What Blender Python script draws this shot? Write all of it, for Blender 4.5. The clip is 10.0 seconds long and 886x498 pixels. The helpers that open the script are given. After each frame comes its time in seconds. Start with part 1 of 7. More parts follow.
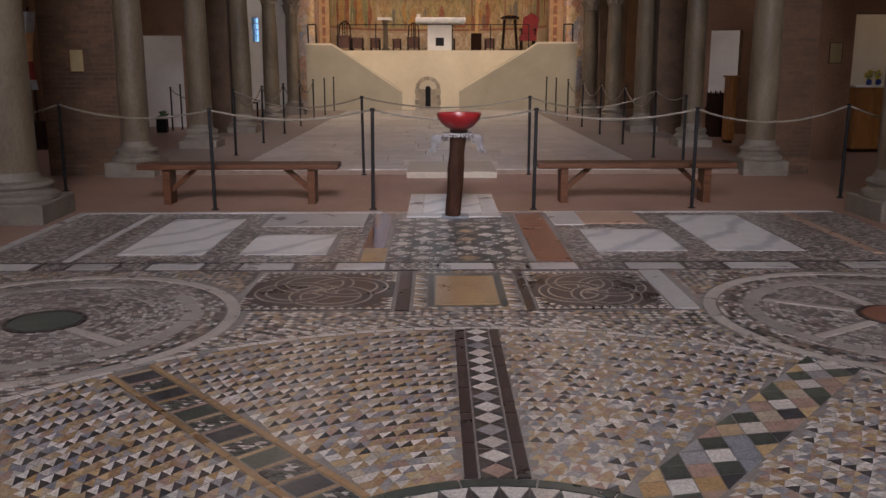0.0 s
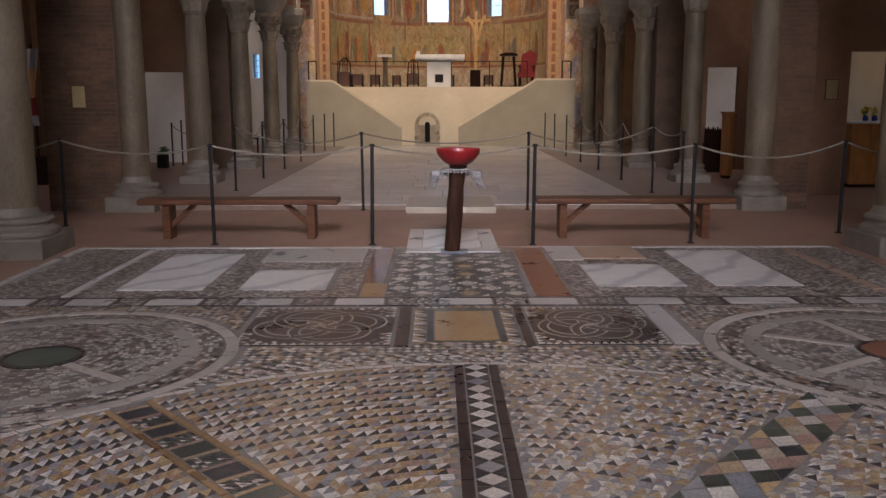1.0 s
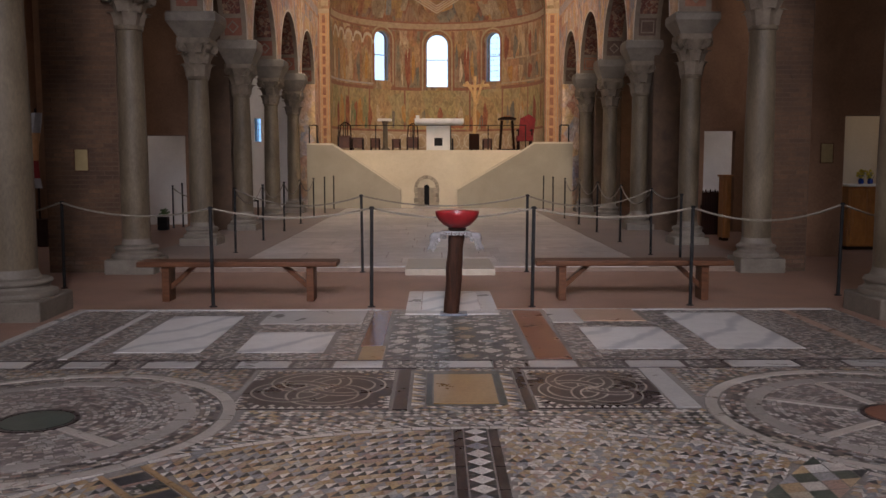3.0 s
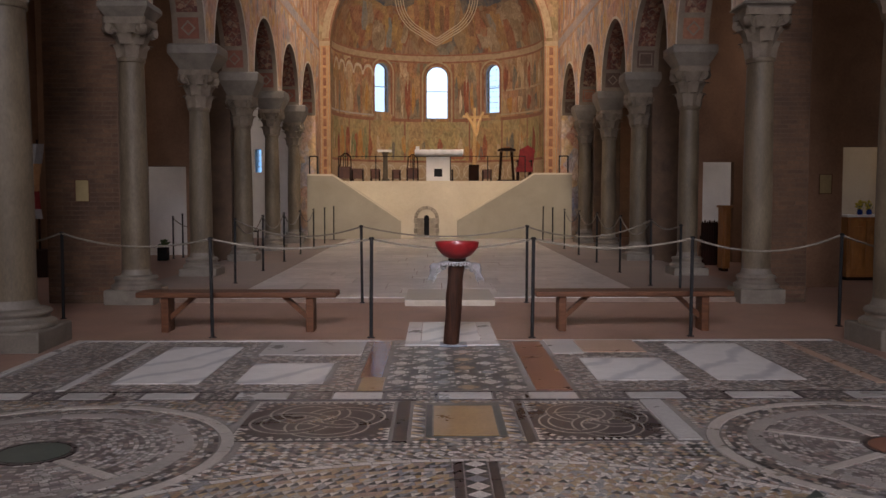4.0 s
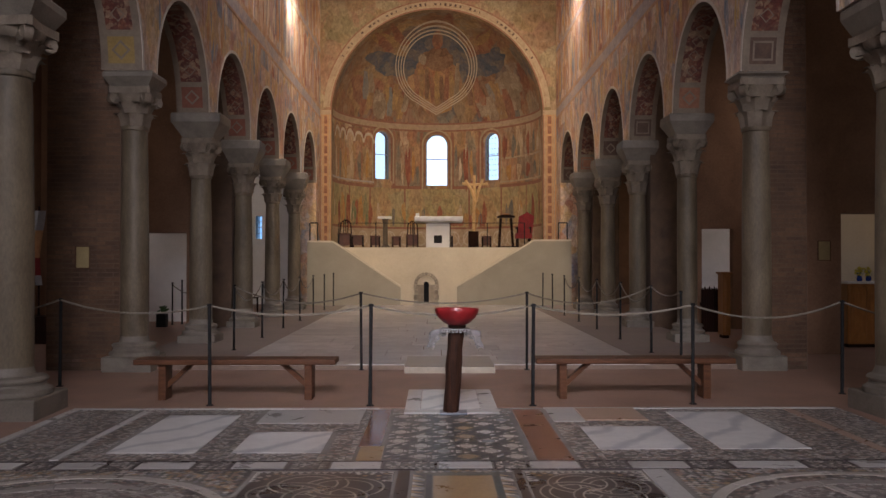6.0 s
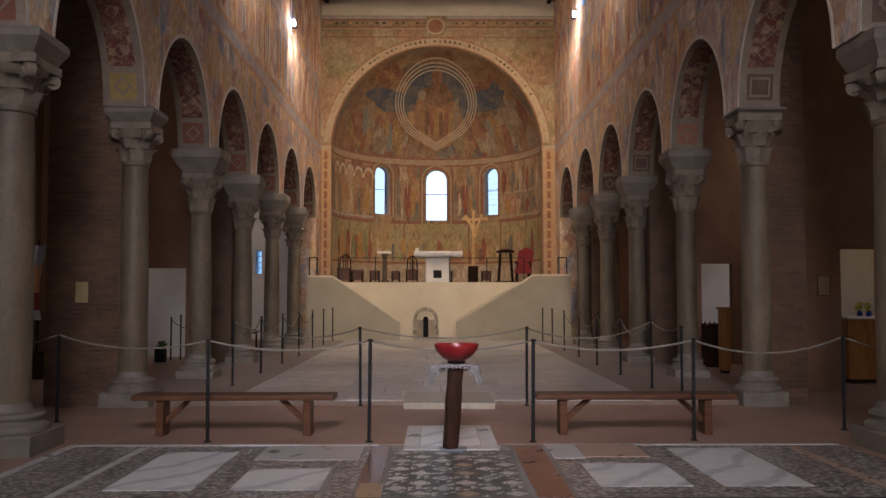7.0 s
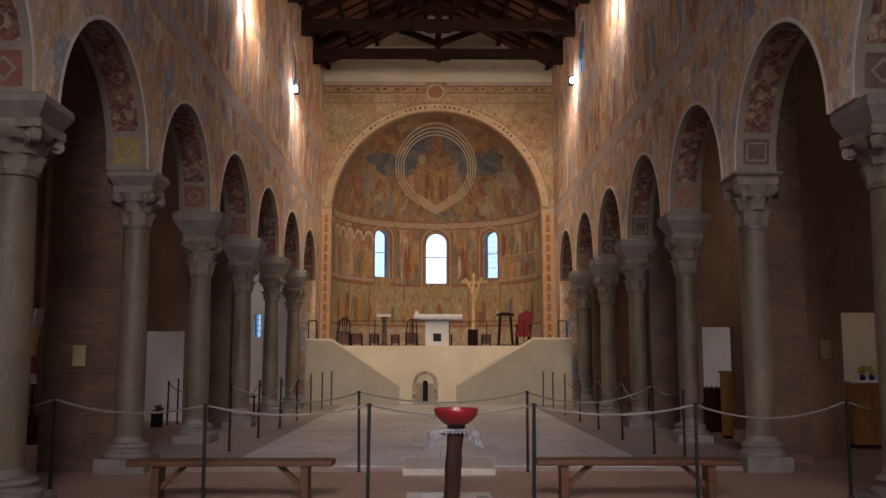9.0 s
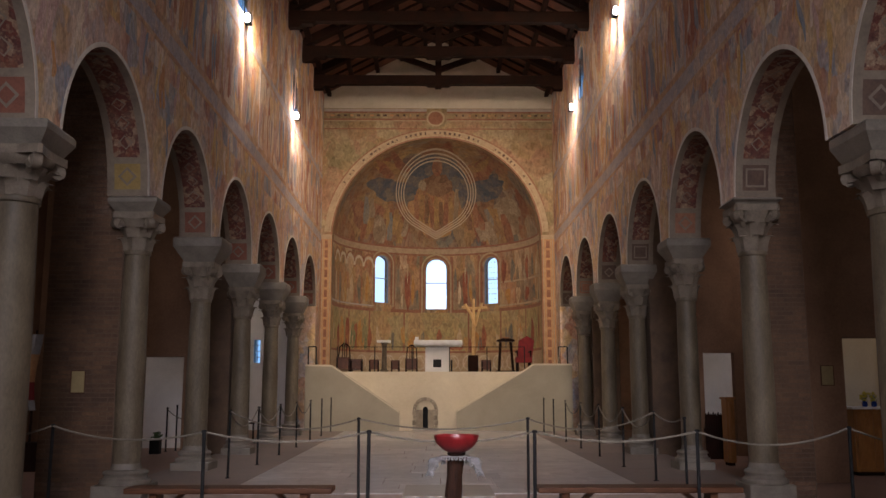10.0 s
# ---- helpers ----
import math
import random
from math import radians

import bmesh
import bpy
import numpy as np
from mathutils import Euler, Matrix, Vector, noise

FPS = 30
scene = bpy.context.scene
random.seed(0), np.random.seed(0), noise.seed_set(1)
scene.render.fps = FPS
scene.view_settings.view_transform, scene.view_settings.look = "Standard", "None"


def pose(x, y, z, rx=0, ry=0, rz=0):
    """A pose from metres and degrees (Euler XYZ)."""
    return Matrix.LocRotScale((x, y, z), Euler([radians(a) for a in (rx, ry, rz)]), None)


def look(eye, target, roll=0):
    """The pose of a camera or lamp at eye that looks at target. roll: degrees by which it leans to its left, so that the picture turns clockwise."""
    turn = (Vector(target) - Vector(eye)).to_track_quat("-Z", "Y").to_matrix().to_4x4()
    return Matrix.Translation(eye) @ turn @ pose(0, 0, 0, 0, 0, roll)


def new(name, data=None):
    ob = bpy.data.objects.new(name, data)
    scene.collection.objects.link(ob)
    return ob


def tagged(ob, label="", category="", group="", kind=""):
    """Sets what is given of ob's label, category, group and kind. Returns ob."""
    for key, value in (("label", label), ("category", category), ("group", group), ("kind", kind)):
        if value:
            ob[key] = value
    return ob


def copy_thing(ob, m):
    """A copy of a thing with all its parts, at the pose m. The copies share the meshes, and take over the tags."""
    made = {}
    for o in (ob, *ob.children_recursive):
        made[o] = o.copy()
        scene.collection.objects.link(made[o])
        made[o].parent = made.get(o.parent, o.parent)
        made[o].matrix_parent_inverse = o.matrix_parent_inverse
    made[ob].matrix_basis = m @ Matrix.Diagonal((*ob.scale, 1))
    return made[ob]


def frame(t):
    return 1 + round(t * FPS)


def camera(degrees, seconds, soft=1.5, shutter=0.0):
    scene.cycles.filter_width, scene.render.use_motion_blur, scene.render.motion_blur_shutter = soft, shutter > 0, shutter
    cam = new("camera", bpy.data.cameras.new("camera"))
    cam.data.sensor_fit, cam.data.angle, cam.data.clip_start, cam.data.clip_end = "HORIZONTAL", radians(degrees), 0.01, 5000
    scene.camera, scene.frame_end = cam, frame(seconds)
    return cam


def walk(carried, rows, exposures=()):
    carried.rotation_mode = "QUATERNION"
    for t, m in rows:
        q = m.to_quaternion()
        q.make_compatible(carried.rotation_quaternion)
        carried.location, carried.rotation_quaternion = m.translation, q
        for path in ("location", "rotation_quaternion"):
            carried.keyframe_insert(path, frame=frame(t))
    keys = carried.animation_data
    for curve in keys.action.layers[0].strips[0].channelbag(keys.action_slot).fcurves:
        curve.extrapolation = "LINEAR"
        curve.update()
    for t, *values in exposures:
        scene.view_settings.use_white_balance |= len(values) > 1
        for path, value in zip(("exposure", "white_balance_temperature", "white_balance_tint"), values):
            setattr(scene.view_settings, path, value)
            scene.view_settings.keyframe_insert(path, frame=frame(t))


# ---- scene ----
cam = camera(53.6, 10.0)
EYE = 1.5
ROWS = [
    # seconds, pitch, yaw, roll
    (0.0, -11.90, -0.370, 0.10), (0.5, -10.80, -0.393, 0.09), (1.0, -9.62, -0.415, 0.08),
    (1.5, -8.56, -0.433, 0.08), (2.0, -7.51, -0.444, 0.08), (2.5, -6.55, -0.454, 0.07),
    (4.0, -3.59, -0.476, 0.05), (4.5, -2.59, -0.477, 0.05), (5.0, -1.53, -0.478, 0.05),
    (5.5, -0.42, -0.480, 0.04), (7.0, 3.01, -0.524, 0.03), (7.5, 4.06, -0.533, 0.02),
    (8.0, 5.15, -0.540, 0.01), (8.5, 6.13, -0.545, 0.01), (9.0, 7.12, -0.543, 0.01),
    (9.5, 7.92, -0.540, 0.01), (10.0, 8.79, -0.534, 0.01),
]


def eye_at(p):
    # the lens sits a little ahead of the tilting head
    a, b, r = radians(p), radians(-11.9), 0.0475
    return r * (math.cos(a) - math.cos(b)), EYE + r * (math.sin(a) - math.sin(b))


EXPOSURES = [(0.0, 0.20, 6500, 20), (4.5, 0.03, 6500, 20), (10.0, -0.10, 6500, 20)]
walk(cam, [(t, pose(0, eye_at(p)[0], eye_at(p)[1], 90 + p, r, yw)) for t, p, yw, r in ROWS], EXPOSURES)

# ---- world and lights ----
world = bpy.data.worlds.new("world")
scene.world = world
world.use_nodes = True
wn = world.node_tree.nodes
sky = wn.new("ShaderNodeTexSky")
sky.sky_type, sky.sun_disc = "NISHITA", False
sky.sun_elevation, sky.sun_rotation = radians(75), radians(209)
world.node_tree.links.new(sky.outputs[0], wn["Background"].inputs[0])
wn["Background"].inputs[1].default_value = 0.15

sun = new("sun", bpy.data.lights.new("sun", "SUN"))
sun.data.energy, sun.data.angle, sun.data.color = 1.0, radians(12), (1.0, 0.96, 0.90)
sun.matrix_world = look((-5, -9, 40), (0, 0, 0))


def area(name, eye, target, sx, sy, power, colour):
    ob = new(name, bpy.data.lights.new(name, "AREA"))
    ob.data.shape, ob.data.size, ob.data.size_y = "RECTANGLE", sx, sy
    ob.data.energy, ob.data.color = power, colour
    ob.matrix_world = look(eye, target)
    return ob


def spot(name, eye, target, power, degrees, colour, blend=0.6, size=0.08):
    ob = new(name, bpy.data.lights.new(name, "SPOT"))
    ob.data.energy, ob.data.spot_size, ob.data.spot_blend = power, radians(degrees), blend
    ob.data.color, ob.data.shadow_soft_size = colour, size
    ob.matrix_world = look(eye, target)
    return ob


WARM = (1.0, 0.84, 0.60)
DAY = (0.94, 0.95, 1.0)
# daylight of an assumed west door and window above it, unseen behind the camera
area("west_window_light", (0.1, -3.6, 7.6), (0.1, 10.0, 0.0), 3.0, 3.6, 245, DAY).data.spread = radians(90)
# narrow fill lamp added to brighten the choir floor
area("west_window_glow", (0.1, -3.5, 7.9), (0.1, 17.0, 0.0), 2.6, 3.0, 95, DAY).data.spread = radians(40)
area("west_door_light", (0.1, -3.6, 1.6), (0.1, 12, 0.9), 2.2, 3.0, 30, DAY).data.spread = radians(110)
# daylight of the bright side rooms, from lamps added in unseen openings
area("side_window_light", (-8.7, 20.9, 2.3), (-5.8, 21.2, 1.6), 1.2, 1.4, 10, (1.0, 0.88, 0.78))
area("side_window_light", (8.7, 20.9, 2.3), (5.8, 21.2, 1.6), 1.2, 1.4, 10, (1.0, 0.88, 0.78))
# fill lamps added to lift the dark aisles, out of sight behind the piers
area("aisle_window_light", (-8.5, 15.6, 4.6), (-4.8, 18.0, 2.6), 1.0, 1.8, 19, (1.0, 0.86, 0.74))
area("aisle_window_light", (8.5, 17.9, 4.6), (4.8, 18.0, 2.6), 1.0, 1.8, 26, (1.0, 0.86, 0.74))
area("aisle_window_light", (-8.5, 27.5, 3.6), (-5.6, 29.8, 2.2), 1.0, 1.6, 22, (1.0, 0.94, 0.88))
area("aisle_window_light", (-8.5, 7.0, 4.6), (-5.0, 11.0, 3.0), 1.0, 1.8, 16, (1.0, 0.86, 0.74))
area("aisle_window_light", (8.5, 7.0, 4.6), (6.4, 13.5, 3.4), 1.0, 1.8, 36, (1.0, 0.86, 0.74))
# fill lamp added for the side chapel, its opening unseen
area("side_window_light", (8.7, 15.6, 2.3), (7.0, 15.8, 1.4), 1.0, 1.4, 3.6, (1.0, 0.78, 0.56))

# floodlights on the sills of the clerestory
LAMPS = [(-3.90, 23.88, 9.02), (-3.90, 17.31, 9.06), (4.11, 25.41, 9.79), (4.11, 18.87, 9.94)]
for lx, ly, lz in LAMPS:
    s = 1 if lx > 0 else -1
    spot("floodlight_beam", (lx - s * 0.16, ly + 0.1, lz + 0.05), (lx * -0.15, 30.0, 4.2), 790, 122, WARM, 0.8)
    spot("floodlight_spill", (lx - s * 0.10, ly - 0.10, lz - 0.14), (lx + s * 0.10, ly + 0.05, lz - 2.2), 420, 70, (1.0, 0.92, 0.80), 1.0)
    glow = new("floodlight_glow", bpy.data.lights.new("floodlight_glow", "POINT"))
    glow.data.energy, glow.data.color, glow.data.shadow_soft_size = 38, (1.0, 0.90, 0.78), 0.06
    glow.location = (lx - s * 0.24, ly - 0.16, lz - 0.06)


# ---- materials ----
def mat(name):
    m = bpy.data.materials.new(name)
    m.use_nodes = True
    nt = m.node_tree
    return m, nt, nt.nodes["Principled BSDF"]


def node(nt, kind, **values):
    n = nt.nodes.new("ShaderNode" + kind)
    for key, value in values.items():
        if key in n.inputs:
            n.inputs[key].default_value = value
    return n


def ramp(nt, stops, fac=None, interp="LINEAR"):
    r = nt.nodes.new("ShaderNodeValToRGB")
    r.color_ramp.interpolation = interp
    els = r.color_ramp.elements
    while len(els) < len(stops):
        els.new(0.5)
    for e, (pos, c) in zip(els, stops):
        e.position, e.color = pos, (*c, 1)
    if fac is not None:
        nt.links.new(fac, r.inputs[0])
    return r.outputs[0]


def coords(nt, scale=(1, 1, 1), rot=(0, 0, 0)):
    g = nt.nodes.new("ShaderNodeNewGeometry")
    m = nt.nodes.new("ShaderNodeMapping")
    m.inputs["Scale"].default_value = scale
    m.inputs["Rotation"].default_value = rot
    nt.links.new(g.outputs["Position"], m.inputs[0])
    return m.outputs[0]


def noise_at(nt, vec, scale, detail=5.0, rough=0.6, distort=0.0):
    n = node(nt, "TexNoise", Scale=scale, Detail=detail, Roughness=rough, Distortion=distort)
    nt.links.new(vec, n.inputs["Vector"])
    return n.outputs["Fac"]


def mix(nt, a, b, fac, mode="MIX"):
    m = nt.nodes.new("ShaderNodeMix")
    m.data_type, m.blend_type = "RGBA", mode
    for sock, v in ((m.inputs[0], fac), (m.inputs[6], a), (m.inputs[7], b)):
        if isinstance(v, (int, float)):
            sock.default_value = v
        elif isinstance(v, tuple):
            sock.default_value = (*v, 1)
        else:
            nt.links.new(v, sock)
    return m.outputs[2]


def bump(nt, bsdf, height, strength=0.3, dist=0.01):
    b = node(nt, "Bump", Strength=strength, Distance=dist)
    nt.links.new(height, b.inputs["Height"])
    nt.links.new(b.outputs[0], bsdf.inputs["Normal"])


def surface(name, dark, light, scale=3.0, stain=0.5, rough=0.7, bumps=0.3, grain=40.0, metal=0.0, per_piece=0.0, stretch=(1, 1, 1), spec=0.5, gloss_wear=0.12):
    """A worn surface: two scales of variation between two colours, grain and relief."""
    m, nt, b = mat(name)
    v = coords(nt, stretch)
    n1 = noise_at(nt, v, scale, 6, 0.65, 0.4)
    n2 = noise_at(nt, v, grain, 4, 0.7)
    c = ramp(nt, [(0.3, dark), (0.7, light)], n1)
    c = mix(nt, c, ramp(nt, [(0.3, (0.55, 0.55, 0.55)), (0.7, (1.1, 1.1, 1.1))], n2), stain, "MULTIPLY")
    if per_piece:
        o = nt.nodes.new("ShaderNodeObjectInfo")
        c = mix(nt, c, ramp(nt, [(0, (1 - per_piece,) * 3), (1, (1 + per_piece * 0.4,) * 3)], o.outputs["Random"]), 1.0, "MULTIPLY")
    nt.links.new(c, b.inputs["Base Color"])
    rr = node(nt, "MapRange")
    nt.links.new(n1, rr.inputs[0])
    rr.inputs["To Min"].default_value, rr.inputs["To Max"].default_value = max(0.02, rough - gloss_wear), min(1, rough + gloss_wear)
    nt.links.new(rr.outputs[0], b.inputs["Roughness"])
    b.inputs["Metallic"].default_value = metal
    b.inputs["Specular IOR Level"].default_value = spec
    if bumps:
        bump(nt, b, n2, bumps, 0.006)
    return m


def fresco(name, palette, scale=1.0, stretch=(1, 1, 0.35), plaster=(0.50, 0.36, 0.24), wear=0.45, ground=None):
    """Faded wall painting: patches of pigment, worn down to plaster."""
    m, nt, b = mat(name)
    v = coords(nt, stretch)
    warp = node(nt, "TexNoise", Scale=scale * 2.4, Detail=8.0, Roughness=0.65)
    nt.links.new(v, warp.inputs["Vector"])
    add = nt.nodes.new("ShaderNodeMixRGB")
    add.blend_type = "ADD"
    add.inputs[0].default_value = 0.40 / scale
    nt.links.new(v, add.inputs[1])
    nt.links.new(warp.outputs["Color"], add.inputs[2])
    k = len(palette)

    def cells(sc, shift):
        vo = node(nt, "TexVoronoi", Scale=sc, Randomness=1.0)
        nt.links.new(add.outputs[0], vo.inputs["Vector"])
        sep = nt.nodes.new("ShaderNodeSeparateColor")
        nt.links.new(vo.outputs["Color"], sep.inputs[0])
        pal = palette[shift:] + palette[:shift]
        return ramp(nt, [(i / k, p) for i, p in enumerate(pal)], sep.outputs[shift % 3], "CONSTANT")

    c = mix(nt, cells(scale * 1.7, 0), cells(scale * 4.8, 1), 0.36)
    big = noise_at(nt, coords(nt), 0.5 * scale, 5, 0.6, 0.8)
    c = mix(nt, c, ramp(nt, [(0.3 + 0.4 * i / (k - 1), p) for i, p in enumerate(reversed(palette))], big), 0.15)
    folds = noise_at(nt, coords(nt, (stretch[0] * 3, stretch[1] * 3, max(stretch[2], 0.5) * 2.4)), scale * 1.9, 7, 0.72, 1.6)
    c = mix(nt, c, ramp(nt, [(0.32, (0.50, 0.45, 0.43)), (0.5, (1.0, 0.98, 0.97)), (0.66, (1.4, 1.36, 1.32))], folds), 0.62, "MULTIPLY")
    brush = noise_at(nt, coords(nt, (1, 1, 0.55)), scale * 11, 5, 0.7, 1.2)
    c = mix(nt, c, ramp(nt, [(0.34, (0.55, 0.50, 0.47)), (0.5, (1.0, 1.0, 1.0)), (0.66, (1.3, 1.28, 1.25))], brush), 0.6, "MULTIPLY")
    loss = noise_at(nt, coords(nt), 1.1, 8, 0.72, 0.6)
    c = mix(nt, c, plaster, ramp(nt, [(0.45 + 0.15 * (1 - wear), (0, 0, 0)), (0.75, (wear + 0.25,) * 3)], loss))
    if ground is not None:
        c = mix(nt, c, ground, 0.35)
    nt.links.new(c, b.inputs["Base Color"])
    b.inputs["Roughness"].default_value = 0.85
    b.inputs["Specular IOR Level"].default_value = 0.25
    bump(nt, b, noise_at(nt, coords(nt), 25, 5, 0.6), 0.15, 0.004)
    return m


M_NAVE = fresco("nave_fresco", [(0.60, 0.39, 0.29), (0.62, 0.40, 0.17), (0.22, 0.26, 0.32), (0.74, 0.62, 0.48), (0.36, 0.13, 0.09), (0.58, 0.33, 0.17), (0.44, 0.39, 0.37)], 1.6, (1, 1, 0.55), (0.58, 0.44, 0.35), 0.35)
M_SPANDREL = fresco("spandrel_fresco", [(0.58, 0.40, 0.20), (0.62, 0.50, 0.38), (0.56, 0.37, 0.29), (0.28, 0.31, 0.36), (0.54, 0.34, 0.18), (0.52, 0.40, 0.33), (0.42, 0.20, 0.13)], 1.2, (1, 1, 0.8), (0.56, 0.42, 0.32), 0.4)
M_APSE = fresco("apse_fresco", [(0.38, 0.22, 0.12), (0.17, 0.15, 0.11), (0.32, 0.14, 0.08), (0.47, 0.36, 0.24), (0.35, 0.22, 0.10), (0.20, 0.115, 0.07)], 1.35, (1, 1, 0.35), (0.38, 0.29, 0.20))
M_APSE_LOW = fresco("apse_low_fresco", [(0.32, 0.25, 0.12), (0.27, 0.235, 0.12), (0.38, 0.24, 0.12), (0.34, 0.27, 0.15)], 0.7, (1, 1, 0.7), (0.38, 0.29, 0.18), 0.4)
M_DOME = fresco("dome_fresco", [(0.12, 0.12, 0.12), (0.24, 0.13, 0.07), (0.20, 0.12, 0.07), (0.32, 0.21, 0.10), (0.28, 0.23, 0.17), (0.22, 0.09, 0.055)], 0.75, (1, 1, 0.5), (0.36, 0.30, 0.22), 0.4)
M_ENDWALL = fresco("end_wall_fresco", [(0.28, 0.18, 0.09), (0.34, 0.26, 0.16), (0.22, 0.175, 0.095), (0.30, 0.165, 0.105)], 0.7, (1, 1, 1), (0.32, 0.25, 0.155), 0.5)
M_PLASTER = surface("grey_plaster", (0.46, 0.40, 0.31), (0.58, 0.52, 0.42), 1.5, 0.3, 0.9, 0.2)
M_CREAM = surface("cream_render", (0.56, 0.47, 0.33), (0.68, 0.59, 0.43), 0.9, 0.2, 0.88, 0.15, 30)
# darker copy of the cream render: the parapets' shade is in the colour
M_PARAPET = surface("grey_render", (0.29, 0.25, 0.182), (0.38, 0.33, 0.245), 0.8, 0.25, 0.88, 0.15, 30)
M_WHITEWASH = surface("whitewash", (0.62, 0.60, 0.57), (0.76, 0.74, 0.70), 1.2, 0.25, 0.9, 0.15)
M_STONE = surface("column_marble", (0.072, 0.053, 0.033), (0.178, 0.138, 0.090), 2.6, 0.65, 0.55, 0.4, 45, stretch=(1, 1, 0.4), spec=0.35)
M_CAPITAL = surface("carved_stone", (0.118, 0.091, 0.064), (0.226, 0.18, 0.133), 5, 0.6, 0.75, 0.6, 60)
M_BASE = surface("base_stone", (0.115, 0.095, 0.073), (0.21, 0.18, 0.145), 3, 0.5, 0.6, 0.4, 50)
M_BRICK = surface("old_brick", (0.062, 0.031, 0.016), (0.142, 0.076, 0.041), 2.0, 0.7, 0.9, 0.5, 40, per_piece=0.25)
M_PIER = surface("pier_mortar", (0.062, 0.037, 0.023), (0.122, 0.076, 0.047), 3, 0.5, 0.95, 0.5, 40)
M_MORTAR = surface("mortar", (0.15, 0.105, 0.08), (0.24, 0.17, 0.13), 3, 0.5, 0.95, 0.5, 40)
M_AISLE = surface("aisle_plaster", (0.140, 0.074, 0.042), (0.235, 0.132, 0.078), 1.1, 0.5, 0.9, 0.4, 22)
M_REDFLOOR = surface("terracotta_floor", (0.19, 0.105, 0.075), (0.31, 0.19, 0.14), 1.6, 0.5, 0.5, 0.3, 30, per_piece=0.3)
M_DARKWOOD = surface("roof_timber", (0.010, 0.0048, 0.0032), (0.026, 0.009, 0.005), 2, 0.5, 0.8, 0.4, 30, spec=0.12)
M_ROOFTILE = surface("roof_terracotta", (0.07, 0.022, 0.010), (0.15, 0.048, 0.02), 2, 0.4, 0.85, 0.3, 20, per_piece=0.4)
M_WOOD = surface("bench_wood", (0.055, 0.021, 0.010), (0.125, 0.050, 0.022), 3, 0.5, 0.5, 0.25, 30, stretch=(1, 8, 8), spec=0.22)
M_LOG = surface("rough_log", (0.012, 0.005, 0.003), (0.062, 0.024, 0.013), 3, 0.7, 0.7, 1.0, 22, stretch=(7, 7, 0.8), spec=0.18)
M_IRON = surface("black_iron", (0.008, 0.008, 0.009), (0.018, 0.017, 0.017), 8, 0.4, 0.75, 0.1, 60, spec=0.2)
M_ROPE = surface("rope", (0.14, 0.118, 0.09), (0.235, 0.20, 0.16), 30, 0.5, 0.9, 0.5, 200)
M_MARBLE_FLOOR = surface("choir_marble", (0.30, 0.265, 0.245), (0.54, 0.495, 0.465), 2.8, 0.5, 0.34, 0.12, 18, per_piece=0.24, spec=0.4, gloss_wear=0.05)
M_RED = surface("red_glaze", (0.16, 0.008, 0.010), (0.26, 0.013, 0.015), 6, 0.2, 0.35, 0.1, 60)
M_LINEN = surface("white_linen", (0.66, 0.65, 0.64), (0.82, 0.81, 0.80), 6, 0.2, 0.9, 0.2, 120)
M_VELVET = surface("red_velvet", (0.14, 0.010, 0.012), (0.25, 0.022, 0.022), 6, 0.3, 0.85, 0.2, 120)
M_GOLD = surface("gilded_wood", (0.46, 0.27, 0.10), (0.70, 0.46, 0.20), 8, 0.3, 0.45, 0.2, 60)
M_ORANGEWOOD = surface("honey_wood", (0.22, 0.08, 0.017), (0.36, 0.15, 0.037), 3, 0.4, 0.4, 0.15, 30, stretch=(4, 4, 1))


# ---- shapes ----
def box(bm, x0, x1, y0, y1, z0, z1):
    vs = [bm.verts.new((x, y, z)) for z in (z0, z1) for x, y in ((x0, y0), (x1, y0), (x1, y1), (x0, y1))]
    for f in ((3, 2, 1, 0), (4, 5, 6, 7), (0, 1, 5, 4), (1, 2, 6, 5), (2, 3, 7, 6), (3, 0, 4, 7)):
        bm.faces.new([vs[i] for i in f])
    return vs


def rbox(x0, x1, y0, y1, z0, z1, r=0.01, seg=2):
    bm = bmesh.new()
    box(bm, x0, x1, y0, y1, z0, z1)
    bmesh.ops.bevel(bm, geom=bm.edges[:], offset=r, segments=seg, affect="EDGES", profile=0.5)
    return bm


def lathe(bm, profile, n=32, cx=0.0, cy=0.0, wob=0.0):
    rings = []
    for r, z in profile:
        rings.append([bm.verts.new((cx + r * math.cos(2 * math.pi * i / n), cy + r * math.sin(2 * math.pi * i / n), z)) for i in range(n)])
    for a, b in zip(rings, rings[1:]):
        for i in range(n):
            j = (i + 1) % n
            bm.faces.new((a[i], a[j], b[j], b[i]))
    if profile[0][0] > 1e-6:
        bm.faces.new(list(reversed(rings[0])))
    if profile[-1][0] > 1e-6:
        bm.faces.new(rings[-1])
    return rings


def tube(bm, pts, r, n=8, r2=None):
    pts = [Vector(p) for p in pts]
    rings = []
    for i, p in enumerate(pts):
        d = (pts[min(i + 1, len(pts) - 1)] - pts[max(i - 1, 0)]).normalized()
        a = d.cross(Vector((0, 0, 1)))
        if a.length < 1e-3:
            a = Vector((1, 0, 0))
        a.normalize()
        b = d.cross(a)
        rr = r if r2 is None else r + (r2 - r) * i / (len(pts) - 1)
        rings.append([bm.verts.new(p + rr * (math.cos(2 * math.pi * k / n) * a + math.sin(2 * math.pi * k / n) * b)) for k in range(n)])
    for u, v in zip(rings, rings[1:]):
        for k in range(n):
            bm.faces.new((u[k], u[(k + 1) % n], v[(k + 1) % n], v[k]))
    bm.faces.new(rings[0][::-1])
    bm.faces.new(rings[-1])


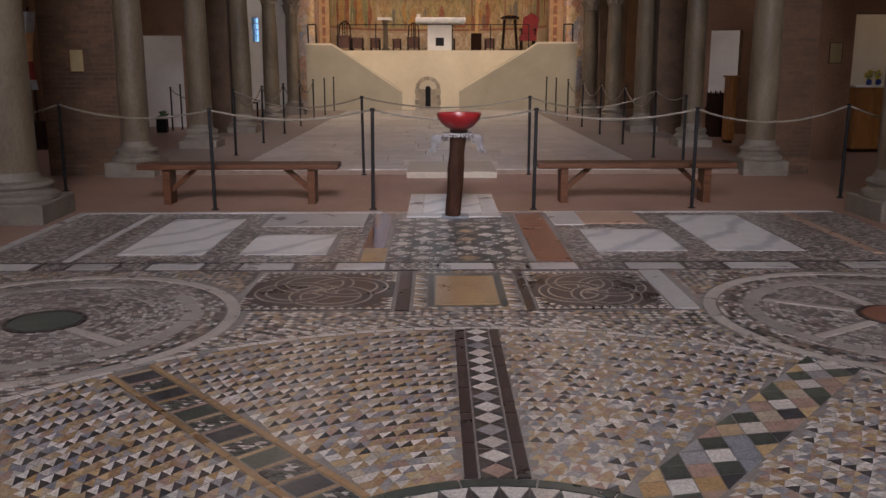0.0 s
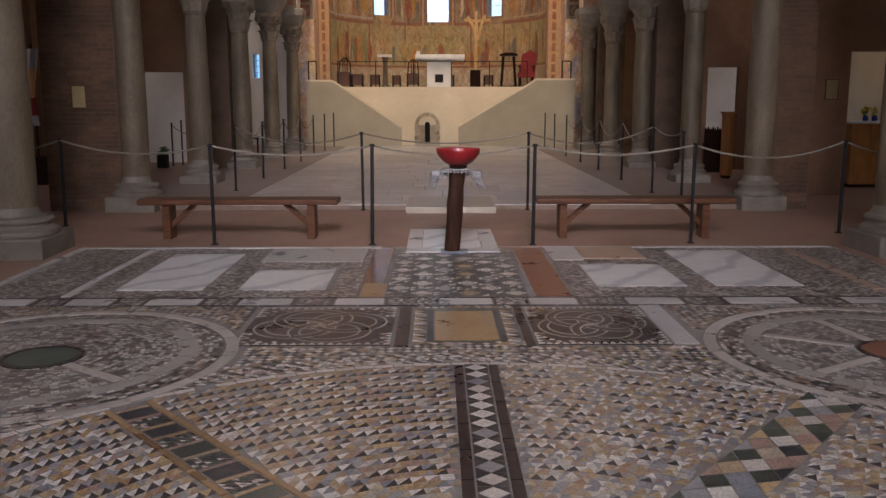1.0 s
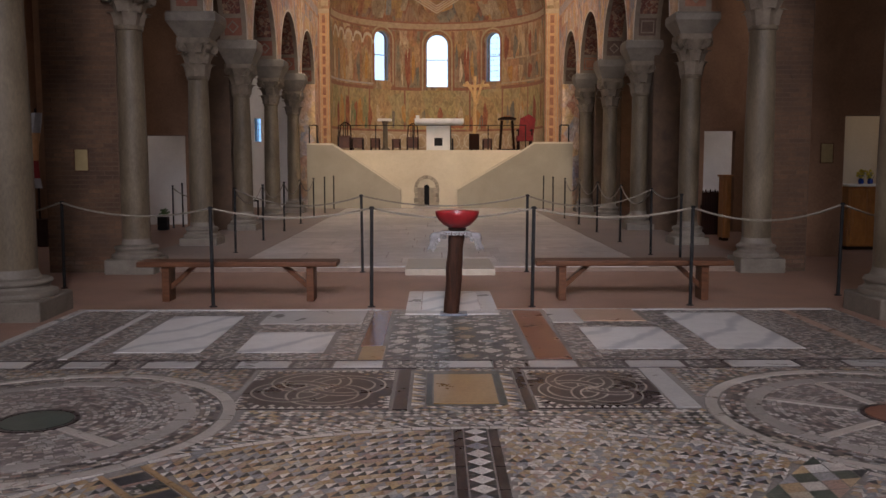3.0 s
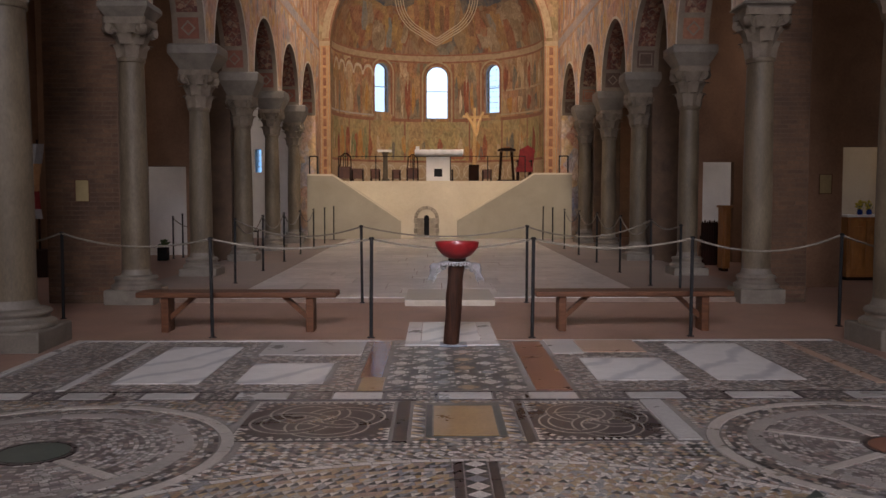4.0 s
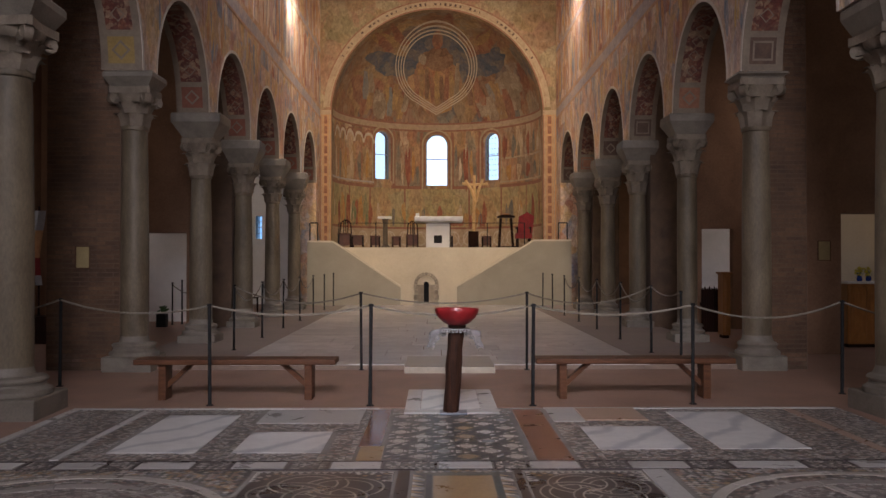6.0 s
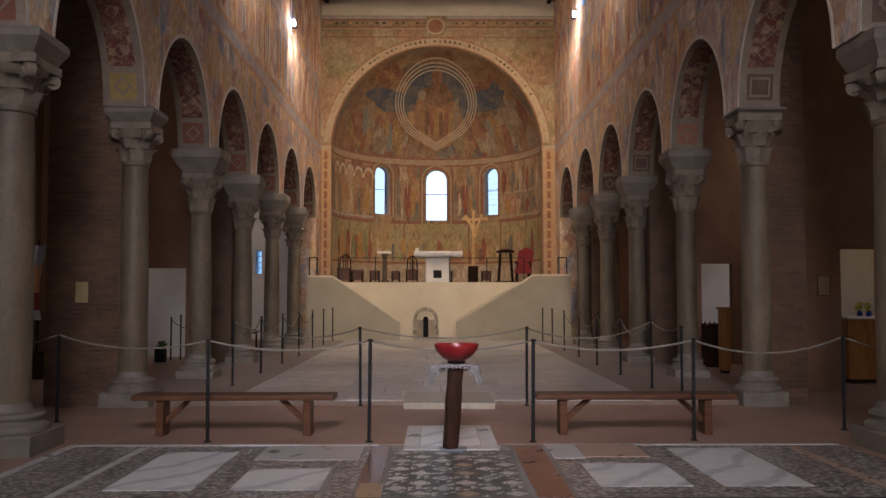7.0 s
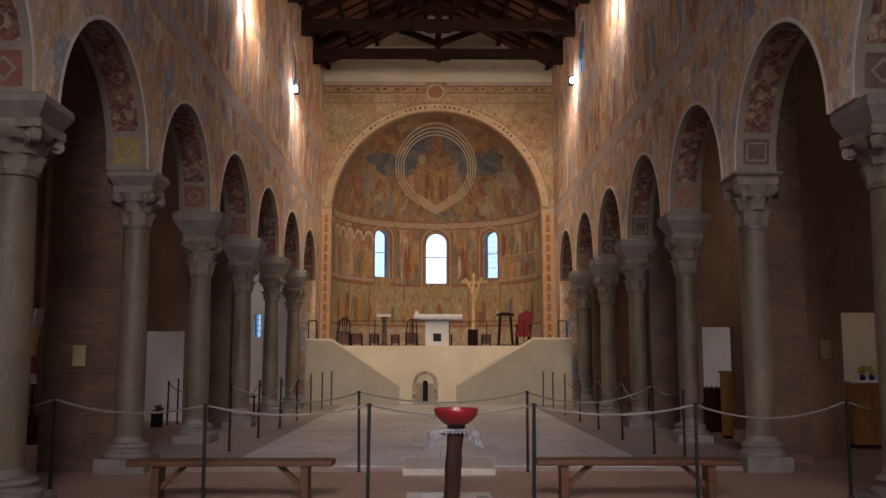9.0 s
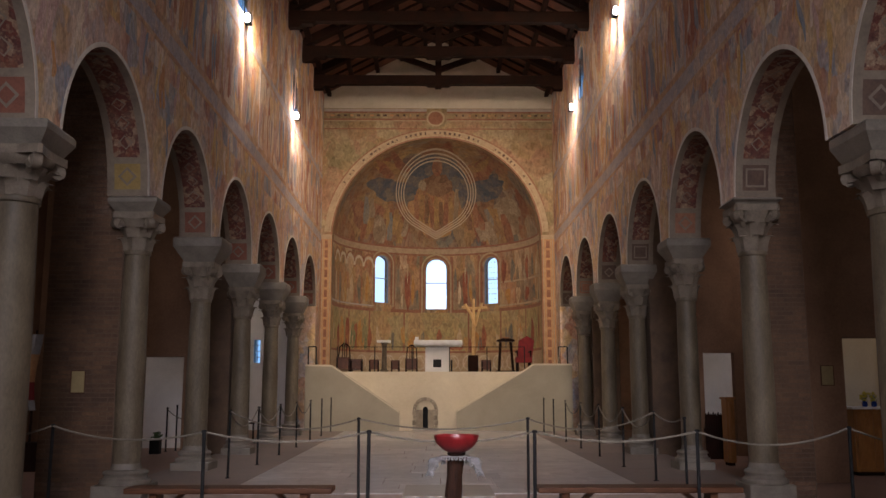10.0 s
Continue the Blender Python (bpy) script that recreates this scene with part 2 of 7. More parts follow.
def prism(bm, poly, axis, a0, a1):
    """A polygon pushed along an axis. poly holds the other two coordinates in x, y, z order."""
    def at(p, a):
        return {"x": (a, p[0], p[1]), "y": (p[0], a, p[1]), "z": (p[0], p[1], a)}[axis]
    u = [bm.verts.new(at(p, a0)) for p in poly]
    v = [bm.verts.new(at(p, a1)) for p in poly]
    bm.faces.new(u)
    bm.faces.new(v[::-1])
    for i in range(len(poly)):
        j = (i + 1) % len(poly)
        bm.faces.new((u[j], u[i], v[i], v[j]))


def link(name, bm, material, smooth=False):
    bmesh.ops.recalc_face_normals(bm, faces=bm.faces[:])
    me = bpy.data.meshes.new(name)
    bm.to_mesh(me)
    bm.free()
    if smooth:
        me.shade_smooth()
        me.set_sharp_from_angle(angle=radians(38))
    me.materials.append(material)
    return new(name, me)


def part(name, bm, material, parent, label="", smooth=False):
    ob = link(name, bm, material, smooth)
    ob.parent = parent
    if label:
        tagged(ob, label)
    return ob


def thing(name, label, category, group="", kind=""):
    return tagged(new(name), label, category, group, kind)


def structure(name, bm, material, label, category, smooth=False):
    return tagged(link(name, bm, material, smooth), label, category, "", "structure")


# ---- large structure ----
XL, XR = -3.98, 4.19          # nave faces of the arcades
CL, CR = -4.19, 4.47          # column axes
BAY, Y0 = 3.47, 8.77          # spacing and first visible column
THICK = 0.56
SPRING, CROWN = 4.10, 5.60
TOP = 11.8
YEND = 30.3
CHOIR = 0.07
COLS = [Y0 + BAY * i for i in range(6)]
STARTS = [Y0 + BAY * i for i in range(-1, 6)]
AX = 0.06

# ground under everything
bm = bmesh.new()
box(bm, -60, 60, -40, 100, -0.6, -0.06)
structure("ground", bm, surface("earth", (0.12, 0.11, 0.07), (0.2, 0.18, 0.12), 0.5), "bare earth ground outside the church", "ground")

bm = bmesh.new()
box(bm, -9.2, 9.2, 9.02, 12.15, -0.08, 0.0)
box(bm, -9.2, -3.69, -4.2, 9.02, -0.08, 0.0)
box(bm, 4.12, 9.2, -4.2, 9.02, -0.08, 0.0)
box(bm, -9.2, XL - 0.72, 12.15, 37, -0.08, 0.0)
box(bm, XR + 0.72, 9.2, 12.15, 37, -0.08, 0.0)
floor = structure("floor", bm, M_REDFLOOR, "worn reddish terracotta church floor", "floor")
bm = bmesh.new()
box(bm, -3.69, 4.12, -4.2, 9.02, -0.08, -0.006)
M_BED = surface("pale_mosaic_bed", (0.20, 0.18, 0.165), (0.30, 0.275, 0.25), 3, 0.5, 0.6, 0.3, 60)
mosaic_bed = structure("floor_mosaic", bm, M_BED, "cosmatesque marble mosaic floor with wheels and knots", "floor")


def arch_y(start):
    return start + BAY / 2


def arcade_wall(name, face, side):
    """Nave wall on arches. side -1: the wall lies towards -x of its face."""
    bm = bmesh.new()
    back = face + side * THICK
    half = 0.31
    rad = BAY / 2 - half
    rise = CROWN - SPRING
    n = 22
    zt = 6.0
    for st in STARTS:
        c = arch_y(st)
        pts = [(c - rad * math.cos(math.pi * i / n), SPRING + rise * math.sin(math.pi * i / n)) for i in range(n + 1)]
        for (ya, za), (yb, zb) in zip(pts, pts[1:]):
            for x in (face, back):
                bm.faces.new([bm.verts.new(v) for v in ((x, ya, za), (x, yb, zb), (x, yb, zt), (x, ya, zt))])
            bm.faces.new([bm.verts.new(v) for v in ((face, ya, za), (face, yb, zb), (back, yb, zb), (back, ya, za))])
        # pier over the column at the near end of the bay
        for x in (face, back):
            bm.faces.new([bm.verts.new(v) for v in ((x, st - half, SPRING), (x, st + half, SPRING), (x, st + half, zt), (x, st - half, zt))])
        bm.faces.new([bm.verts.new(v) for v in ((face, st - half, SPRING), (face, st + half, SPRING), (back, st + half, SPRING), (back, st - half, SPRING))])
    last = STARTS[-1] + BAY
    box(bm, min(face, back), max(face, back), last - half, YEND + 0.6, 0, zt)
    box(bm, min(face, back), max(face, back), -4.0, STARTS[0] - half, 0, zt)
    bmesh.ops.remove_doubles(bm, verts=bm.verts[:], dist=0.0005)
    return bm


WINS = [10.3, 17.2, 24.1]
WH = 0.42
WZ = {-1: (9.25, 10.45), 1: (9.75, 11.2)}


def clerestory(face, side):
    bm = bmesh.new()
    WZ0, WZ1 = WZ[side]
    back = face + side * THICK
    x0, x1 = min(face, back), max(face, back)
    # each opening widens outwards on its far side
    near = -4.0
    out = near
    for w in WINS + [None]:
        end = YEND + 0.6 if w is None else w - WH
        prism(bm, [(face, near), (face, end), (back, end), (back, out)], "z", 6.0, TOP)
        if w is not None:
            near, out = w + WH, w + WH + 3.4
    for w in WINS:
        tri = [(face, w + WH), (back, w + WH + 3.4), (back, w + WH)]
        prism(bm, tri, "z", 6.0, WZ0)
        prism(bm, tri, "z", WZ1, TOP)
    for w in WINS:
        # splayed sill
        prism(bm, [(face, 6.0), (face, WZ0 - 0.12), (back, WZ0), (back, 6.0)], "y", w - WH, w + WH)
        n = 10
        pts = [(w - WH * math.cos(math.pi * k / n), WZ1 - WH + WH * math.sin(math.pi * k / n)) for k in range(n + 1)]
        prism(bm, pts + [(w + WH, TOP), (w - WH, TOP)], "x", x0, x1)
    return bm


for nm, face, side in (("wall_north", XL, -1), ("wall_south", XR, 1)):
    structure(nm, arcade_wall(nm, face, side), M_SPANDREL, "frescoed nave wall carried on round arches", "wall")
    structure(nm + "_upper", clerestory(face, side), M_NAVE, "faded frescoes on the upper nave wall with narrow windows", "wall")

# end wall with the apse arch
AR = 3.66
AZ = 6.55
bm = bmesh.new()
n = 40
pts = [(AX - AR * math.cos(math.pi * k / n), AZ + AR * math.sin(math.pi * k / n)) for k in range(n + 1)]
for (xa, za), (xb, zb) in zip(pts, pts[1:]):
    for y in (YEND, YEND + 0.6):
        bm.faces.new([bm.verts.new(v) for v in ((xa, y, za), (xb, y, zb), (xb, y, TOP + 2.6), (xa, y, TOP + 2.6))])
    bm.faces.new([bm.verts.new(v) for v in ((xa, YEND, za), (xb, YEND, zb), (xb, YEND + 0.6, zb), (xa, YEND + 0.6, za))])
box(bm, XL, AX - AR, YEND, YEND + 0.6, 0, TOP + 2.6)
box(bm, AX + AR, XR, YEND, YEND + 0.6, 0, TOP + 2.6)
structure("wall_east", bm, M_ENDWALL, "painted end wall with the great apse arch", "wall")

# apse: half cylinder with three windows, and the half dome
APSE_WINS = [(-34.7, 4.62, 6.48, 0.33), (0.0, 4.42, 6.44, 0.43), (34.7, 4.58, 6.42, 0.33)]
ACY = YEND + 0.3


def on_apse(deg, z, r=AR):
    a = radians(deg)
    return (AX + r * math.sin(a), ACY + r * math.cos(a), z)


def apse_wall(r, z0, z1, wins, steps=90):
    bm = bmesh.new()
    zs = sorted({z0, z1} | {z for w in wins for z in (w[1], w[2]) if z0 < z < z1})
    degs = set(-90 + 180 * k / steps for k in range(steps + 1))
    for d, wz0, wz1, hw in wins:
        a = math.degrees(hw / r)
        degs |= {d - a, d + a}
    degs = sorted(degs)
    for da, db in zip(degs, degs[1:]):
        for za, zb in zip(zs, zs[1:]):
            mid, mz = (da + db) / 2, (za + zb) / 2
            if any(abs(mid - d) < math.degrees(hw / r) and a0 < mz < a1 for d, a0, a1, hw in wins):
                continue
            bm.faces.new([bm.verts.new(on_apse(*q, r)) for q in ((da, za), (db, za), (db, zb), (da, zb))])
    bmesh.ops.remove_doubles(bm, verts=bm.verts[:], dist=0.001)
    return bm


bm = apse_wall(AR, 4.30, AZ, APSE_WINS)
o = apse_wall(AR + 0.4, 0.0, AZ + 0.3, APSE_WINS)
me = bpy.data.meshes.new("tmp")
o.to_mesh(me)
bm.from_mesh(me)
o.free()
bpy.data.meshes.remove(me)
for d, z0, z1, hw in APSE_WINS:
    # reveals and round heads
    a = math.degrees(hw / AR)
    zc = z1 - hw
    k = 12
    head = [(d - a * math.cos(math.pi * i / k), zc + hw * math.sin(math.pi * i / k)) for i in range(k + 1)]
    for (da, za), (db, zb) in zip(head, head[1:]):
        bm.faces.new([bm.verts.new(on_apse(*q)) for q in ((da, za), (db, zb), (db, z1 + 0.001), (da, z1 + 0.001))])
    loop = [(d - a, z0)] + head + [(d + a, z0)]
    for (da, za), (db, zb) in zip(loop, loop[1:] + loop[:1]):
        bm.faces.new([bm.verts.new(v) for v in (on_apse(da, za), on_apse(db, zb), on_apse(db, zb, AR + 0.4), on_apse(da, za, AR + 0.4))])
structure("wall_apse", bm, M_APSE, "curved apse wall painted with ochre and green figures", "wall", True)
structure("wall_apse_lower", apse_wall(AR, 1.9, 4.30, []), M_APSE_LOW, "lower apse wall with faded ochre panels", "wall", True)

bm = bmesh.new()
nu, nv = 48, 16
grid = [[bm.verts.new((AX + AR * math.sin(-math.pi / 2 + math.pi * i / nu) * math.cos(math.pi / 2 * j / nv),
                       ACY + AR * math.cos(-math.pi / 2 + math.pi * i / nu) * math.cos(math.pi / 2 * j / nv),
                       AZ + AR * math.sin(math.pi / 2 * j / nv))) for i in range(nu + 1)] for j in range(nv + 1)]
for j in range(nv):
    for i in range(nu):
        bm.faces.new((grid[j][i], grid[j][i + 1], grid[j + 1][i + 1], grid[j + 1][i]))
structure("ceiling_apse", bm, M_DOME, "painted half dome of the apse in slate and sienna", "ceiling", True)

# bright sky beyond the apse windows
M_SKY, nt, bs = mat("sky_backdrop")
bs.inputs["Base Color"].default_value = (0, 0, 0, 1)
bs.inputs["Emission Color"].default_value = (0.80, 0.92, 1.0, 1)
bs.inputs["Emission Strength"].default_value = 2.4
bm = bmesh.new()
for i in range(16):
    a, b = radians(-75 + 150 * i / 16), radians(-75 + 150 * (i + 1) / 16)
    bm.faces.new([bm.verts.new((AX + 9 * math.sin(q), ACY + 9 * math.cos(q), z)) for q, z in ((a, 0.5), (b, 0.5), (b, 12), (a, 12))])
structure("backdrop", bm, M_SKY, "plain bright sky beyond the apse windows", "sky")

# pale sky beyond the clerestory
M_SKY2, nt, bs = mat("side_sky_backdrop")
bs.inputs["Base Color"].default_value = (0, 0, 0, 1)
bs.inputs["Emission Color"].default_value = (0.30, 0.58, 1.0, 1)
bs.inputs["Emission Strength"].default_value = 1.1
for nm, x in (("backdrop_north", -16), ("backdrop_south", 16)):
    bm = bmesh.new()
    bm.faces.new([bm.verts.new((x, y, z)) for y, z in ((5, 7), (150, 7), (150, 70), (5, 70))])
    structure(nm, bm, M_SKY2, "plain blue sky beyond the high windows", "sky")

# aisles: outer walls, roofs, end walls
def outer_wall(x0, x1, opens):
    bm = bmesh.new()
    edges = [-4.0]
    # openings added in the wall for the unseen fill lamps
    for a, b in opens:
        edges += [a, b]
    edges.append(30.9)
    for k in range(0, len(edges), 2):
        box(bm, x0, x1, edges[k], edges[k + 1], 0, 7.2)
    for a, b in opens:
        lo, hi = (1.4, 3.0) if 14.9 < a < 15.05 or 20 < a < 21 else (2.8, 5.5)
        box(bm, x0, x1, a, b, 0, lo)
        box(bm, x0, x1, a, b, hi, 7.2)
    return bm


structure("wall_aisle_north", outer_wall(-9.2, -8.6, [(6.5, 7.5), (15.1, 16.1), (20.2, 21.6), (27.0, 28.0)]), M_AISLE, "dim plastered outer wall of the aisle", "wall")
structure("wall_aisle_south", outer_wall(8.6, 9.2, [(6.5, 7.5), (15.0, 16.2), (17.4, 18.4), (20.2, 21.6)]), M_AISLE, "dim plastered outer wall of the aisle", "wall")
for nm, xa, xb in (("ceiling_aisle_north", -9.2, XL - THICK), ("ceiling_aisle_south", XR + THICK, 9.2)):
    bm = bmesh.new()
    box(bm, xa, xb, -4.0, 30.9, 7.2, 7.4)
    structure(nm, bm, M_DARKWOOD, "dark plank ceiling of the aisle", "ceiling")

# unseen west front behind the camera, door and window openings added for the daylight
bm = bmesh.new()
box(bm, -9.2, -1.2, -4.6, -4.0, 0, 14.8)
box(bm, 1.4, 9.2, -4.6, -4.0, 0, 14.8)
box(bm, -1.2, 1.4, -4.6, -4.0, 3.2, 5.6)
box(bm, -1.2, 1.4, -4.6, -4.0, 9.6, 14.8)
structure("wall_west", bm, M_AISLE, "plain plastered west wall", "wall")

# transverse walls of the aisles with their doorways
def door_wall(xa, xb, da, db, dz, y, t=0.5, top=7.2):
    bm = bmesh.new()
    box(bm, xa, da, y, y + t, 0, top)
    box(bm, db, xb, y, y + t, 0, top)
    box(bm, da, db, y, y + t, dz, top)
    return bm


YD = COLS[3]
structure("wall_aisle_end_north", door_wall(-8.6, -5.3, -6.40, -5.43, 2.12, YD), M_AISLE, "brown aisle wall with a doorway", "wall")
structure("wall_aisle_end_south", door_wall(5.3, 8.6, 5.84, 6.52, 2.20, YD, 0.2), M_AISLE, "brown aisle wall with a doorway", "wall")
structure("wall_aisle_middle_south", door_wall(5.4, 8.6, 6.50, 7.9, 2.26, 14.0, 0.3), M_AISLE, "brown aisle wall with a wide opening", "wall")
for nm, xa, xb in (("wall_sacristy_north", -8.6, -5.3), ("wall_sacristy_south", 5.3, 8.6)):
    bm = bmesh.new()
    box(bm, xa, xb, YD + 2.6, YD + 2.8, 0, 7.2)
    structure(nm, bm, M_WHITEWASH, "whitewashed wall of the lit side room", "wall")
bm = bmesh.new()
box(bm, 6.3, 8.6, 16.6, 16.8, 0, 7.2)
box(bm, 6.2, 6.3, 14.3, 16.8, 0, 7.2)
structure("wall_side_chapel", bm, M_CREAM, "pale plastered wall of the side chapel", "wall")
bm = bmesh.new()
box(bm, -8.6, -6.22, 30.3, 30.9, 0, 7.2)
box(bm, -5.98, XL - THICK, 30.3, 30.9, 0, 7.2)
box(bm, -6.22, -5.98, 30.3, 30.9, 0, 2.25)
box(bm, -6.22, -5.98, 30.3, 30.9, 3.05, 7.2)
structure("wall_chapel_north", bm, M_WHITEWASH, "whitewashed end wall of the aisle with a slit window", "wall")
# dark plaster colour stands for the black gap between the far columns
bm = bmesh.new()
box(bm, XR + THICK, 8.6, 30.3, 30.9, 0, 7.2)
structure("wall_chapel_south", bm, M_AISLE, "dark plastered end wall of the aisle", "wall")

# roof
bm = bmesh.new()
RIDGE = 13.9
mid = (XL + XR) / 2
for sx in (XL - 0.4, XR + 0.4):
    k = (RIDGE - TOP) / (XR - mid)
    zlow = RIDGE - k * abs(sx - mid)
    vs = [(sx, -4.6, zlow), (sx, YEND + 1, zlow), (mid, YEND + 1, RIDGE), (mid, -4.6, RIDGE)]
    lo = [bm.verts.new(v) for v in vs]
    hi = [bm.verts.new((v[0], v[1], v[2] + 0.2)) for v in vs]
    bm.faces.new(lo)
    bm.faces.new(hi[::-1])
    for i in range(4):
        bm.faces.new((lo[i], hi[i], hi[(i + 1) % 4], lo[(i + 1) % 4]))
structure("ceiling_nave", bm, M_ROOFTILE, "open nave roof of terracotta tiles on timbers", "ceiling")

# choir platform
bm = bmesh.new()
box(bm, XL + 0.02 - 0.7, XR + 0.7, 12.15, 28.7, -0.05, CHOIR - 0.012)
structure("floor_choir", bm, M_MORTAR, "raised choir floor of old marble slabs", "floor")

# presbytery platform
bm = bmesh.new()
box(bm, XL + 0.01, XR - 0.01, 28.85, 35, 0.0, 1.92)
structure("floor_presbytery", bm, M_CREAM, "raised presbytery platform in cream render", "floor")


# ---- columns ----
def column(x, y, r0, r1, zbase, style=0, plinth=0.42, zc0=3.05, cap=0.6, impost=0.41):
    col = thing("column", ("grey marble column with carved capital and stone impost" if style == 0 else
                           "pale grey column with a leafy capital on a moulded base"), "column", "nave columns")
    z0 = zbase
    zp = z0 + 0.20
    part("plinth", rbox(-plinth, plinth, -plinth, plinth, z0 - 0.02, zp, 0.02), M_BASE, col)
    prof = [(plinth * 0.97, zp), (plinth * 0.99, zp + 0.02), (plinth * 0.97, zp + 0.055), (plinth * 0.88, zp + 0.07), (plinth * 0.82, zp + 0.09),
            (plinth * 0.82, zp + 0.115), (plinth * 0.87, zp + 0.13), (plinth * 0.88, zp + 0.15), (plinth * 0.83, zp + 0.175), (r0 * 1.12, zp + 0.19), (r0 * 1.05, zp + 0.22), (r0, zp + 0.27)]
    bm = bmesh.new()
    lathe(bm, prof, 36)
    part("base", bm, M_BASE, col, "moulded stone base", True)
    zc1 = zc0 + cap
    bm = bmesh.new()
    k = 12
    sh = []
    for i in range(k + 1):
        t = i / k
        sh.append((r0 + (r1 - r0) * t ** 1.3 + 0.008 * math.sin(math.pi * t), zp + 0.26 + (zc0 - 0.06 - zp - 0.26) * t))
    sh += [(r1 * 1.1, zc0 - 0.05), (r1 * 1.13, zc0 - 0.02), (r1 * 1.08, zc0 + 0.01)]
    lathe(bm, sh, 36)
    part("shaft", bm, M_STONE, col, "", True)
    # capital: bell, two rows of leaves, volutes
    bm = bmesh.new()
    lathe(bm, [(r1, zc0), (r1 * 1.02, zc0 + 0.33 * cap), (r1 * 1.2, zc0 + 0.66 * cap), (r1 * 1.55, zc1 - 0.1), (r1 * 1.6, zc1 - 0.06)], 24)
    for row, (h0, h1, cnt, out) in enumerate(((0.0, 0.44 * cap, 8, 0.09), (0.26 * cap, 0.74 * cap, 8, 0.13))):
        for i in range(cnt):
            a = 2 * math.pi * (i + 0.5 * row) / cnt
            ca, sa = math.cos(a), math.sin(a)
            w = r1 * 0.40
            prev = None
            for s in range(6):
                t = s / 5
                rr = r1 * (1.02 + 0.12 * t) + out * t ** 3 + 0.015
                zz = zc0 + h0 + (h1 - h0) * (t if t < 0.85 else 0.85 - (t - 0.85) * 0.8)
                ww = w * (0.75 + 0.5 * math.sin(math.pi * min(t, 0.9))) * (1 if s < 5 else 0.5)
                ring = [bm.verts.new((ca * (rr + dr) - sa * o, sa * (rr + dr) + ca * o, zz)) for o, dr in ((-ww, -0.02), (0, 0.025), (ww, -0.02))]
                if prev:
                    for q in range(2):
                        bm.faces.new((prev[q], prev[q + 1], ring[q + 1], ring[q]))
                prev = ring
    for sx in (-1, 1):
        for sy in (-1, 1):
            c = Vector((sx * r1 * 1.28, sy * r1 * 1.28, zc1 - 0.12))
            tube(bm, [Vector((sx * r1 * 0.85, sy * r1 * 0.85, zc0 + 0.56 * cap)), Vector((sx * r1 * 1.05, sy * r1 * 1.05, zc1 - 0.14)), c], 0.05, 8, 0.07)
            a = Vector((sx, -sy, 0)).normalized() * 0.045
            tube(bm, [c - a, c + a], 0.085, 10)
    part("capital", bm, M_CAPITAL, col, "weathered carved leaf capital", True)
    # abacus with hollow sides
    bm = bmesh.new()
    ab = r1 * 1.75
    poly = []
    for (ax, ay), (bx, by) in zip(((-1, -1), (1, -1), (1, 1), (-1, 1)), ((1, -1), (1, 1), (-1, 1), (-1, -1))):
        for t in (0.06, 0.2, 0.35, 0.5, 0.65, 0.8, 0.94):
            dip = 0.13 * math.sin(math.pi * t)
            nx, ny = (ax + bx) / 2, (ay + by) / 2
            poly.append((ab * (ax + (bx - ax) * t - nx * dip), ab * (ay + (by - ay) * t - ny * dip)))
    prism(bm, poly, "z", zc1 - 0.06, zc1 + 0.03)
    part("abacus", bm, M_CAPITAL, col)
    # impost block, wider above
    bm = bmesh.new()
    lo, hi = r1 * 1.5, impost
    za, zt = zc1 + 0.03, SPRING
    zb = za + (zt - za) * 0.62
    vs = []
    off = 0.0
    for h, z in ((lo, za), (lo + 0.02, za + 0.03), (hi, zb), (hi, zt - 0.03), (hi - 0.02, zt)):
        vs.append([bm.verts.new((off + sx * h, sy * h * 0.93, z)) for sx, sy in ((-1, -1), (1, -1), (1, 1), (-1, 1))])
    for a, b in zip(vs, vs[1:]):
        for i in range(4):
            bm.faces.new((a[i], a[(i + 1) % 4], b[(i + 1) % 4], b[i]))
    bm.faces.new(vs[0][::-1])
    bm.faces.new(vs[-1])
    part("impost", bm, M_BASE, col, "plain grey stone impost block")
    col.matrix_basis = pose(x, y, 0, 0, 0, random.uniform(-3, 3))
    return col


NECK_N, NECK_S = [3.36, 3.36, 3.02, 2.98, 3.02, 2.95], [3.26, 3.36, 3.05, 3.0, 2.96, 3.0]
CAP_N, CAP_S = [0.46, 0.50, 0.62, 0.60, 0.60, 0.62], [0.50, 0.62, 0.66, 0.64, 0.64, 0.64]
# axis and foot radius, neck radius, plinth, of every column from west to east
NORTH = [(-4.21, 8.68, 0.24, 0.21, 0.43), (-4.185, COLS[1], 0.190, 0.168, 0.34), (-4.19, COLS[2], 0.198, 0.170, 0.33),
         (-4.19, COLS[3], 0.20, 0.172, 0.31), (-4.20, COLS[4], 0.195, 0.168, 0.31), (-4.20, COLS[5], 0.19, 0.168, 0.31)]
SOUTH = [(4.62, 8.66, 0.24, 0.21, 0.37), (4.50, COLS[1], 0.200, 0.182, 0.31), (4.52, COLS[2], 0.172, 0.168, 0.31),
         (4.43, COLS[3], 0.178, 0.170, 0.30), (4.46, COLS[4], 0.185, 0.170, 0.30), (4.44, COLS[5], 0.20, 0.175, 0.30)]
for i in range(6):
    x, y, r0, r1, pl = NORTH[i]
    column(x, y, r0, r1, 0.0, i % 2, pl, NECK_N[i], CAP_N[i], (0.41, 0.34, 0.43, 0.41, 0.40, 0.40)[i])
    x, y, r0, r1, pl = SOUTH[i]
    column(x, y, r0, r1, 0.0, (i + 1) % 2, pl, NECK_S[i], CAP_S[i], (0.41, 0.35, 0.39, 0.39, 0.38, 0.38)[i])

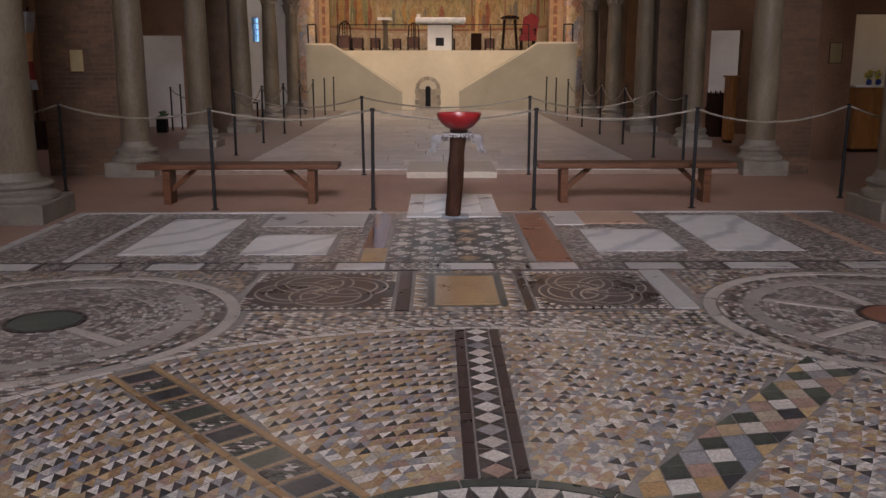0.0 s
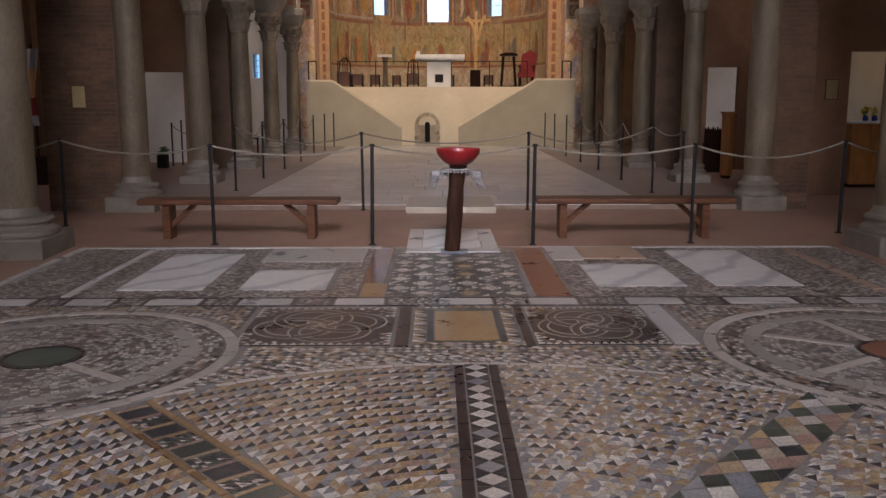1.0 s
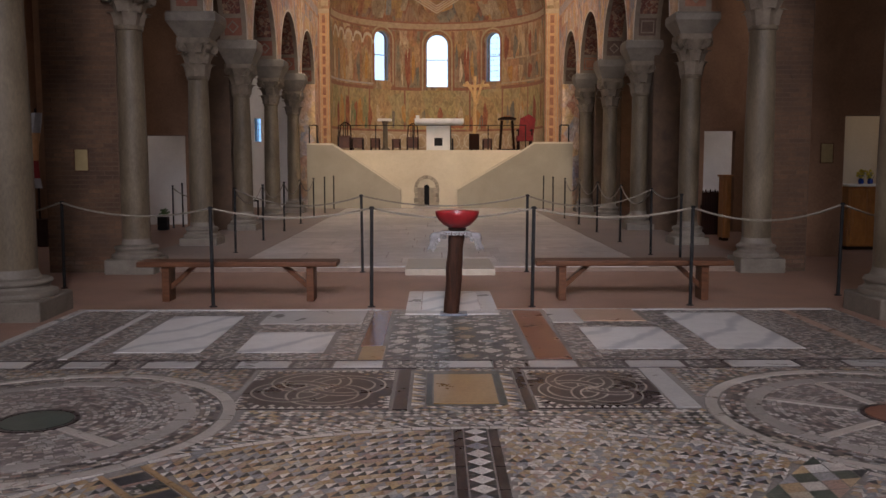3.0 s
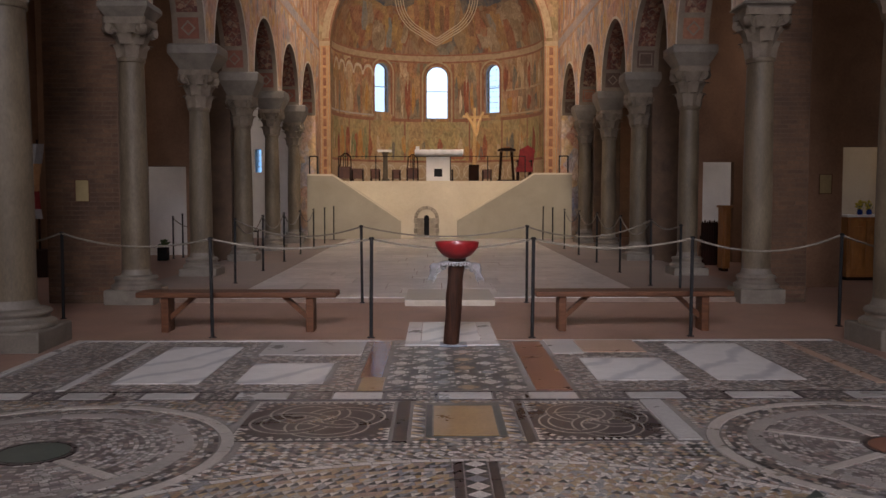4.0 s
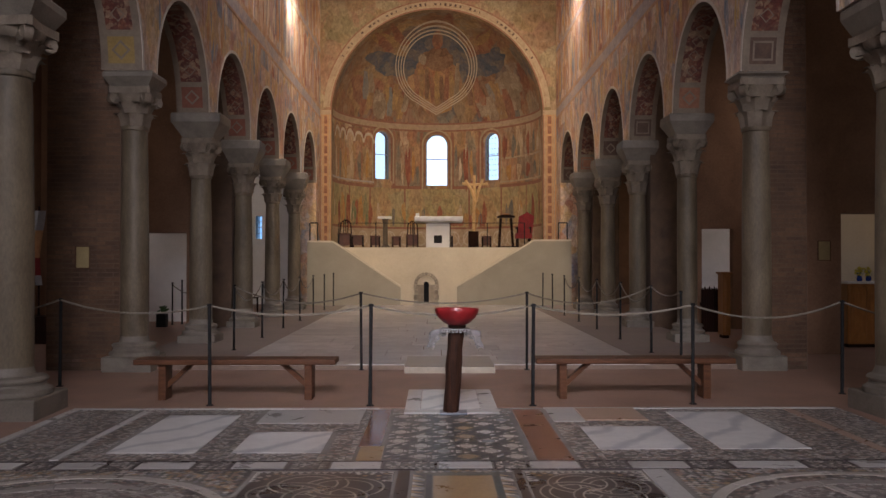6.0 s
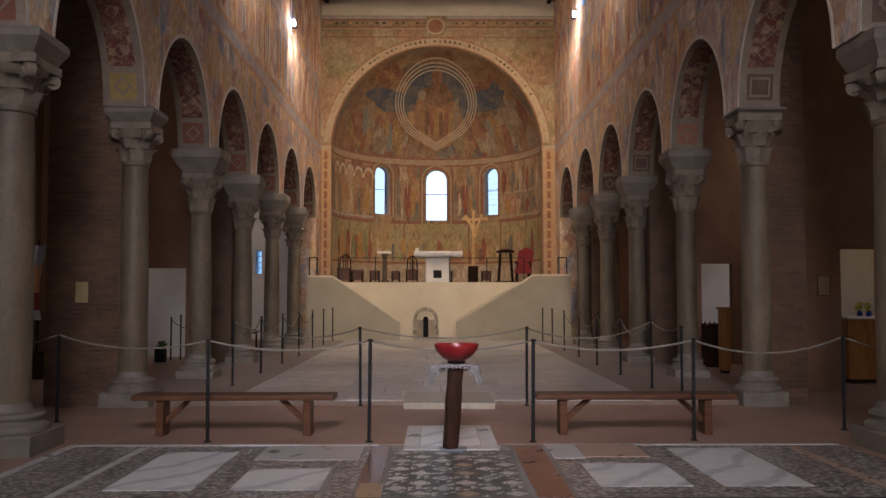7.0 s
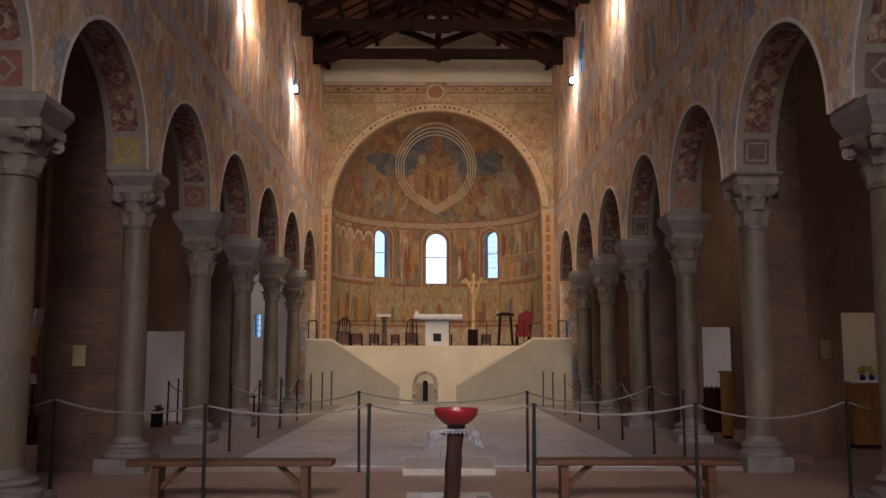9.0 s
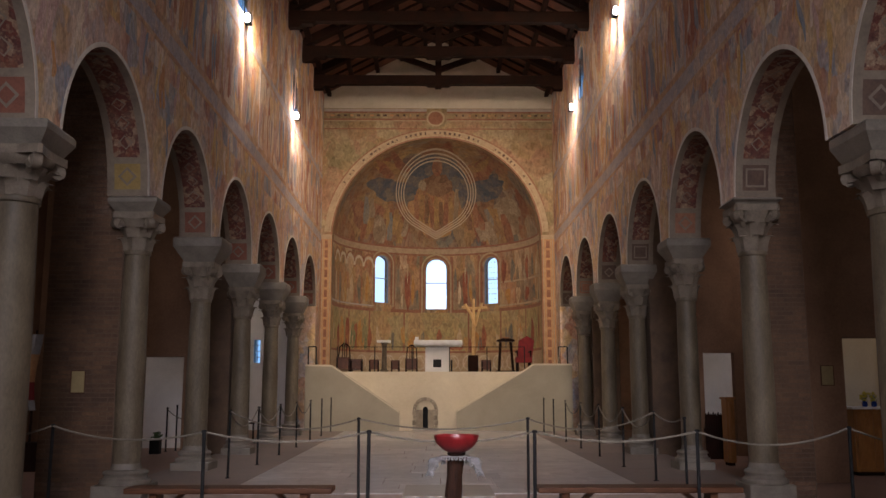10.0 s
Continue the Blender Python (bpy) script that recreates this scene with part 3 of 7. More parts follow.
# brick piers against every second column, carrying the cross arches of the aisles
def pier(x0, x1, y):
    p = tagged(link("pier", rbox(x0, x1, y, y + 0.6, -0.02, 7.2, 0.02), M_PIER), "old reddish brick pier behind a nave column", "pier", "aisle piers", "structure")
    return p


PIERS = []
for x0, x1, y in ((-5.36, -4.33, COLS[1] - 0.12), (4.62, 5.16, COLS[1] - 0.12), (-5.3, -4.42, COLS[3] - 0.1), (4.64, 5.3, COLS[3] - 0.3), (4.64, 5.42, COLS[5] - 0.3)):
    PIERS.append((pier(x0, x1, y), x0, x1, y))


# ---- presbytery front ----
YP = 28.2
bm = bmesh.new()
DX0, DX1, DZ = -0.385, -0.215, 0.82
zc = DZ - 0.085
pts = [(-0.30 - 0.085 * math.cos(math.pi * k / 10), zc + 0.085 * math.sin(math.pi * k / 10)) for k in range(11)]
box(bm, -3.02, DX0, YP + 0.35, YP + 0.65, 0, 1.93)
box(bm, DX1, 2.78, YP + 0.35, YP + 0.65, 0, 1.93)
prism(bm, pts + [(DX1, 1.93), (DX0, 1.93)], "y", YP + 0.35, YP + 0.65)
front = structure("wall_presbytery", bm, M_CREAM, "smooth cream rendered front of the presbytery", "wall")
bm = bmesh.new()
prism(bm, [(XL - 0.14, CHOIR - 0.02), (-1.13, CHOIR - 0.02), (-1.13, 0.68), (-2.97, 1.92), (-3.30, 2.13), (XL - 0.14, 2.14)], "y", YP, YP + 0.25)
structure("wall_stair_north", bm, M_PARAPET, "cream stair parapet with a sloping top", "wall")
bm = bmesh.new()
prism(bm, [(0.70, CHOIR - 0.02), (XR + 0.19, CHOIR - 0.02), (XR + 0.19, 2.17), (3.16, 2.17), (2.79, 1.93), (0.70, 0.70)], "y", YP, YP + 0.25)
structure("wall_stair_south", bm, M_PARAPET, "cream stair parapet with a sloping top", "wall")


# copings on the stair parapets, the lit top edges put into a paler colour
parapets = {o.name: o for o in bpy.data.objects if o.name.startswith("wall_stair")}
for nm, line in (("wall_stair_north", [(-1.13, 0.68), (-2.97, 1.92), (-3.30, 2.13), (XL - 0.14, 2.14)]), ("wall_stair_south", [(0.70, 0.70), (2.79, 1.93), (3.16, 2.17), (XR + 0.19, 2.17)])):
    for (xa, za), (xb, zb) in zip(line, line[1:]):
        bm = bmesh.new()
        prism(bm, [(xa, za - 0.045), (xb, zb - 0.045), (xb, zb + 0.012), (xa, za + 0.012)], "y", YP - 0.012, YP + 0.27)
        part("coping", bm, M_CREAM, parapets[nm], "pale coping of the parapet")


# ---- rope barrier ----
def stanchion(x, y, z, h=1.06, r=0.019):
    t = thing("barrier_post", "slim black iron rope barrier post", "post", "barrier posts")
    bm = bmesh.new()
    lathe(bm, [(r * 1.05, 0), (r, 0.02), (r, h - 0.03), (r * 1.5, h - 0.025), (r * 1.5, h - 0.01), (r * 0.8, h)], 12)
    part("post", bm, M_IRON, t, "", True)
    bm = bmesh.new()
    lathe(bm, [(r * 2.2, 0), (r * 2.2, 0.006), (r * 1.2, 0.012)], 14)
    part("foot_plate", bm, M_IRON, t, "", True)
    t.matrix_basis = pose(x, y, z, random.uniform(-0.6, 0.6), random.uniform(-0.6, 0.6), 0)
    return t


def rope(a, b, sag):
    a, b = Vector(a), Vector(b)
    pts = []
    for i in range(17):
        t = i / 16
        p = a.lerp(b, t)
        p.z -= sag * 4 * t * (1 - t)
        pts.append(p)
    bm = bmesh.new()
    tube(bm, pts, 0.012, 6)
    return tagged(link("rope", bm, M_ROPE, True), "pale twisted rope hung between barrier posts", "rope", "barrier ropes")


H = 1.06
near = [(-4.51, 10.59), (-2.35, 9.17), (-0.68, 9.14), (1.01, 9.12), (2.70, 9.20), (4.59, 9.88)]
for x, y in near:
    stanchion(x, y, 0)
for (a, b), sag in zip(zip(near, near[1:]), (0.12, 0.10, 0.10, 0.10, 0.16)):
    if (a, b) == (near[2], near[3]):
        sag = 0.1
    rope((*a, H - 0.02), (*b, H - 0.02), sag)
rope((-4.51, 10.59, H - 0.02), (-5.6, 9.2, H - 0.25), 0.08)
rope((4.59, 9.88, H - 0.02), (5.9, 9.2, H - 0.3), 0.08)
cross = [(-1.02, 12.1), (1.26, 12.1)]
for x, y in cross:
    stanchion(x, y, 0, 1.08)
rope((*cross[0], H), (*cross[1], H), 0.14)
north = [(-3.24, 14.14 + 2.29 * i) for i in range(7)]
south = [(3.37, 13.68 + 2.31 * i) for i in range(7)]
for x, y in north + south:
    stanchion(x, y, CHOIR, 1.05)
for line in (north, south):
    for a, b in zip(line[:5], line[1:5]):
        rope((*a, CHOIR + 1.03), (*b, CHOIR + 1.03), 0.28)
south0 = (3.45, 12.3)
stanchion(*south0, 0.0, 1.08)
rope((*south0, 1.07), (*south[0], CHOIR + 1.03), 0.1)
rope((*cross[1], H), (*south[0], CHOIR + 1.03), 0.2)
rope((*cross[0], H), (*north[0], CHOIR + 1.03), 0.2)


# ---- benches ----
def bench(x0, x1, y, label):
    b = thing("bench", label, "bench", "benches")
    part("seat", rbox(x0, x1, y - 0.17, y + 0.17, 0.385, 0.445, 0.012), M_WOOD, b)
    for x, s in ((x0 + 0.30, 1), (x1 - 0.30, -1)):
        part("leg", rbox(x - 0.042, x + 0.042, y - 0.12, y + 0.12, 0, 0.388, 0.008), M_WOOD, b)
        bm = bmesh.new()
        prism(bm, [(x + s * 0.038, 0.12), (x + s * 0.038, 0.19), (x + s * 0.26, 0.387), (x + s * 0.33, 0.387)], "y", y - 0.04, y + 0.04)
        part("brace", bm, M_WOOD, b)
    return b


bench(-3.25, -1.075, 9.62, "long dark wooden bench with braced legs")
bench(1.09, 3.26, 9.66, "long dark wooden bench with braced legs")


# ---- mosaic floor ----
def stone(name, light, dark=None, rough=0.28):
    return surface(name, dark or tuple(c * 0.8 for c in light), light, 2.5, 0.45, rough, 0.10, 30, spec=0.38, per_piece=0.22, gloss_wear=0.03)


def veined(name, base, vein, scale=1.3):
    m, nt, b = mat(name)
    w = node(nt, "TexWave", Scale=scale, Distortion=6.0, Detail=4.0)
    w.inputs["Detail Scale"].default_value = 1.2
    nt.links.new(coords(nt, (1, 0.6, 1), (0, 0, 0.9)), w.inputs["Vector"])
    c = ramp(nt, [(0.0, vein), (0.25, base), (1.0, base)], w.outputs["Fac"])
    c = mix(nt, c, ramp(nt, [(0.3, (0.75, 0.74, 0.73)), (0.7, (1.05, 1.05, 1.05))], noise_at(nt, coords(nt), 6, 6, 0.7)), 0.7, "MULTIPLY")
    nt.links.new(c, b.inputs["Base Color"])
    b.inputs["Roughness"].default_value = 0.3
    return m


def tessera(name, palette, rough=0.29, single=False):
    """Small stones, each of one colour out of a palette."""
    m, nt, b = mat(name)
    g = nt.nodes.new("ShaderNodeNewGeometry")
    k = len(palette)
    c = ramp(nt, [(i / k, p) for i, p in enumerate(palette)], nt.nodes.new("ShaderNodeObjectInfo").outputs["Random"] if single else g.outputs["Random Per Island"], "CONSTANT")
    c = mix(nt, c, ramp(nt, [(0.3, (0.6, 0.6, 0.6)), (0.7, (1.1, 1.1, 1.1))], noise_at(nt, coords(nt), 14, 6, 0.7)), 0.6, "MULTIPLY")
    c = mix(nt, c, ramp(nt, [(0.35, (0.55, 0.53, 0.52)), (0.5, (1.0, 1.0, 1.0)), (0.68, (1.35, 1.33, 1.32))], noise_at(nt, coords(nt), 75, 4, 0.75)), 0.75, "MULTIPLY")
    # worn dull patches
    c = mix(nt, c, (0.27, 0.24, 0.22), ramp(nt, [(0.5, (0, 0, 0)), (0.78, (0.3, 0.3, 0.3))], noise_at(nt, coords(nt), 2.6, 7, 0.7)))
    nt.links.new(c, b.inputs["Base Color"])
    b.inputs["Roughness"].default_value = rough
    b.inputs["Specular IOR Level"].default_value = 0.36
    bump(nt, b, noise_at(nt, coords(nt), 40, 4, 0.6), 0.12, 0.004)
    return m


M_SIDE = surface("side_paving", (0.17, 0.13, 0.11), (0.27, 0.21, 0.18), 1.2, 0.45, 0.5, 0.2, 20, per_piece=0.15)
M_STEP = surface("step_marble", (0.27, 0.225, 0.175), (0.38, 0.325, 0.255), 2, 0.3, 0.4, 0.15, 25)
M_SLATE = surface("slate", (0.07, 0.08, 0.10), (0.13, 0.14, 0.17), 5, 0.3, 0.35, 0.1, 40)
M_LACE = surface("lace", (0.22, 0.21, 0.21), (0.34, 0.325, 0.325), 20, 0.3, 0.9, 0.2, 150)
T_DARK = (0.055, 0.048, 0.048)
T_WHITE = (0.55, 0.52, 0.485)
T_GREY = (0.29, 0.28, 0.285)
T_OCHRE = (0.36, 0.25, 0.145)
T_PINK = (0.34, 0.225, 0.18)
T_BLUE = (0.22, 0.225, 0.25)
P_WARM = [T_OCHRE, (0.42, 0.30, 0.16), (0.44, 0.36, 0.24), T_OCHRE, T_PINK, (0.40, 0.37, 0.34), T_OCHRE, T_GREY, (0.33, 0.20, 0.11), T_BLUE]
P_COOL = [T_WHITE, T_GREY, (0.44, 0.40, 0.36), T_BLUE, T_PINK, T_GREY, (0.40, 0.33, 0.25)]
P_DARK = [T_DARK, (0.045, 0.045, 0.05), (0.085, 0.07, 0.075), (0.06, 0.05, 0.045)]
P_PALE = [T_WHITE, (0.58, 0.54, 0.49), (0.50, 0.45, 0.40)]
MT_WARM = tessera("tesserae_warm", P_WARM)
MT_COOL = tessera("tesserae_cool", P_COOL)
MT_DARK = tessera("tesserae_dark", P_DARK)
MT_PALE = tessera("tesserae_pale", P_PALE)
MT_MIX = tessera("tesserae_mixed", [T_DARK, T_WHITE, (0.14, 0.11, 0.10), T_GREY, (0.40, 0.34, 0.27), (0.10, 0.085, 0.08), T_PINK, T_DARK, (0.22, 0.17, 0.14)])
MT_FINE = tessera("tesserae_fine", [(0.38, 0.34, 0.31), (0.22, 0.18, 0.17), (0.46, 0.41, 0.37), (0.13, 0.105, 0.10), (0.33, 0.25, 0.22), (0.42, 0.40, 0.38), (0.17, 0.135, 0.125)])
MT_GOLD = tessera("tesserae_gold", [T_OCHRE, (0.46, 0.32, 0.17), (0.37, 0.235, 0.11), T_PINK, (0.40, 0.29, 0.18)])
MT_GREEN = tessera("tesserae_green", [(0.06, 0.07, 0.06), (0.09, 0.10, 0.08), (0.05, 0.05, 0.055)])
SINGLE = {0: tessera("stone_warm", P_WARM, single=True), 1: tessera("stone_cool", P_COOL, single=True), 2: tessera("stone_dark", P_DARK, single=True), 3: tessera("stone_pale", P_PALE, single=True)}
FLOOR_MATS = [MT_WARM, MT_COOL, MT_DARK, MT_PALE, MT_MIX, MT_FINE, MT_GOLD, MT_GREEN]
WARMT, COOL, DARKT, PALE, MIXT, FINE, GOLDT, GREENT = range(8)
M_WHITE_MARBLE = veined("veined_white_marble", (0.60, 0.585, 0.56), (0.36, 0.36, 0.37), 0.9)
M_PURPLE = stone("dark_porphyry", (0.062, 0.044, 0.044), (0.036, 0.027, 0.028))
M_SIENA = stone("siena_marble", (0.42, 0.28, 0.14), (0.30, 0.18, 0.085))
M_EDGE = stone("worn_siena", (0.37, 0.235, 0.12), (0.26, 0.155, 0.08))
M_ROSSO2 = stone("dark_red_marble", (0.19, 0.10, 0.08), (0.12, 0.06, 0.05), 0.18)
M_ROSSO = stone("red_marble", (0.26, 0.115, 0.075), (0.18, 0.075, 0.05))
M_ROSY = stone("rosy_marble", (0.46, 0.31, 0.22), (0.36, 0.23, 0.16))
M_SERPENT = stone("green_serpentine", (0.085, 0.10, 0.085), (0.04, 0.05, 0.045))
M_RINGSTONE = stone("dull_ring_stone", (0.38, 0.345, 0.315), (0.28, 0.25, 0.225))
M_RINGSTONE2 = stone("pale_ring_stone", (0.50, 0.45, 0.40), (0.38, 0.34, 0.30))
M_PALELINE = stone("pale_line_stone", (0.44, 0.41, 0.36), (0.34, 0.31, 0.27))
M_GREYSLAB = stone("grey_marble", (0.52, 0.50, 0.475), (0.40, 0.385, 0.37))

HX, HY, HR, WR = 0.22, 2.15, 0.845, 2.72
LM, RM, MR = (-2.35, 5.06), (2.80, 5.12), 1.14


class Field:
    """Loose stones laid into one bed."""
    def __init__(self):
        self.v, self.f, self.m, self.singles = [], [], [], 0

    def put(self, pts, m, gap=0.10):
        cx = sum(p[0] for p in pts) / len(pts)
        cy = sum(p[1] for p in pts) / len(pts)
        n = len(self.v)
        z = random.uniform(-0.0015, 0.0015)
        if self.singles < 290 and m in SINGLE and cy < 3.12 and abs(cx - 0.25) < 1.25 and math.dist((cx, cy), (0.22, 2.15)) > 0.86:
            # the nearest stones are pieces of their own
            self.singles += 1
            bm = bmesh.new()
            prism(bm, [(cx + (x - cx) * (1 - gap), cy + (y - cy) * (1 - gap)) for x, y in pts], "z", -0.015, z)
            part("tessera", bm, SINGLE[m], mosaic_bed)
            return
        ax, ay = random.gauss(0, 0.012), random.gauss(0, 0.012)
        for x, y in pts:
            x, y = cx + (x - cx) * (1 - gap), cy + (y - cy) * (1 - gap)
            self.v.append((x, y, z + (x - cx) * ax + (y - cy) * ay))
        self.f.append(list(range(n, n + len(pts))))
        self.m.append(m)

    def done(self, name, label):
        me = bpy.data.meshes.new(name)
        me.from_pydata(self.v, [], self.f)
        for q in FLOOR_MATS:
            me.materials.append(q)
        me.polygons.foreach_set("material_index", self.m)
        me.update()
        ob = new(name, me)
        ob.parent = mosaic_bed
        return tagged(ob, label, kind="stuff")


def slab(x0, x1, y0, y1, material, name="slab", h=0.002, skew=0.0):
    bm = bmesh.new()
    g = 0.005
    vs = [(x0 + g, y0 + g), (x1 - g, y0 + g), (x1 - g + skew, y1 - g), (x0 + g + skew, y1 - g)]
    prism(bm, vs, "z", -0.02, h)
    return part(name, bm, material, mosaic_bed)


# large marble panels
PANELS = [
    (-2.59, -1.89, 6.92, 8.60, M_WHITE_MARBLE), (-1.61, -0.90, 6.91, 7.76, M_WHITE_MARBLE), (-1.67, -0.70, 8.16, 8.92, M_GREYSLAB),
    (-0.63, -0.44, 7.15, 8.90, M_ROSSO2), (-0.61, -0.41, 6.65, 7.15, M_SIENA), (0.77, 1.06, 6.67, 8.88, M_ROSSO),
    (1.11, 1.41, 8.22, 8.96, M_GREYSLAB), (1.41, 2.02, 8.30, 8.96, M_ROSY), (1.31, 2.06, 7.02, 7.98, M_WHITE_MARBLE), (2.29, 3.02, 7.02, 8.74, M_WHITE_MARBLE),
    (-0.02, 0.40, 5.40, 6.17, M_SIENA), (1.49, 1.65, 5.30, 6.35, M_GREYSLAB),
    (-0.275, -0.175, 5.26, 6.33, M_PURPLE), (0.55, 0.62, 5.24, 6.34, M_PURPLE),
    (-2.93, -2.85, 6.68, 8.93, M_GREYSLAB), (3.52, 3.62, 6.9, 8.9, M_ROSY),
]
for x0, x1, y0, y1, m in PANELS:
    slab(x0, x1, y0, y1, m, "marble_panel")
# band of white tiles between the carpets
TILES = [(-3.40, -3.06), (-2.79, -2.45), (-2.19, -1.79), (-1.49, -1.10), (-0.77, -0.40), (0.02, 0.42), (0.70, 1.06), (1.44, 1.86), (2.20, 2.72), (3.10, 3.55)]
for x0, x1 in TILES:
    slab(x0, x1, 6.39, 6.60, M_GREYSLAB, "marble_tile")
    slab(x0 - 0.035, x0 - 0.004, 6.375, 6.615, M_PURPLE, "tile_frame", 0.0015)
    slab(x1 + 0.004, x1 + 0.035, 6.375, 6.615, M_PURPLE, "tile_frame", 0.0015)
for i in range(10):
    for y0 in (6.352, 6.612):
        slab(-3.55 + 0.74 * i, -3.55 + 0.74 * (i + 1), y0, y0 + 0.03, M_PURPLE, "tile_frame", 0.0015)
# edging strips
for x0, x1 in [(-3.69 + 0.78 * i, -3.69 + 0.78 * (i + 1)) for i in range(4)] + [(1.1 + 0.75 * i, 1.1 + 0.75 * (i + 1)) for i in range(4)]:
    slab(x0, min(x1, 4.12), 8.94, 9.02, M_GREYSLAB, "edging_strip")
for i in range(9):
    slab(-3.69, -3.60, 1.6 + 0.82 * i, 1.6 + 0.82 * (i + 1), M_GREYSLAB, "edging_strip")


def ring(cx, cy, r0, r1, a0, a1, n, material, name="ring_stone"):
    for i in range(n):
        b0, b1 = radians(a0 + (a1 - a0) * i / n) + 0.004 / r1, radians(a0 + (a1 - a0) * (i + 1) / n) - 0.004 / r1
        k = 3
        poly = [(cx + r1 * math.cos(b0 + (b1 - b0) * q / k), cy + r1 * math.sin(b0 + (b1 - b0) * q / k)) for q in range(k + 1)]
        poly += [(cx + r0 * math.cos(b1 + (b0 - b1) * q / k), cy + r0 * math.sin(b1 + (b0 - b1) * q / k)) for q in range(k + 1)]
        bm = bmesh.new()
        prism(bm, poly, "z", -0.02, 0.002)
        part(name, bm, material, mosaic_bed)


def disc(cx, cy, r, material):
    bm = bmesh.new()
    lathe(bm, [(r, -0.02), (r, 0.001), (r - 0.003, 0.003)], 40, cx, cy)
    part("disc", bm, material, mosaic_bed)


for (cx, cy), dm in ((LM, M_SERPENT), (RM, M_ROSSO)):
    disc(cx, cy, 0.205, dm)
    ring(cx, cy, 0.21, 0.235, 0, 360, 14, M_PURPLE)
    ring(cx, cy, MR - 0.075, MR, 0, 360, 16, M_RINGSTONE2)
    ring(cx, cy, 0.80, 0.90, 0, 360, 14, M_RINGSTONE)
    for deg in ((-36,) if dm is M_SERPENT else (150, 103, 212)):
        a = radians(deg)
        bm = bmesh.new()
        ca, sa = math.cos(a), math.sin(a)
        prism(bm, [(cx + ca * r - sa * w, cy + sa * r + ca * w) for r, w in ((0.25, -0.03), (0.78, -0.03), (0.78, 0.03), (0.25, 0.03))], "z", -0.02, 0.002)
        part("spoke_strip", bm, M_RINGSTONE2, mosaic_bed)
ring(HX, HY, HR - 0.055, HR, 0, 360, 18, M_SERPENT)

# spokes of the big wheel
SPOKES = [(90, 0.125, 0), (130.8, 0.125, 1), (49.5, 0.15, 2), (10, 0.13, 1), (172, 0.13, 2)]


def local(a, r, w):
    ca, sa = math.cos(radians(a)), math.sin(radians(a))
    return (HX + ca * r - sa * w, HY + sa * r + ca * w)


wheel = Field()
for a, hw, kind in SPOKES:
    edge = 0.052 if kind == 0 else 0.030 if kind == 1 else 0.004
    for s in (-1, 1) if kind < 2 else ():
        for i in range(6):
            r0 = HR + 0.01 + (WR - HR - 0.02) * i / 6
            r1 = HR + 0.01 + (WR - HR - 0.02) * (i + 1) / 6 - 0.006
            bm = bmesh.new()
            prism(bm, [local(a, r0, s * hw), local(a, r1, s * hw), local(a, r1, s * (hw - edge)), local(a, r0, s * (hw - edge))], "z", -0.02, 0.002)
            part("edging_strip", bm, M_PURPLE if kind == 0 else M_EDGE, mosaic_bed)
    w = hw - edge - 0.008
    step = 0.125 if kind == 0 else 0.15 if kind == 1 else 0.17
    n = int((WR - HR) / step)
    for i in range(n):
        r0 = HR + 0.01 + step * i
        r1, rm = r0 + step, r0 + step / 2
        if kind == 0:
            wheel.put([local(a, r0, 0), local(a, rm, w), local(a, r1, 0), local(a, rm, -w)], PALE if i % 3 else COOL, 0.06)
            for s in (-1, 1):
                wheel.put([local(a, r0, 0), local(a, r0, s * w), local(a, rm, s * w)], DARKT, 0.06)
                wheel.put([local(a, r1, 0), local(a, r1, s * w), local(a, rm, s * w)], DARKT, 0.06)
        elif kind == 1:
            if i % 2:
                wheel.put([local(a, r0, -w), local(a, r1 - 0.03, -w), local(a, r1 - 0.03, w), local(a, r0, w)], GREENT, 0.05)
            else:
                for q in range(6):
                    for s in range(4):
                        x0, x1 = r0 + (step - 0.03) * s / 4, r0 + (step - 0.03) * (s + 1) / 4
                        y0, y1 = -w + 2 * w * q / 6, -w + 2 * w * (q + 1) / 6
                        c = [local(a, x0, y0), local(a, x1, y0), local(a, x1, y1), local(a, x0, y1)]
                        wheel.put(c[:3], GREENT if random.random() < 0.8 else FINE)
                        wheel.put([c[0], c[2], c[3]], random.choice((GREENT, DARKT, PALE, GREENT)))
            wheel.put([local(a, r1 - 0.026, -w), local(a, r1 - 0.004, -w), local(a, r1 - 0.004, w), local(a, r1 - 0.026, w)], GOLDT, 0.04)
        else:
            # close lattice of lozenges
            for s in (-1, 1):
                o = s * w / 2
                wheel.put([local(a, r0, o), local(a, rm, o + w / 2), local(a, r1, o), local(a, rm, o - w / 2)], (GREENT, GOLDT, GREENT, COOL)[(i + (s > 0)) % 4], 0.05)
                wheel.put([local(a, rm, s * w), local(a, r1, s * w / 2), local(a, r1 + step / 2, s * w)], (GOLDT, GREENT, COOL)[i % 3], 0.05)
            wheel.put([local(a, rm, 0), local(a, r1, w / 2), local(a, r1 + step / 2, 0), local(a, r1, -w / 2)], (PALE, COOL)[i % 2], 0.05)

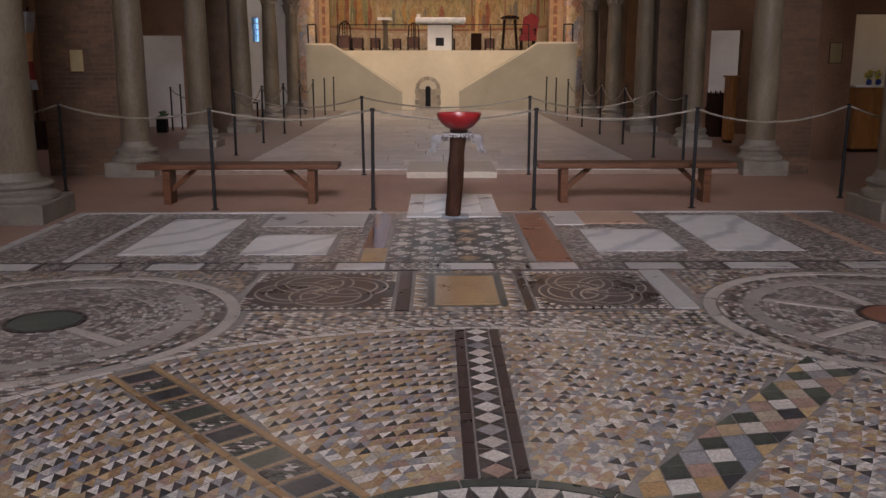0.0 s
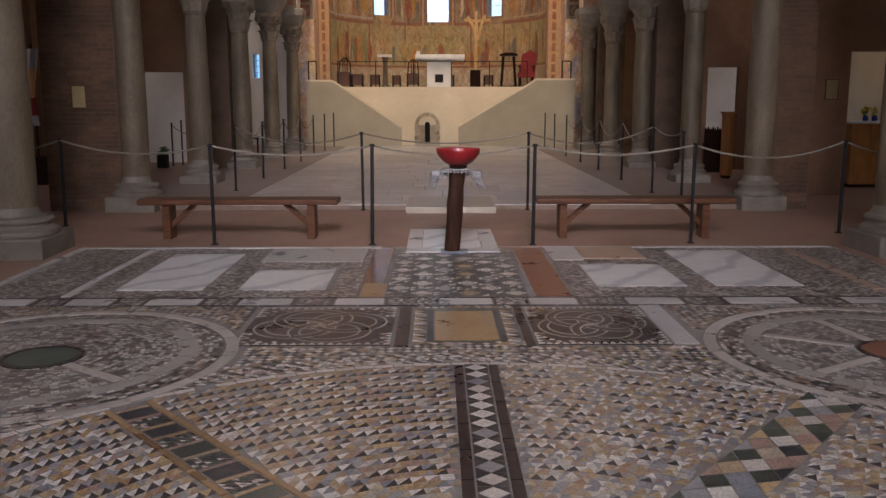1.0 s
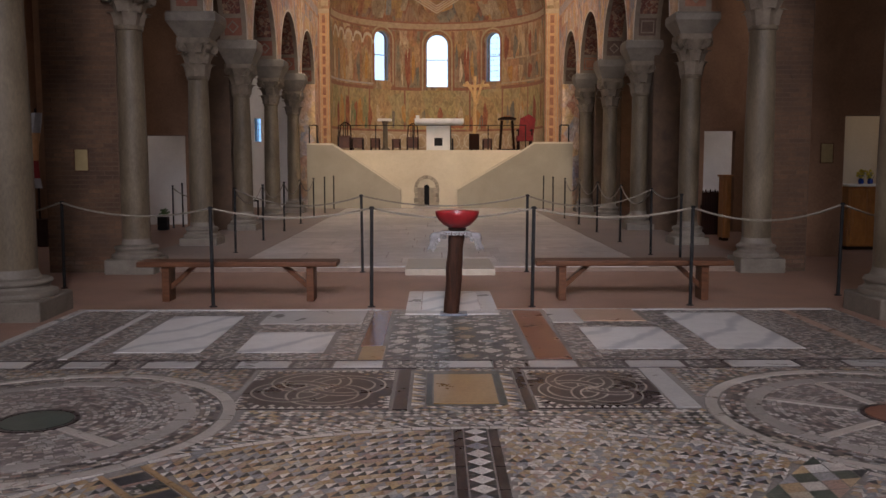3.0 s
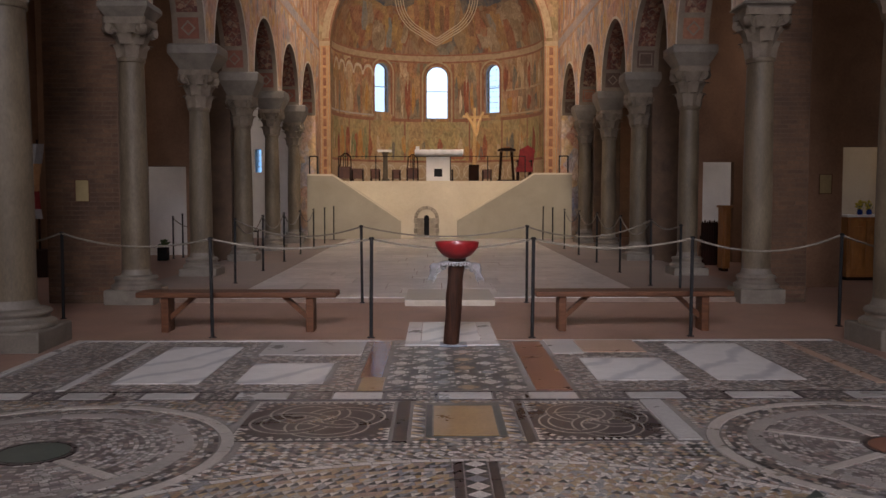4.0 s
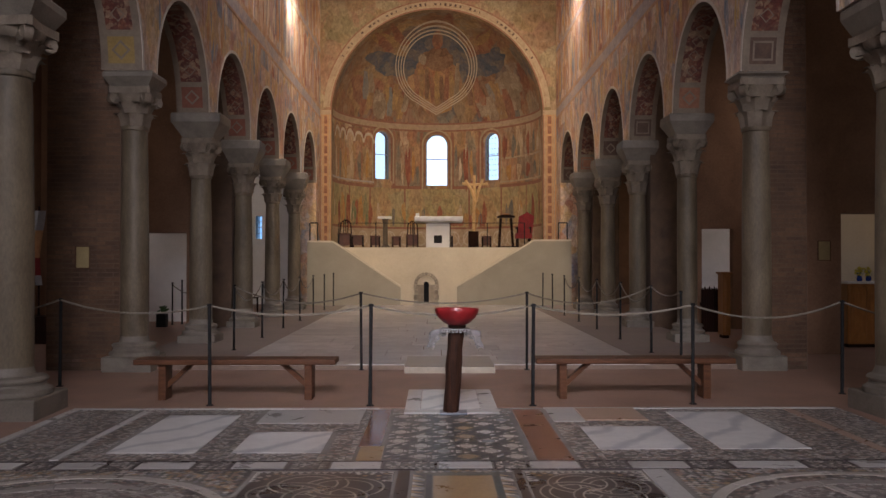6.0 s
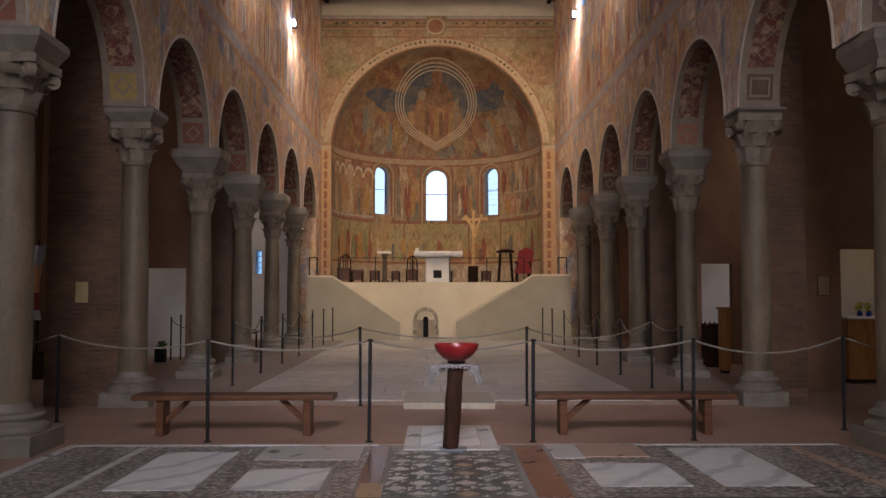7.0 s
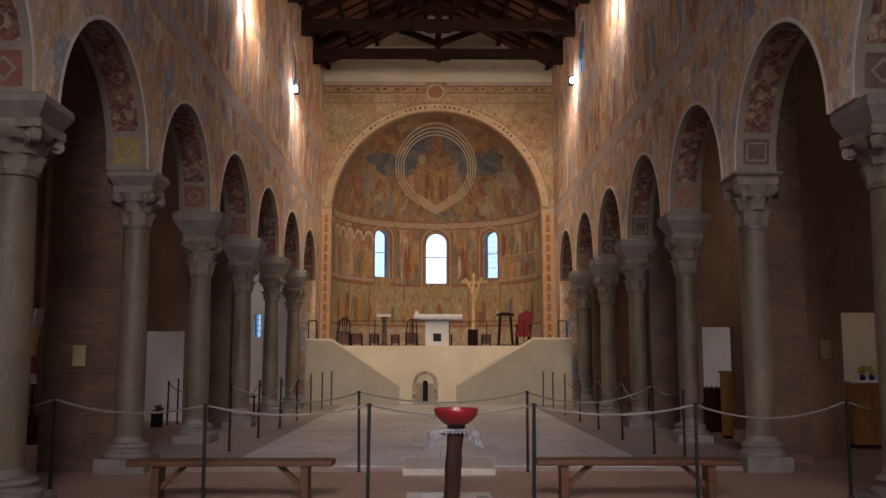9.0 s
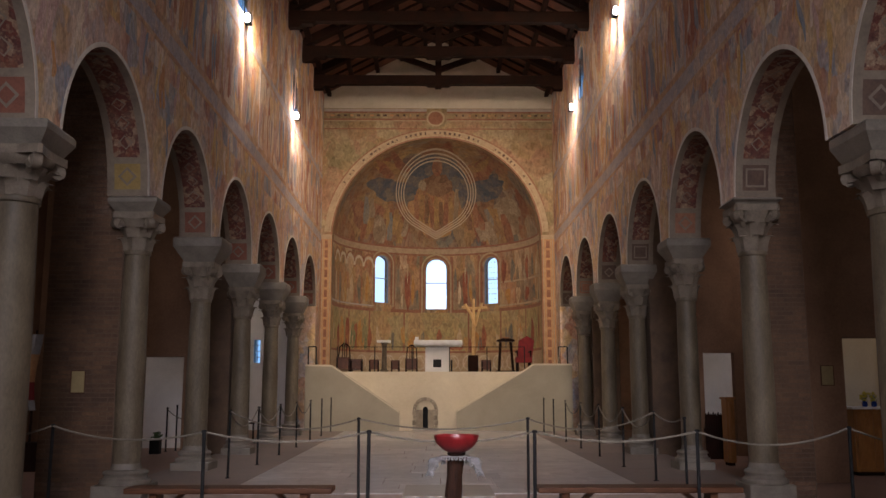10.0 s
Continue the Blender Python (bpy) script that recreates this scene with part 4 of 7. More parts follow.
# sectors: concentric rows of halved squares
rows = 34
for j in range(rows):
    r0 = HR + 0.005 + (WR - HR - 0.01) * j / rows
    r1 = HR + 0.005 + (WR - HR - 0.01) * (j + 1) / rows
    n = int(math.pi * (r0 + r1) / 0.060)
    bold = j % 2 == 0
    for i in range(n):
        a0, a1 = 360 * i / n, 360 * (i + 1) / n
        am = (a0 + a1) / 2
        if 195 < am < 345:
            continue
        rm = (r0 + r1) / 2
        if any(abs((am - a + 180) % 360 - 180) < 60 and abs(math.sin(radians(am - a)) * rm) < hw + 0.012 for a, hw, _ in SPOKES):
            continue
        west = am > 90
        p = [(HX + r * math.cos(radians(q)), HY + r * math.sin(radians(q))) for r, q in ((r0, a0), (r1, a0), (r1, a1), (r0, a1))]
        u = random.random()
        outer = min(1.0, (rm - HR) / (WR - HR) * 1.6)
        if bold:
            dark = DARKT if u < ((0.25 + 0.68 * outer) if am < 130 else 0.86) * (1.0 if west else 0.42) else (WARMT if u < 0.93 else COOL)
            lightm = PALE if random.random() < 0.45 else (WARMT if random.random() < 0.5 else COOL)
        else:
            dark = WARMT if u < (0.66 if west else 0.42) else COOL if u < 0.96 else DARKT
            lightm = GOLDT if random.random() < (0.45 if west else 0.22) else (COOL if random.random() < 0.6 else WARMT)
        if not west:
            top = (HX + r1 * math.cos(radians(am)), HY + r1 * math.sin(radians(am)))
            wheel.put([p[0], top, p[3]], dark, 0.035)
            wheel.put([p[0], p[1], top], lightm, 0.035)
            wheel.put([top, p[2], p[3]], random.choice((COOL, PALE, WARMT, COOL)), 0.035)
            continue
        wheel.put([p[0], p[1], p[3]], dark, 0.035)
        wheel.put([p[1], p[2], p[3]], lightm, 0.035)
# hub: points of black and white
n = 44
for j, (r0, r1) in enumerate(((HR - 0.20, HR - 0.06), (HR - 0.34, HR - 0.21))):
    for i in range(n):
        a0, am, a1 = (radians(360 * (i + q) / n) for q in (0, 0.5, 1))
        P = lambda r, a: (HX + r * math.cos(a), HY + r * math.sin(a))
        wheel.put([P(r1, a0), P(r0, am), P(r1, a1)], PALE, 0.05)
        wheel.put([P(r0, am - math.pi / n), P(r1, a0), P(r0, am)], DARKT, 0.05)
        wheel.put([P(r0, am), P(r1, a1), P(r0, am + math.pi / n)], DARKT, 0.05)
# plaited border round the wheel
for j, (r0, r1, pal) in enumerate(((WR, WR + 0.05, "p"), (WR + 0.05, WR + 0.10, "m"), (WR + 0.10, WR + 0.15, "m"), (WR + 0.15, WR + 0.20, "m"), (WR + 0.20, WR + 0.25, "m"))):
    n = int(2 * math.pi * r0 / (0.11 if pal == "p" else 0.048))
    for i in range(n):
        a0, a1 = 360 * i / n, 360 * (i + 1) / n
        if 200 < a0 < 340:
            continue
        sh = 0.4 * (a1 - a0) * (1 if j == 1 else -1) if pal == "m" else 0
        q = [(HX + r * math.cos(radians(b)), HY + r * math.sin(radians(b))) for r, b in ((r0, a0), (r1, a0 + sh), (r1, a1 + sh), (r0, a1))]
        c = (q[0][0] + q[2][0]) / 2, (q[0][1] + q[2][1]) / 2
        if math.dist(c, LM) < MR or math.dist(c, RM) < MR:
            continue
        if pal == "p":
            wheel.put(q, PALE if random.random() < 0.8 else COOL, 0.05)
        else:
            m2 = PALE if (i + j) % 2 else MIXT
            wheel.put([q[0], q[1], q[2]], m2, 0.1)
            wheel.put([q[0], q[2], q[3]], MIXT if m2 == PALE else (GOLDT if random.random() < 0.3 else COOL), 0.1)
wheel.done("wheel_tesserae", "triangles of ochre, white and black marble in rings")

# medallions: fine radiating stones
fine = Field()
for cx, cy in (LM, RM):
    for j in range(26):
        r0 = 0.245 + (MR - 0.09 - 0.245) * j / 26
        r1 = r0 + (MR - 0.09 - 0.245) / 26
        if 0.79 < (r0 + r1) / 2 < 0.91:
            continue
        n = int(2 * math.pi * r1 / 0.05)
        off = random.random()
        for i in range(n):
            a0, a1 = 2 * math.pi * (i + off) / n, 2 * math.pi * (i + 1 + off) / n
            am = math.degrees((a0 + a1) / 2)
            if r1 < 0.8 and any(abs((am - b + 180) % 360 - 180) < 60 and abs(math.sin(radians(am - b)) * r0) < 0.05 for b in ((-36,) if cx < 0 else (150, 103, 212))):
                continue
            q = [(cx + r * math.cos(b), cy + r * math.sin(b)) for r, b in ((r0, a0), (r1, a0), (r1, a1), (r0, a1))]
            outer = r0 > 0.9
            fine.put(q, (MIXT if outer else FINE) if random.random() < 0.9 else PALE, 0.14)
fine.done("medallion_tesserae", "fine grey and rose stones of the round medallions")

# interlaced knots
knots = Field()
for cx, x0, x1 in ((-0.75, -1.28, -0.29), (1.05, 0.63, 1.48)):
    cy = 5.79
    slab(x0, x1, 5.29, 6.30, M_PURPLE, "knot_panel", -0.002)

    hx, hy = (x1 - x0) / 2 - 0.035, 0.455
    mx = (x0 + x1) / 2
    # four interlaced loops, each a dark band between two pale lines
    for k in range(4):
        ca = radians(24 + 90 * k)
        for w0, w1, m in ((-0.095, -0.062, M_PALELINE), (-0.06, 0.06, M_PURPLE), (0.062, 0.095, M_PALELINE)):
            bm = bmesh.new()
            prev = None
            for q in range(57):
                th = 2 * math.pi * q / 56
                z = 0.0004 + 0.00015 * k + 0.0005 * math.cos(3 * th + 0.6)
                row = [bm.verts.new((mx + hx * (0.40 * math.cos(ca) + (0.51 + o) * math.cos(ca + th)), cy + hy * (0.40 * math.sin(ca) + (0.51 + o) * math.sin(ca + th)), z)) for o in (w0, w1)]
                if prev:
                    bm.faces.new((prev[0], prev[1], row[1], row[0]))
                prev = row
            part("knot_band", bm, m, mosaic_bed)
    for q in range(34):
        a, r = random.uniform(0, 6.28), random.uniform(0, 0.085)
        x, y, s = mx + r * math.cos(a), cy + r * math.sin(a), 0.014
        knots.put([(x - s, y - s), (x + s, y - s), (x, y + s)], GOLDT if q % 2 else PALE)
    # small lozenges in the corners
    for u in range(19):
        for v in range(19):
            x, y = x0 + 0.06 + (x1 - x0 - 0.12) * u / 18, 5.36 + 0.87 * v / 18
            if ((x - mx) / hx) ** 2 + ((y - cy) / hy) ** 2 > 1.12 and (u + v) % 2 == 0:
                e = 0.027
                knots.put([(x - e, y), (x, y - e), (x + e, y), (x, y + e)], random.choice((PALE, PALE, GOLDT, COOL, FINE)), 0.08)
    n = 17
    for i in range(n):
        for yy, s in ((5.30, 1), (6.29, -1)):
            xa, xb = x0 + (x1 - x0) * i / n, x0 + (x1 - x0) * (i + 1) / n
            knots.put([(xa, yy), (xb, yy), ((xa + xb) / 2, yy + s * 0.055)], PALE, 0.1)
        for xx, s in ((x0 + 0.005, 1), (x1 - 0.005, -1)):
            ya, yb = 5.3 + 0.99 * i / n, 5.3 + 0.99 * (i + 1) / n
            if 4 < i < 12:
                continue
            knots.put([(xx, ya), (xx, yb), (xx + s * 0.05, (ya + yb) / 2)], PALE, 0.1)
# frame of the yellow panel
for i in range(12):
    ya, yb = 5.36 + 0.86 * i / 12, 5.36 + 0.86 * (i + 1) / 12
    for xa, xb in ((-0.16, -0.07), (0.45, 0.54)):
        knots.put([(xa, ya), (xb, ya), (xa, yb)], GOLDT if i % 2 else PALE)
        knots.put([(xb, ya), (xb, yb), (xa, yb)], DARKT if i % 3 else COOL)
for x0, x1, y0, y1 in ((-0.065, -0.025, 5.38, 6.2), (0.405, 0.445, 5.38, 6.2), (-0.065, 0.445, 5.345, 5.385), (-0.065, 0.445, 6.19, 6.22)):
    knots.put([(x0, y0), (x1, y0), (x1, y1), (x0, y1)], GREENT, 0.01)
knots.done("knot_ribbons", "white and gold ribbons knotted on a dark ground")

# star carpet before the stand
stars = Field()
nx, ny = 6, 10
sx, sy = 1.12 / nx, 1.92 / ny
for i in range(nx):
    for j in range(ny):
        cx, cy = -0.40 + sx * (i + 0.5), 6.68 + sy * (j + 0.5)
        hx, hy = sx / 2, sy / 2
        warm = i in (3,) and random.random() < 0.8
        lightm = GOLDT if warm else PALE
        if (i + j) % 2:
            # eight-pointed star
            stars.put([(cx - hx * 0.55, cy - hy * 0.55), (cx + hx * 0.55, cy - hy * 0.55), (cx + hx * 0.55, cy + hy * 0.55), (cx - hx * 0.55, cy + hy * 0.55)], lightm if random.random() < 0.8 else COOL, 0.05)
            for ux, uy in ((1, 0), (-1, 0), (0, 1), (0, -1)):
                t = [(cx + ux * hx * 0.97, cy + uy * hy * 0.97), (cx + ux * hx * 0.58 - uy * hx * 0.5, cy + uy * hy * 0.58 + ux * hy * 0.5), (cx + ux * hx * 0.58 + uy * hx * 0.5, cy + uy * hy * 0.58 - ux * hy * 0.5)]
                stars.put(t, lightm, 0.08)
            for ux, uy in ((1, 1), (-1, 1), (1, -1), (-1, -1)):
                stars.put([(cx + ux * hx, cy + uy * hy), (cx + ux * hx * 0.6, cy + uy * hy), (cx + ux * hx * 0.6, cy + uy * hy * 0.6), (cx + ux * hx, cy + uy * hy * 0.6)], DARKT, 0.08)
        else:
            for qx in range(3):
                for qy in range(3):
                    x0, y0 = cx - hx + 2 * hx * qx / 3, cy - hy + 2 * hy * qy / 3
                    x1, y1 = x0 + 2 * hx / 3, y0 + 2 * hy / 3
                    m2 = (DARKT, GREENT)[(qx + qy) % 2] if random.random() < 0.85 else COOL
                    stars.put([(x0, y0), (x1, y0), (x1, y1)], m2)
                    stars.put([(x0, y0), (x1, y1), (x0, y1)], DARKT if random.random() < 0.7 else lightm)
stars.done("star_tesserae", "white stars on slate and black marble")

# filling between all panels
fill = Field()
KEEP = [p[:4] for p in PANELS] + [(x0, x1, 6.39, 6.60) for x0, x1 in TILES] + [(-0.41, 0.73, 6.66, 8.61), (-1.29, -0.17, 5.26, 6.33), (0.55, 1.66, 5.24, 6.35), (-0.17, 0.55, 5.34, 6.23), (-3.69, 4.12, 8.935, 9.02), (-3.69, -3.595, 1.6, 9.0)]
s = 0.054
y = 1.4
while y < 9.0:
    x = -3.66
    while x < 4.1:
        cx, cy = x + s / 2, y + s / 2
        r = math.dist((cx, cy), (HX, HY))
        if (r > WR + 0.26 and math.dist((cx, cy), LM) > MR + 0.03 and math.dist((cx, cy), RM) > MR + 0.03
                and not any(a - s * 0.45 < cx < b + s * 0.45 and c - s * 0.45 < cy < d + s * 0.45 for a, b, c, d in KEEP)):
            j1, j2 = random.uniform(-0.006, 0.006), random.uniform(-0.006, 0.006)
            p = [(x, y), (x + s, y + j1), (x + s + j2, y + s), (x, y + s)]
            low = cy < 6.3
            a, b = (MIXT, PALE) if cy > 6.65 else (GOLDT, COOL) if low and random.random() < 0.3 else (MIXT, MIXT)
            if 6.36 < cy < 6.64:
                a, b = DARKT, (FINE if random.random() < 0.6 else PALE)
            if cy > 6.65 and random.random() < 0.62:
                b = MIXT
            if cy < 6.3 and r > WR + 0.30:
                # carpet of lozenges
                h = s / 2
                fill.put([(cx, y), (x + s, cy), (cx, y + s), (x, cy)], random.choice((PALE, GOLDT, COOL, FINE, MIXT, WARMT, PALE)), 0.04)
                fill.put([(x + s, cy), (x + s + h, y + s), (x + s, y + s + h), (x + h, y + s)], random.choice((DARKT, MIXT, MIXT, GOLDT, GREENT)), 0.04)
            elif random.random() < 0.5:
                fill.put(p[:3], a)
                fill.put([p[0], p[2], p[3]], b)
            else:
                fill.put([p[0], p[1], p[3]], a)
                fill.put([p[1], p[2], p[3]], b)
        x += s
    y += s
fill.done("ground_tesserae", "small dark and pale stones between the marble panels")


# ---- choir floor slabs ----
choir = [o for o in bpy.data.objects if o.name == "floor_choir"][0]
rng = random.Random(4)
y = 12.16
row = 0
while y < 28.15:
    h = rng.uniform(0.55, 0.95) * (0.8 if row == 0 else 1)
    x = -2.85
    while x < 2.95:
        w = min(rng.uniform(0.7, 1.6), 2.98 - x)
        if 2.98 - x - w < 0.3:
            w = 2.98 - x
        bm = bmesh.new()
        box(bm, x + 0.006, x + w - 0.006, y + 0.006, min(y + h, 28.18) - 0.006, 0.0, CHOIR + rng.uniform(-0.002, 0.002))
        part("slab", bm, M_MARBLE_FLOOR, choir)
        x += w
    y += h
    row += 1
for s, x0, x1 in ((0, XL - 0.68, -2.855), (1, 2.985, XR + 0.68)):
    for i in range(9):
        bm = bmesh.new()
        box(bm, x0 + 0.004, x1 - 0.004, 12.16 + 1.78 * i, 12.16 + 1.78 * (i + 1) - 0.008, 0.0, CHOIR - 0.004)
        part("side_slab", bm, M_SIDE, choir, "brownish grey stone paving beside the choir") if i == 0 else part("side_slab", bm, M_SIDE, choir)
# marble step before the choir and slab under the stand
part("step_block", rbox(-0.42, 0.80, 11.76, 13.1, -0.01, CHOIR + 0.012, 0.008), M_STEP, choir, "pale marble step block")
base = thing("marble_slab", "white marble paving slab with dark border under the stand", "slab")
part("panel", rbox(-0.15, 0.46, 8.85, 10.22, -0.01, 0.010, 0.003), M_WHITE_MARBLE, base)
for x0, x1 in ((-0.31, -0.155), (0.465, 0.63)):
    for i in range(3):
        part("border", rbox(x0, x1, 8.85 + 0.457 * i, 8.85 + 0.457 * (i + 1) - 0.006, -0.01, 0.010, 0.003), M_GREYSLAB, base)
part("front_border", rbox(-0.31, 0.63, 8.66, 8.845, -0.01, 0.010, 0.003), M_GREYSLAB, base)

# ---- stand with the red bowl ----
SX, SY = 0.175, 8.66
st = thing("bowl_stand", "rough dark wooden log stand on a small slate plate", "stand")
part("foot_plate", rbox(SX - 0.135, SX + 0.135, SY - 0.10, SY + 0.10, 0.0, 0.022, 0.004), M_SLATE, st)
bm = bmesh.new()
rings = []
nn = 18
for i in range(15):
    t = i / 14
    z = 0.02 + 0.80 * t
    rg = []
    for k in range(nn):
        a = 2 * math.pi * k / nn
        r = 0.078 + 0.006 * math.sin(3 * a + 2 * t) + 0.014 * noise.noise(Vector((math.cos(a) * 1.5, math.sin(a) * 1.5, z * 5)))
        rg.append(bm.verts.new((SX - 0.018 + 0.036 * t + r * math.cos(a), SY + r * math.sin(a), z)))
    rings.append(rg)
for a, b in zip(rings, rings[1:]):
    for k in range(nn):
        bm.faces.new((a[k], a[(k + 1) % nn], b[(k + 1) % nn], b[k]))
bm.faces.new(rings[0][::-1])
bm.faces.new(rings[-1])
part("log", bm, M_LOG, st, "", True)
part("top_plate", rbox(SX - 0.10, SX + 0.14, SY - 0.12, SY + 0.12, 0.82, 0.836, 0.004), M_LOG, st)

# narrow lace runner: its two ends hang down past the log
lace = bmesh.new()
gx, gy = 56, 20
vv = {}
for i in range(gx + 1):
    for j in range(gy + 1):
        x, y = (-1 + 2 * i / gx) * 0.35, (-1 + 2 * j / gy) * 0.165
        ex, ey = max(0, abs(x) - 0.13), max(0, abs(y) - 0.125)
        sx2, sy2 = (1 if x > 0 else -1), (1 if y > 0 else -1)
        # ends gather as they fall
        gather = 1 - 0.72 * min(1, ex / 0.10)
        px = sx2 * (min(abs(x), 0.13) + 0.38 * ex + 0.05 * math.sin(min(ex, 0.12) * 18) * (ex > 0))
        py = sy2 * (min(abs(y), 0.125) + 0.3 * ey) * gather + 0.010 * math.sin(j * 1.7) * (ex > 0.02)
        px += sx2 * py * 0.8 * (ex > 0.02)
        vv[i, j] = lace.verts.new((px + SX + 0.02, py + SY, 0.842 - 0.86 * ex - 0.9 * ey + 0.004 * math.sin(i * 1.1) * (ey > 0)))
for i in range(gx):
    for j in range(gy):
        edge = min(i, j, gx - 1 - i, gy - 1 - j)
        if (edge in (1, 3) and (i + j) % 2) or (edge == 0 and (i + j) % 3 == 0) or (edge > 4 and i % 4 == 1 and j % 4 == 1):
            continue
        lace.faces.new((vv[i, j], vv[i + 1, j], vv[i + 1, j + 1], vv[i, j + 1]))
cl = link("lace_cloth", lace, M_LACE, True)
sm = cl.modifiers.new("thickness", "SOLIDIFY")
sm.thickness = 0.003
tagged(cl, "grey white lace cloth draped over the stand", "cloth")

bowl = bmesh.new()
lathe(bowl, [(0.055, 0.868), (0.08, 0.872), (0.135, 0.90), (0.187, 0.95), (0.212, 0.995), (0.218, 1.028), (0.214, 1.036), (0.206, 1.032), (0.199, 0.995), (0.168, 0.945), (0.11, 0.91), (0.0, 0.895)], 48, SX + 0.035, SY)
b = thing("bowl", "wide red bowl with a dark foot on a stand", "bowl")
part("body", bowl, M_RED, b, "", True)
bm = bmesh.new()
lathe(bm, [(0.075, 0.842), (0.085, 0.848), (0.09, 0.868), (0.06, 0.874)], 32, SX + 0.035, SY)
part("foot", bm, M_DARKWOOD, b, "", True)


# ---- painted bands and borders ----
M_BAND_CREAM = surface("cream_paint", (0.31, 0.215, 0.13), (0.45, 0.335, 0.215), 6, 0.4, 0.85, 0.1, 30)
M_BAND_RED = surface("red_paint", (0.20, 0.08, 0.045), (0.32, 0.15, 0.085), 6, 0.4, 0.85, 0.1, 30)
M_BAND_ORANGE = surface("orange_paint", (0.40, 0.19, 0.08), (0.54, 0.30, 0.14), 5, 0.4, 0.85, 0.1, 30)
M_BAND_GREY = surface("slate_paint", (0.29, 0.255, 0.245), (0.46, 0.38, 0.335), 5, 0.5, 0.85, 0.1, 30)
M_STRING = fresco("faded_slate_paint", [(0.34, 0.32, 0.35), (0.44, 0.38, 0.38), (0.52, 0.40, 0.33), (0.38, 0.35, 0.37)], 2.0, (1, 1, 1), (0.50, 0.40, 0.34), 0.5)
M_STRING_EDGE = fresco("faded_string_edge", [(0.46, 0.25, 0.14), (0.52, 0.33, 0.19), (0.56, 0.40, 0.27), (0.40, 0.22, 0.14)], 2.0, (1, 1, 1), (0.54, 0.40, 0.29), 0.6)
M_BAND_DARK = surface("dark_paint", (0.07, 0.04, 0.03), (0.13, 0.08, 0.055), 5, 0.5, 0.85, 0.1, 30)
M_LIME = surface("lime_edge", (0.52, 0.46, 0.39), (0.70, 0.63, 0.54), 5, 0.4, 0.9, 0.2, 40)
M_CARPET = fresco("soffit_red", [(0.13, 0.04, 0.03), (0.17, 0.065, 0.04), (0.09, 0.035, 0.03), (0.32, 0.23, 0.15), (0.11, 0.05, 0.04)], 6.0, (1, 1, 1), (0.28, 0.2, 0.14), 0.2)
M_SQUARE_OCHRE = surface("ochre_square", (0.24, 0.16, 0.05), (0.34, 0.23, 0.08), 5, 0.5, 0.85)
M_SQUARE_RED = surface("red_square", (0.15, 0.05, 0.03), (0.24, 0.09, 0.055), 5, 0.5, 0.85)
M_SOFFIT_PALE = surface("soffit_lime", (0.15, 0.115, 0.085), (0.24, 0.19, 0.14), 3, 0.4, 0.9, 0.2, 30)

structures = {o.name: o for o in bpy.data.objects}
WEST = {-1: structures["wall_north"], 1: structures["wall_south"]}
UPPER = {-1: structures["wall_north_upper"], 1: structures["wall_south_upper"]}


def flat(bm, x, y0, y1, z0, z1, side, t=0.004):
    box(bm, min(x, x - side * t), max(x, x - side * t), y0, y1, z0, z1)


HALF = 0.31
RAD, RISE = BAY / 2 - HALF, CROWN - SPRING


def arc(c, a, r=0.0):
    return c - (RAD + r) * math.cos(a), SPRING + (RISE + r) * math.sin(a)


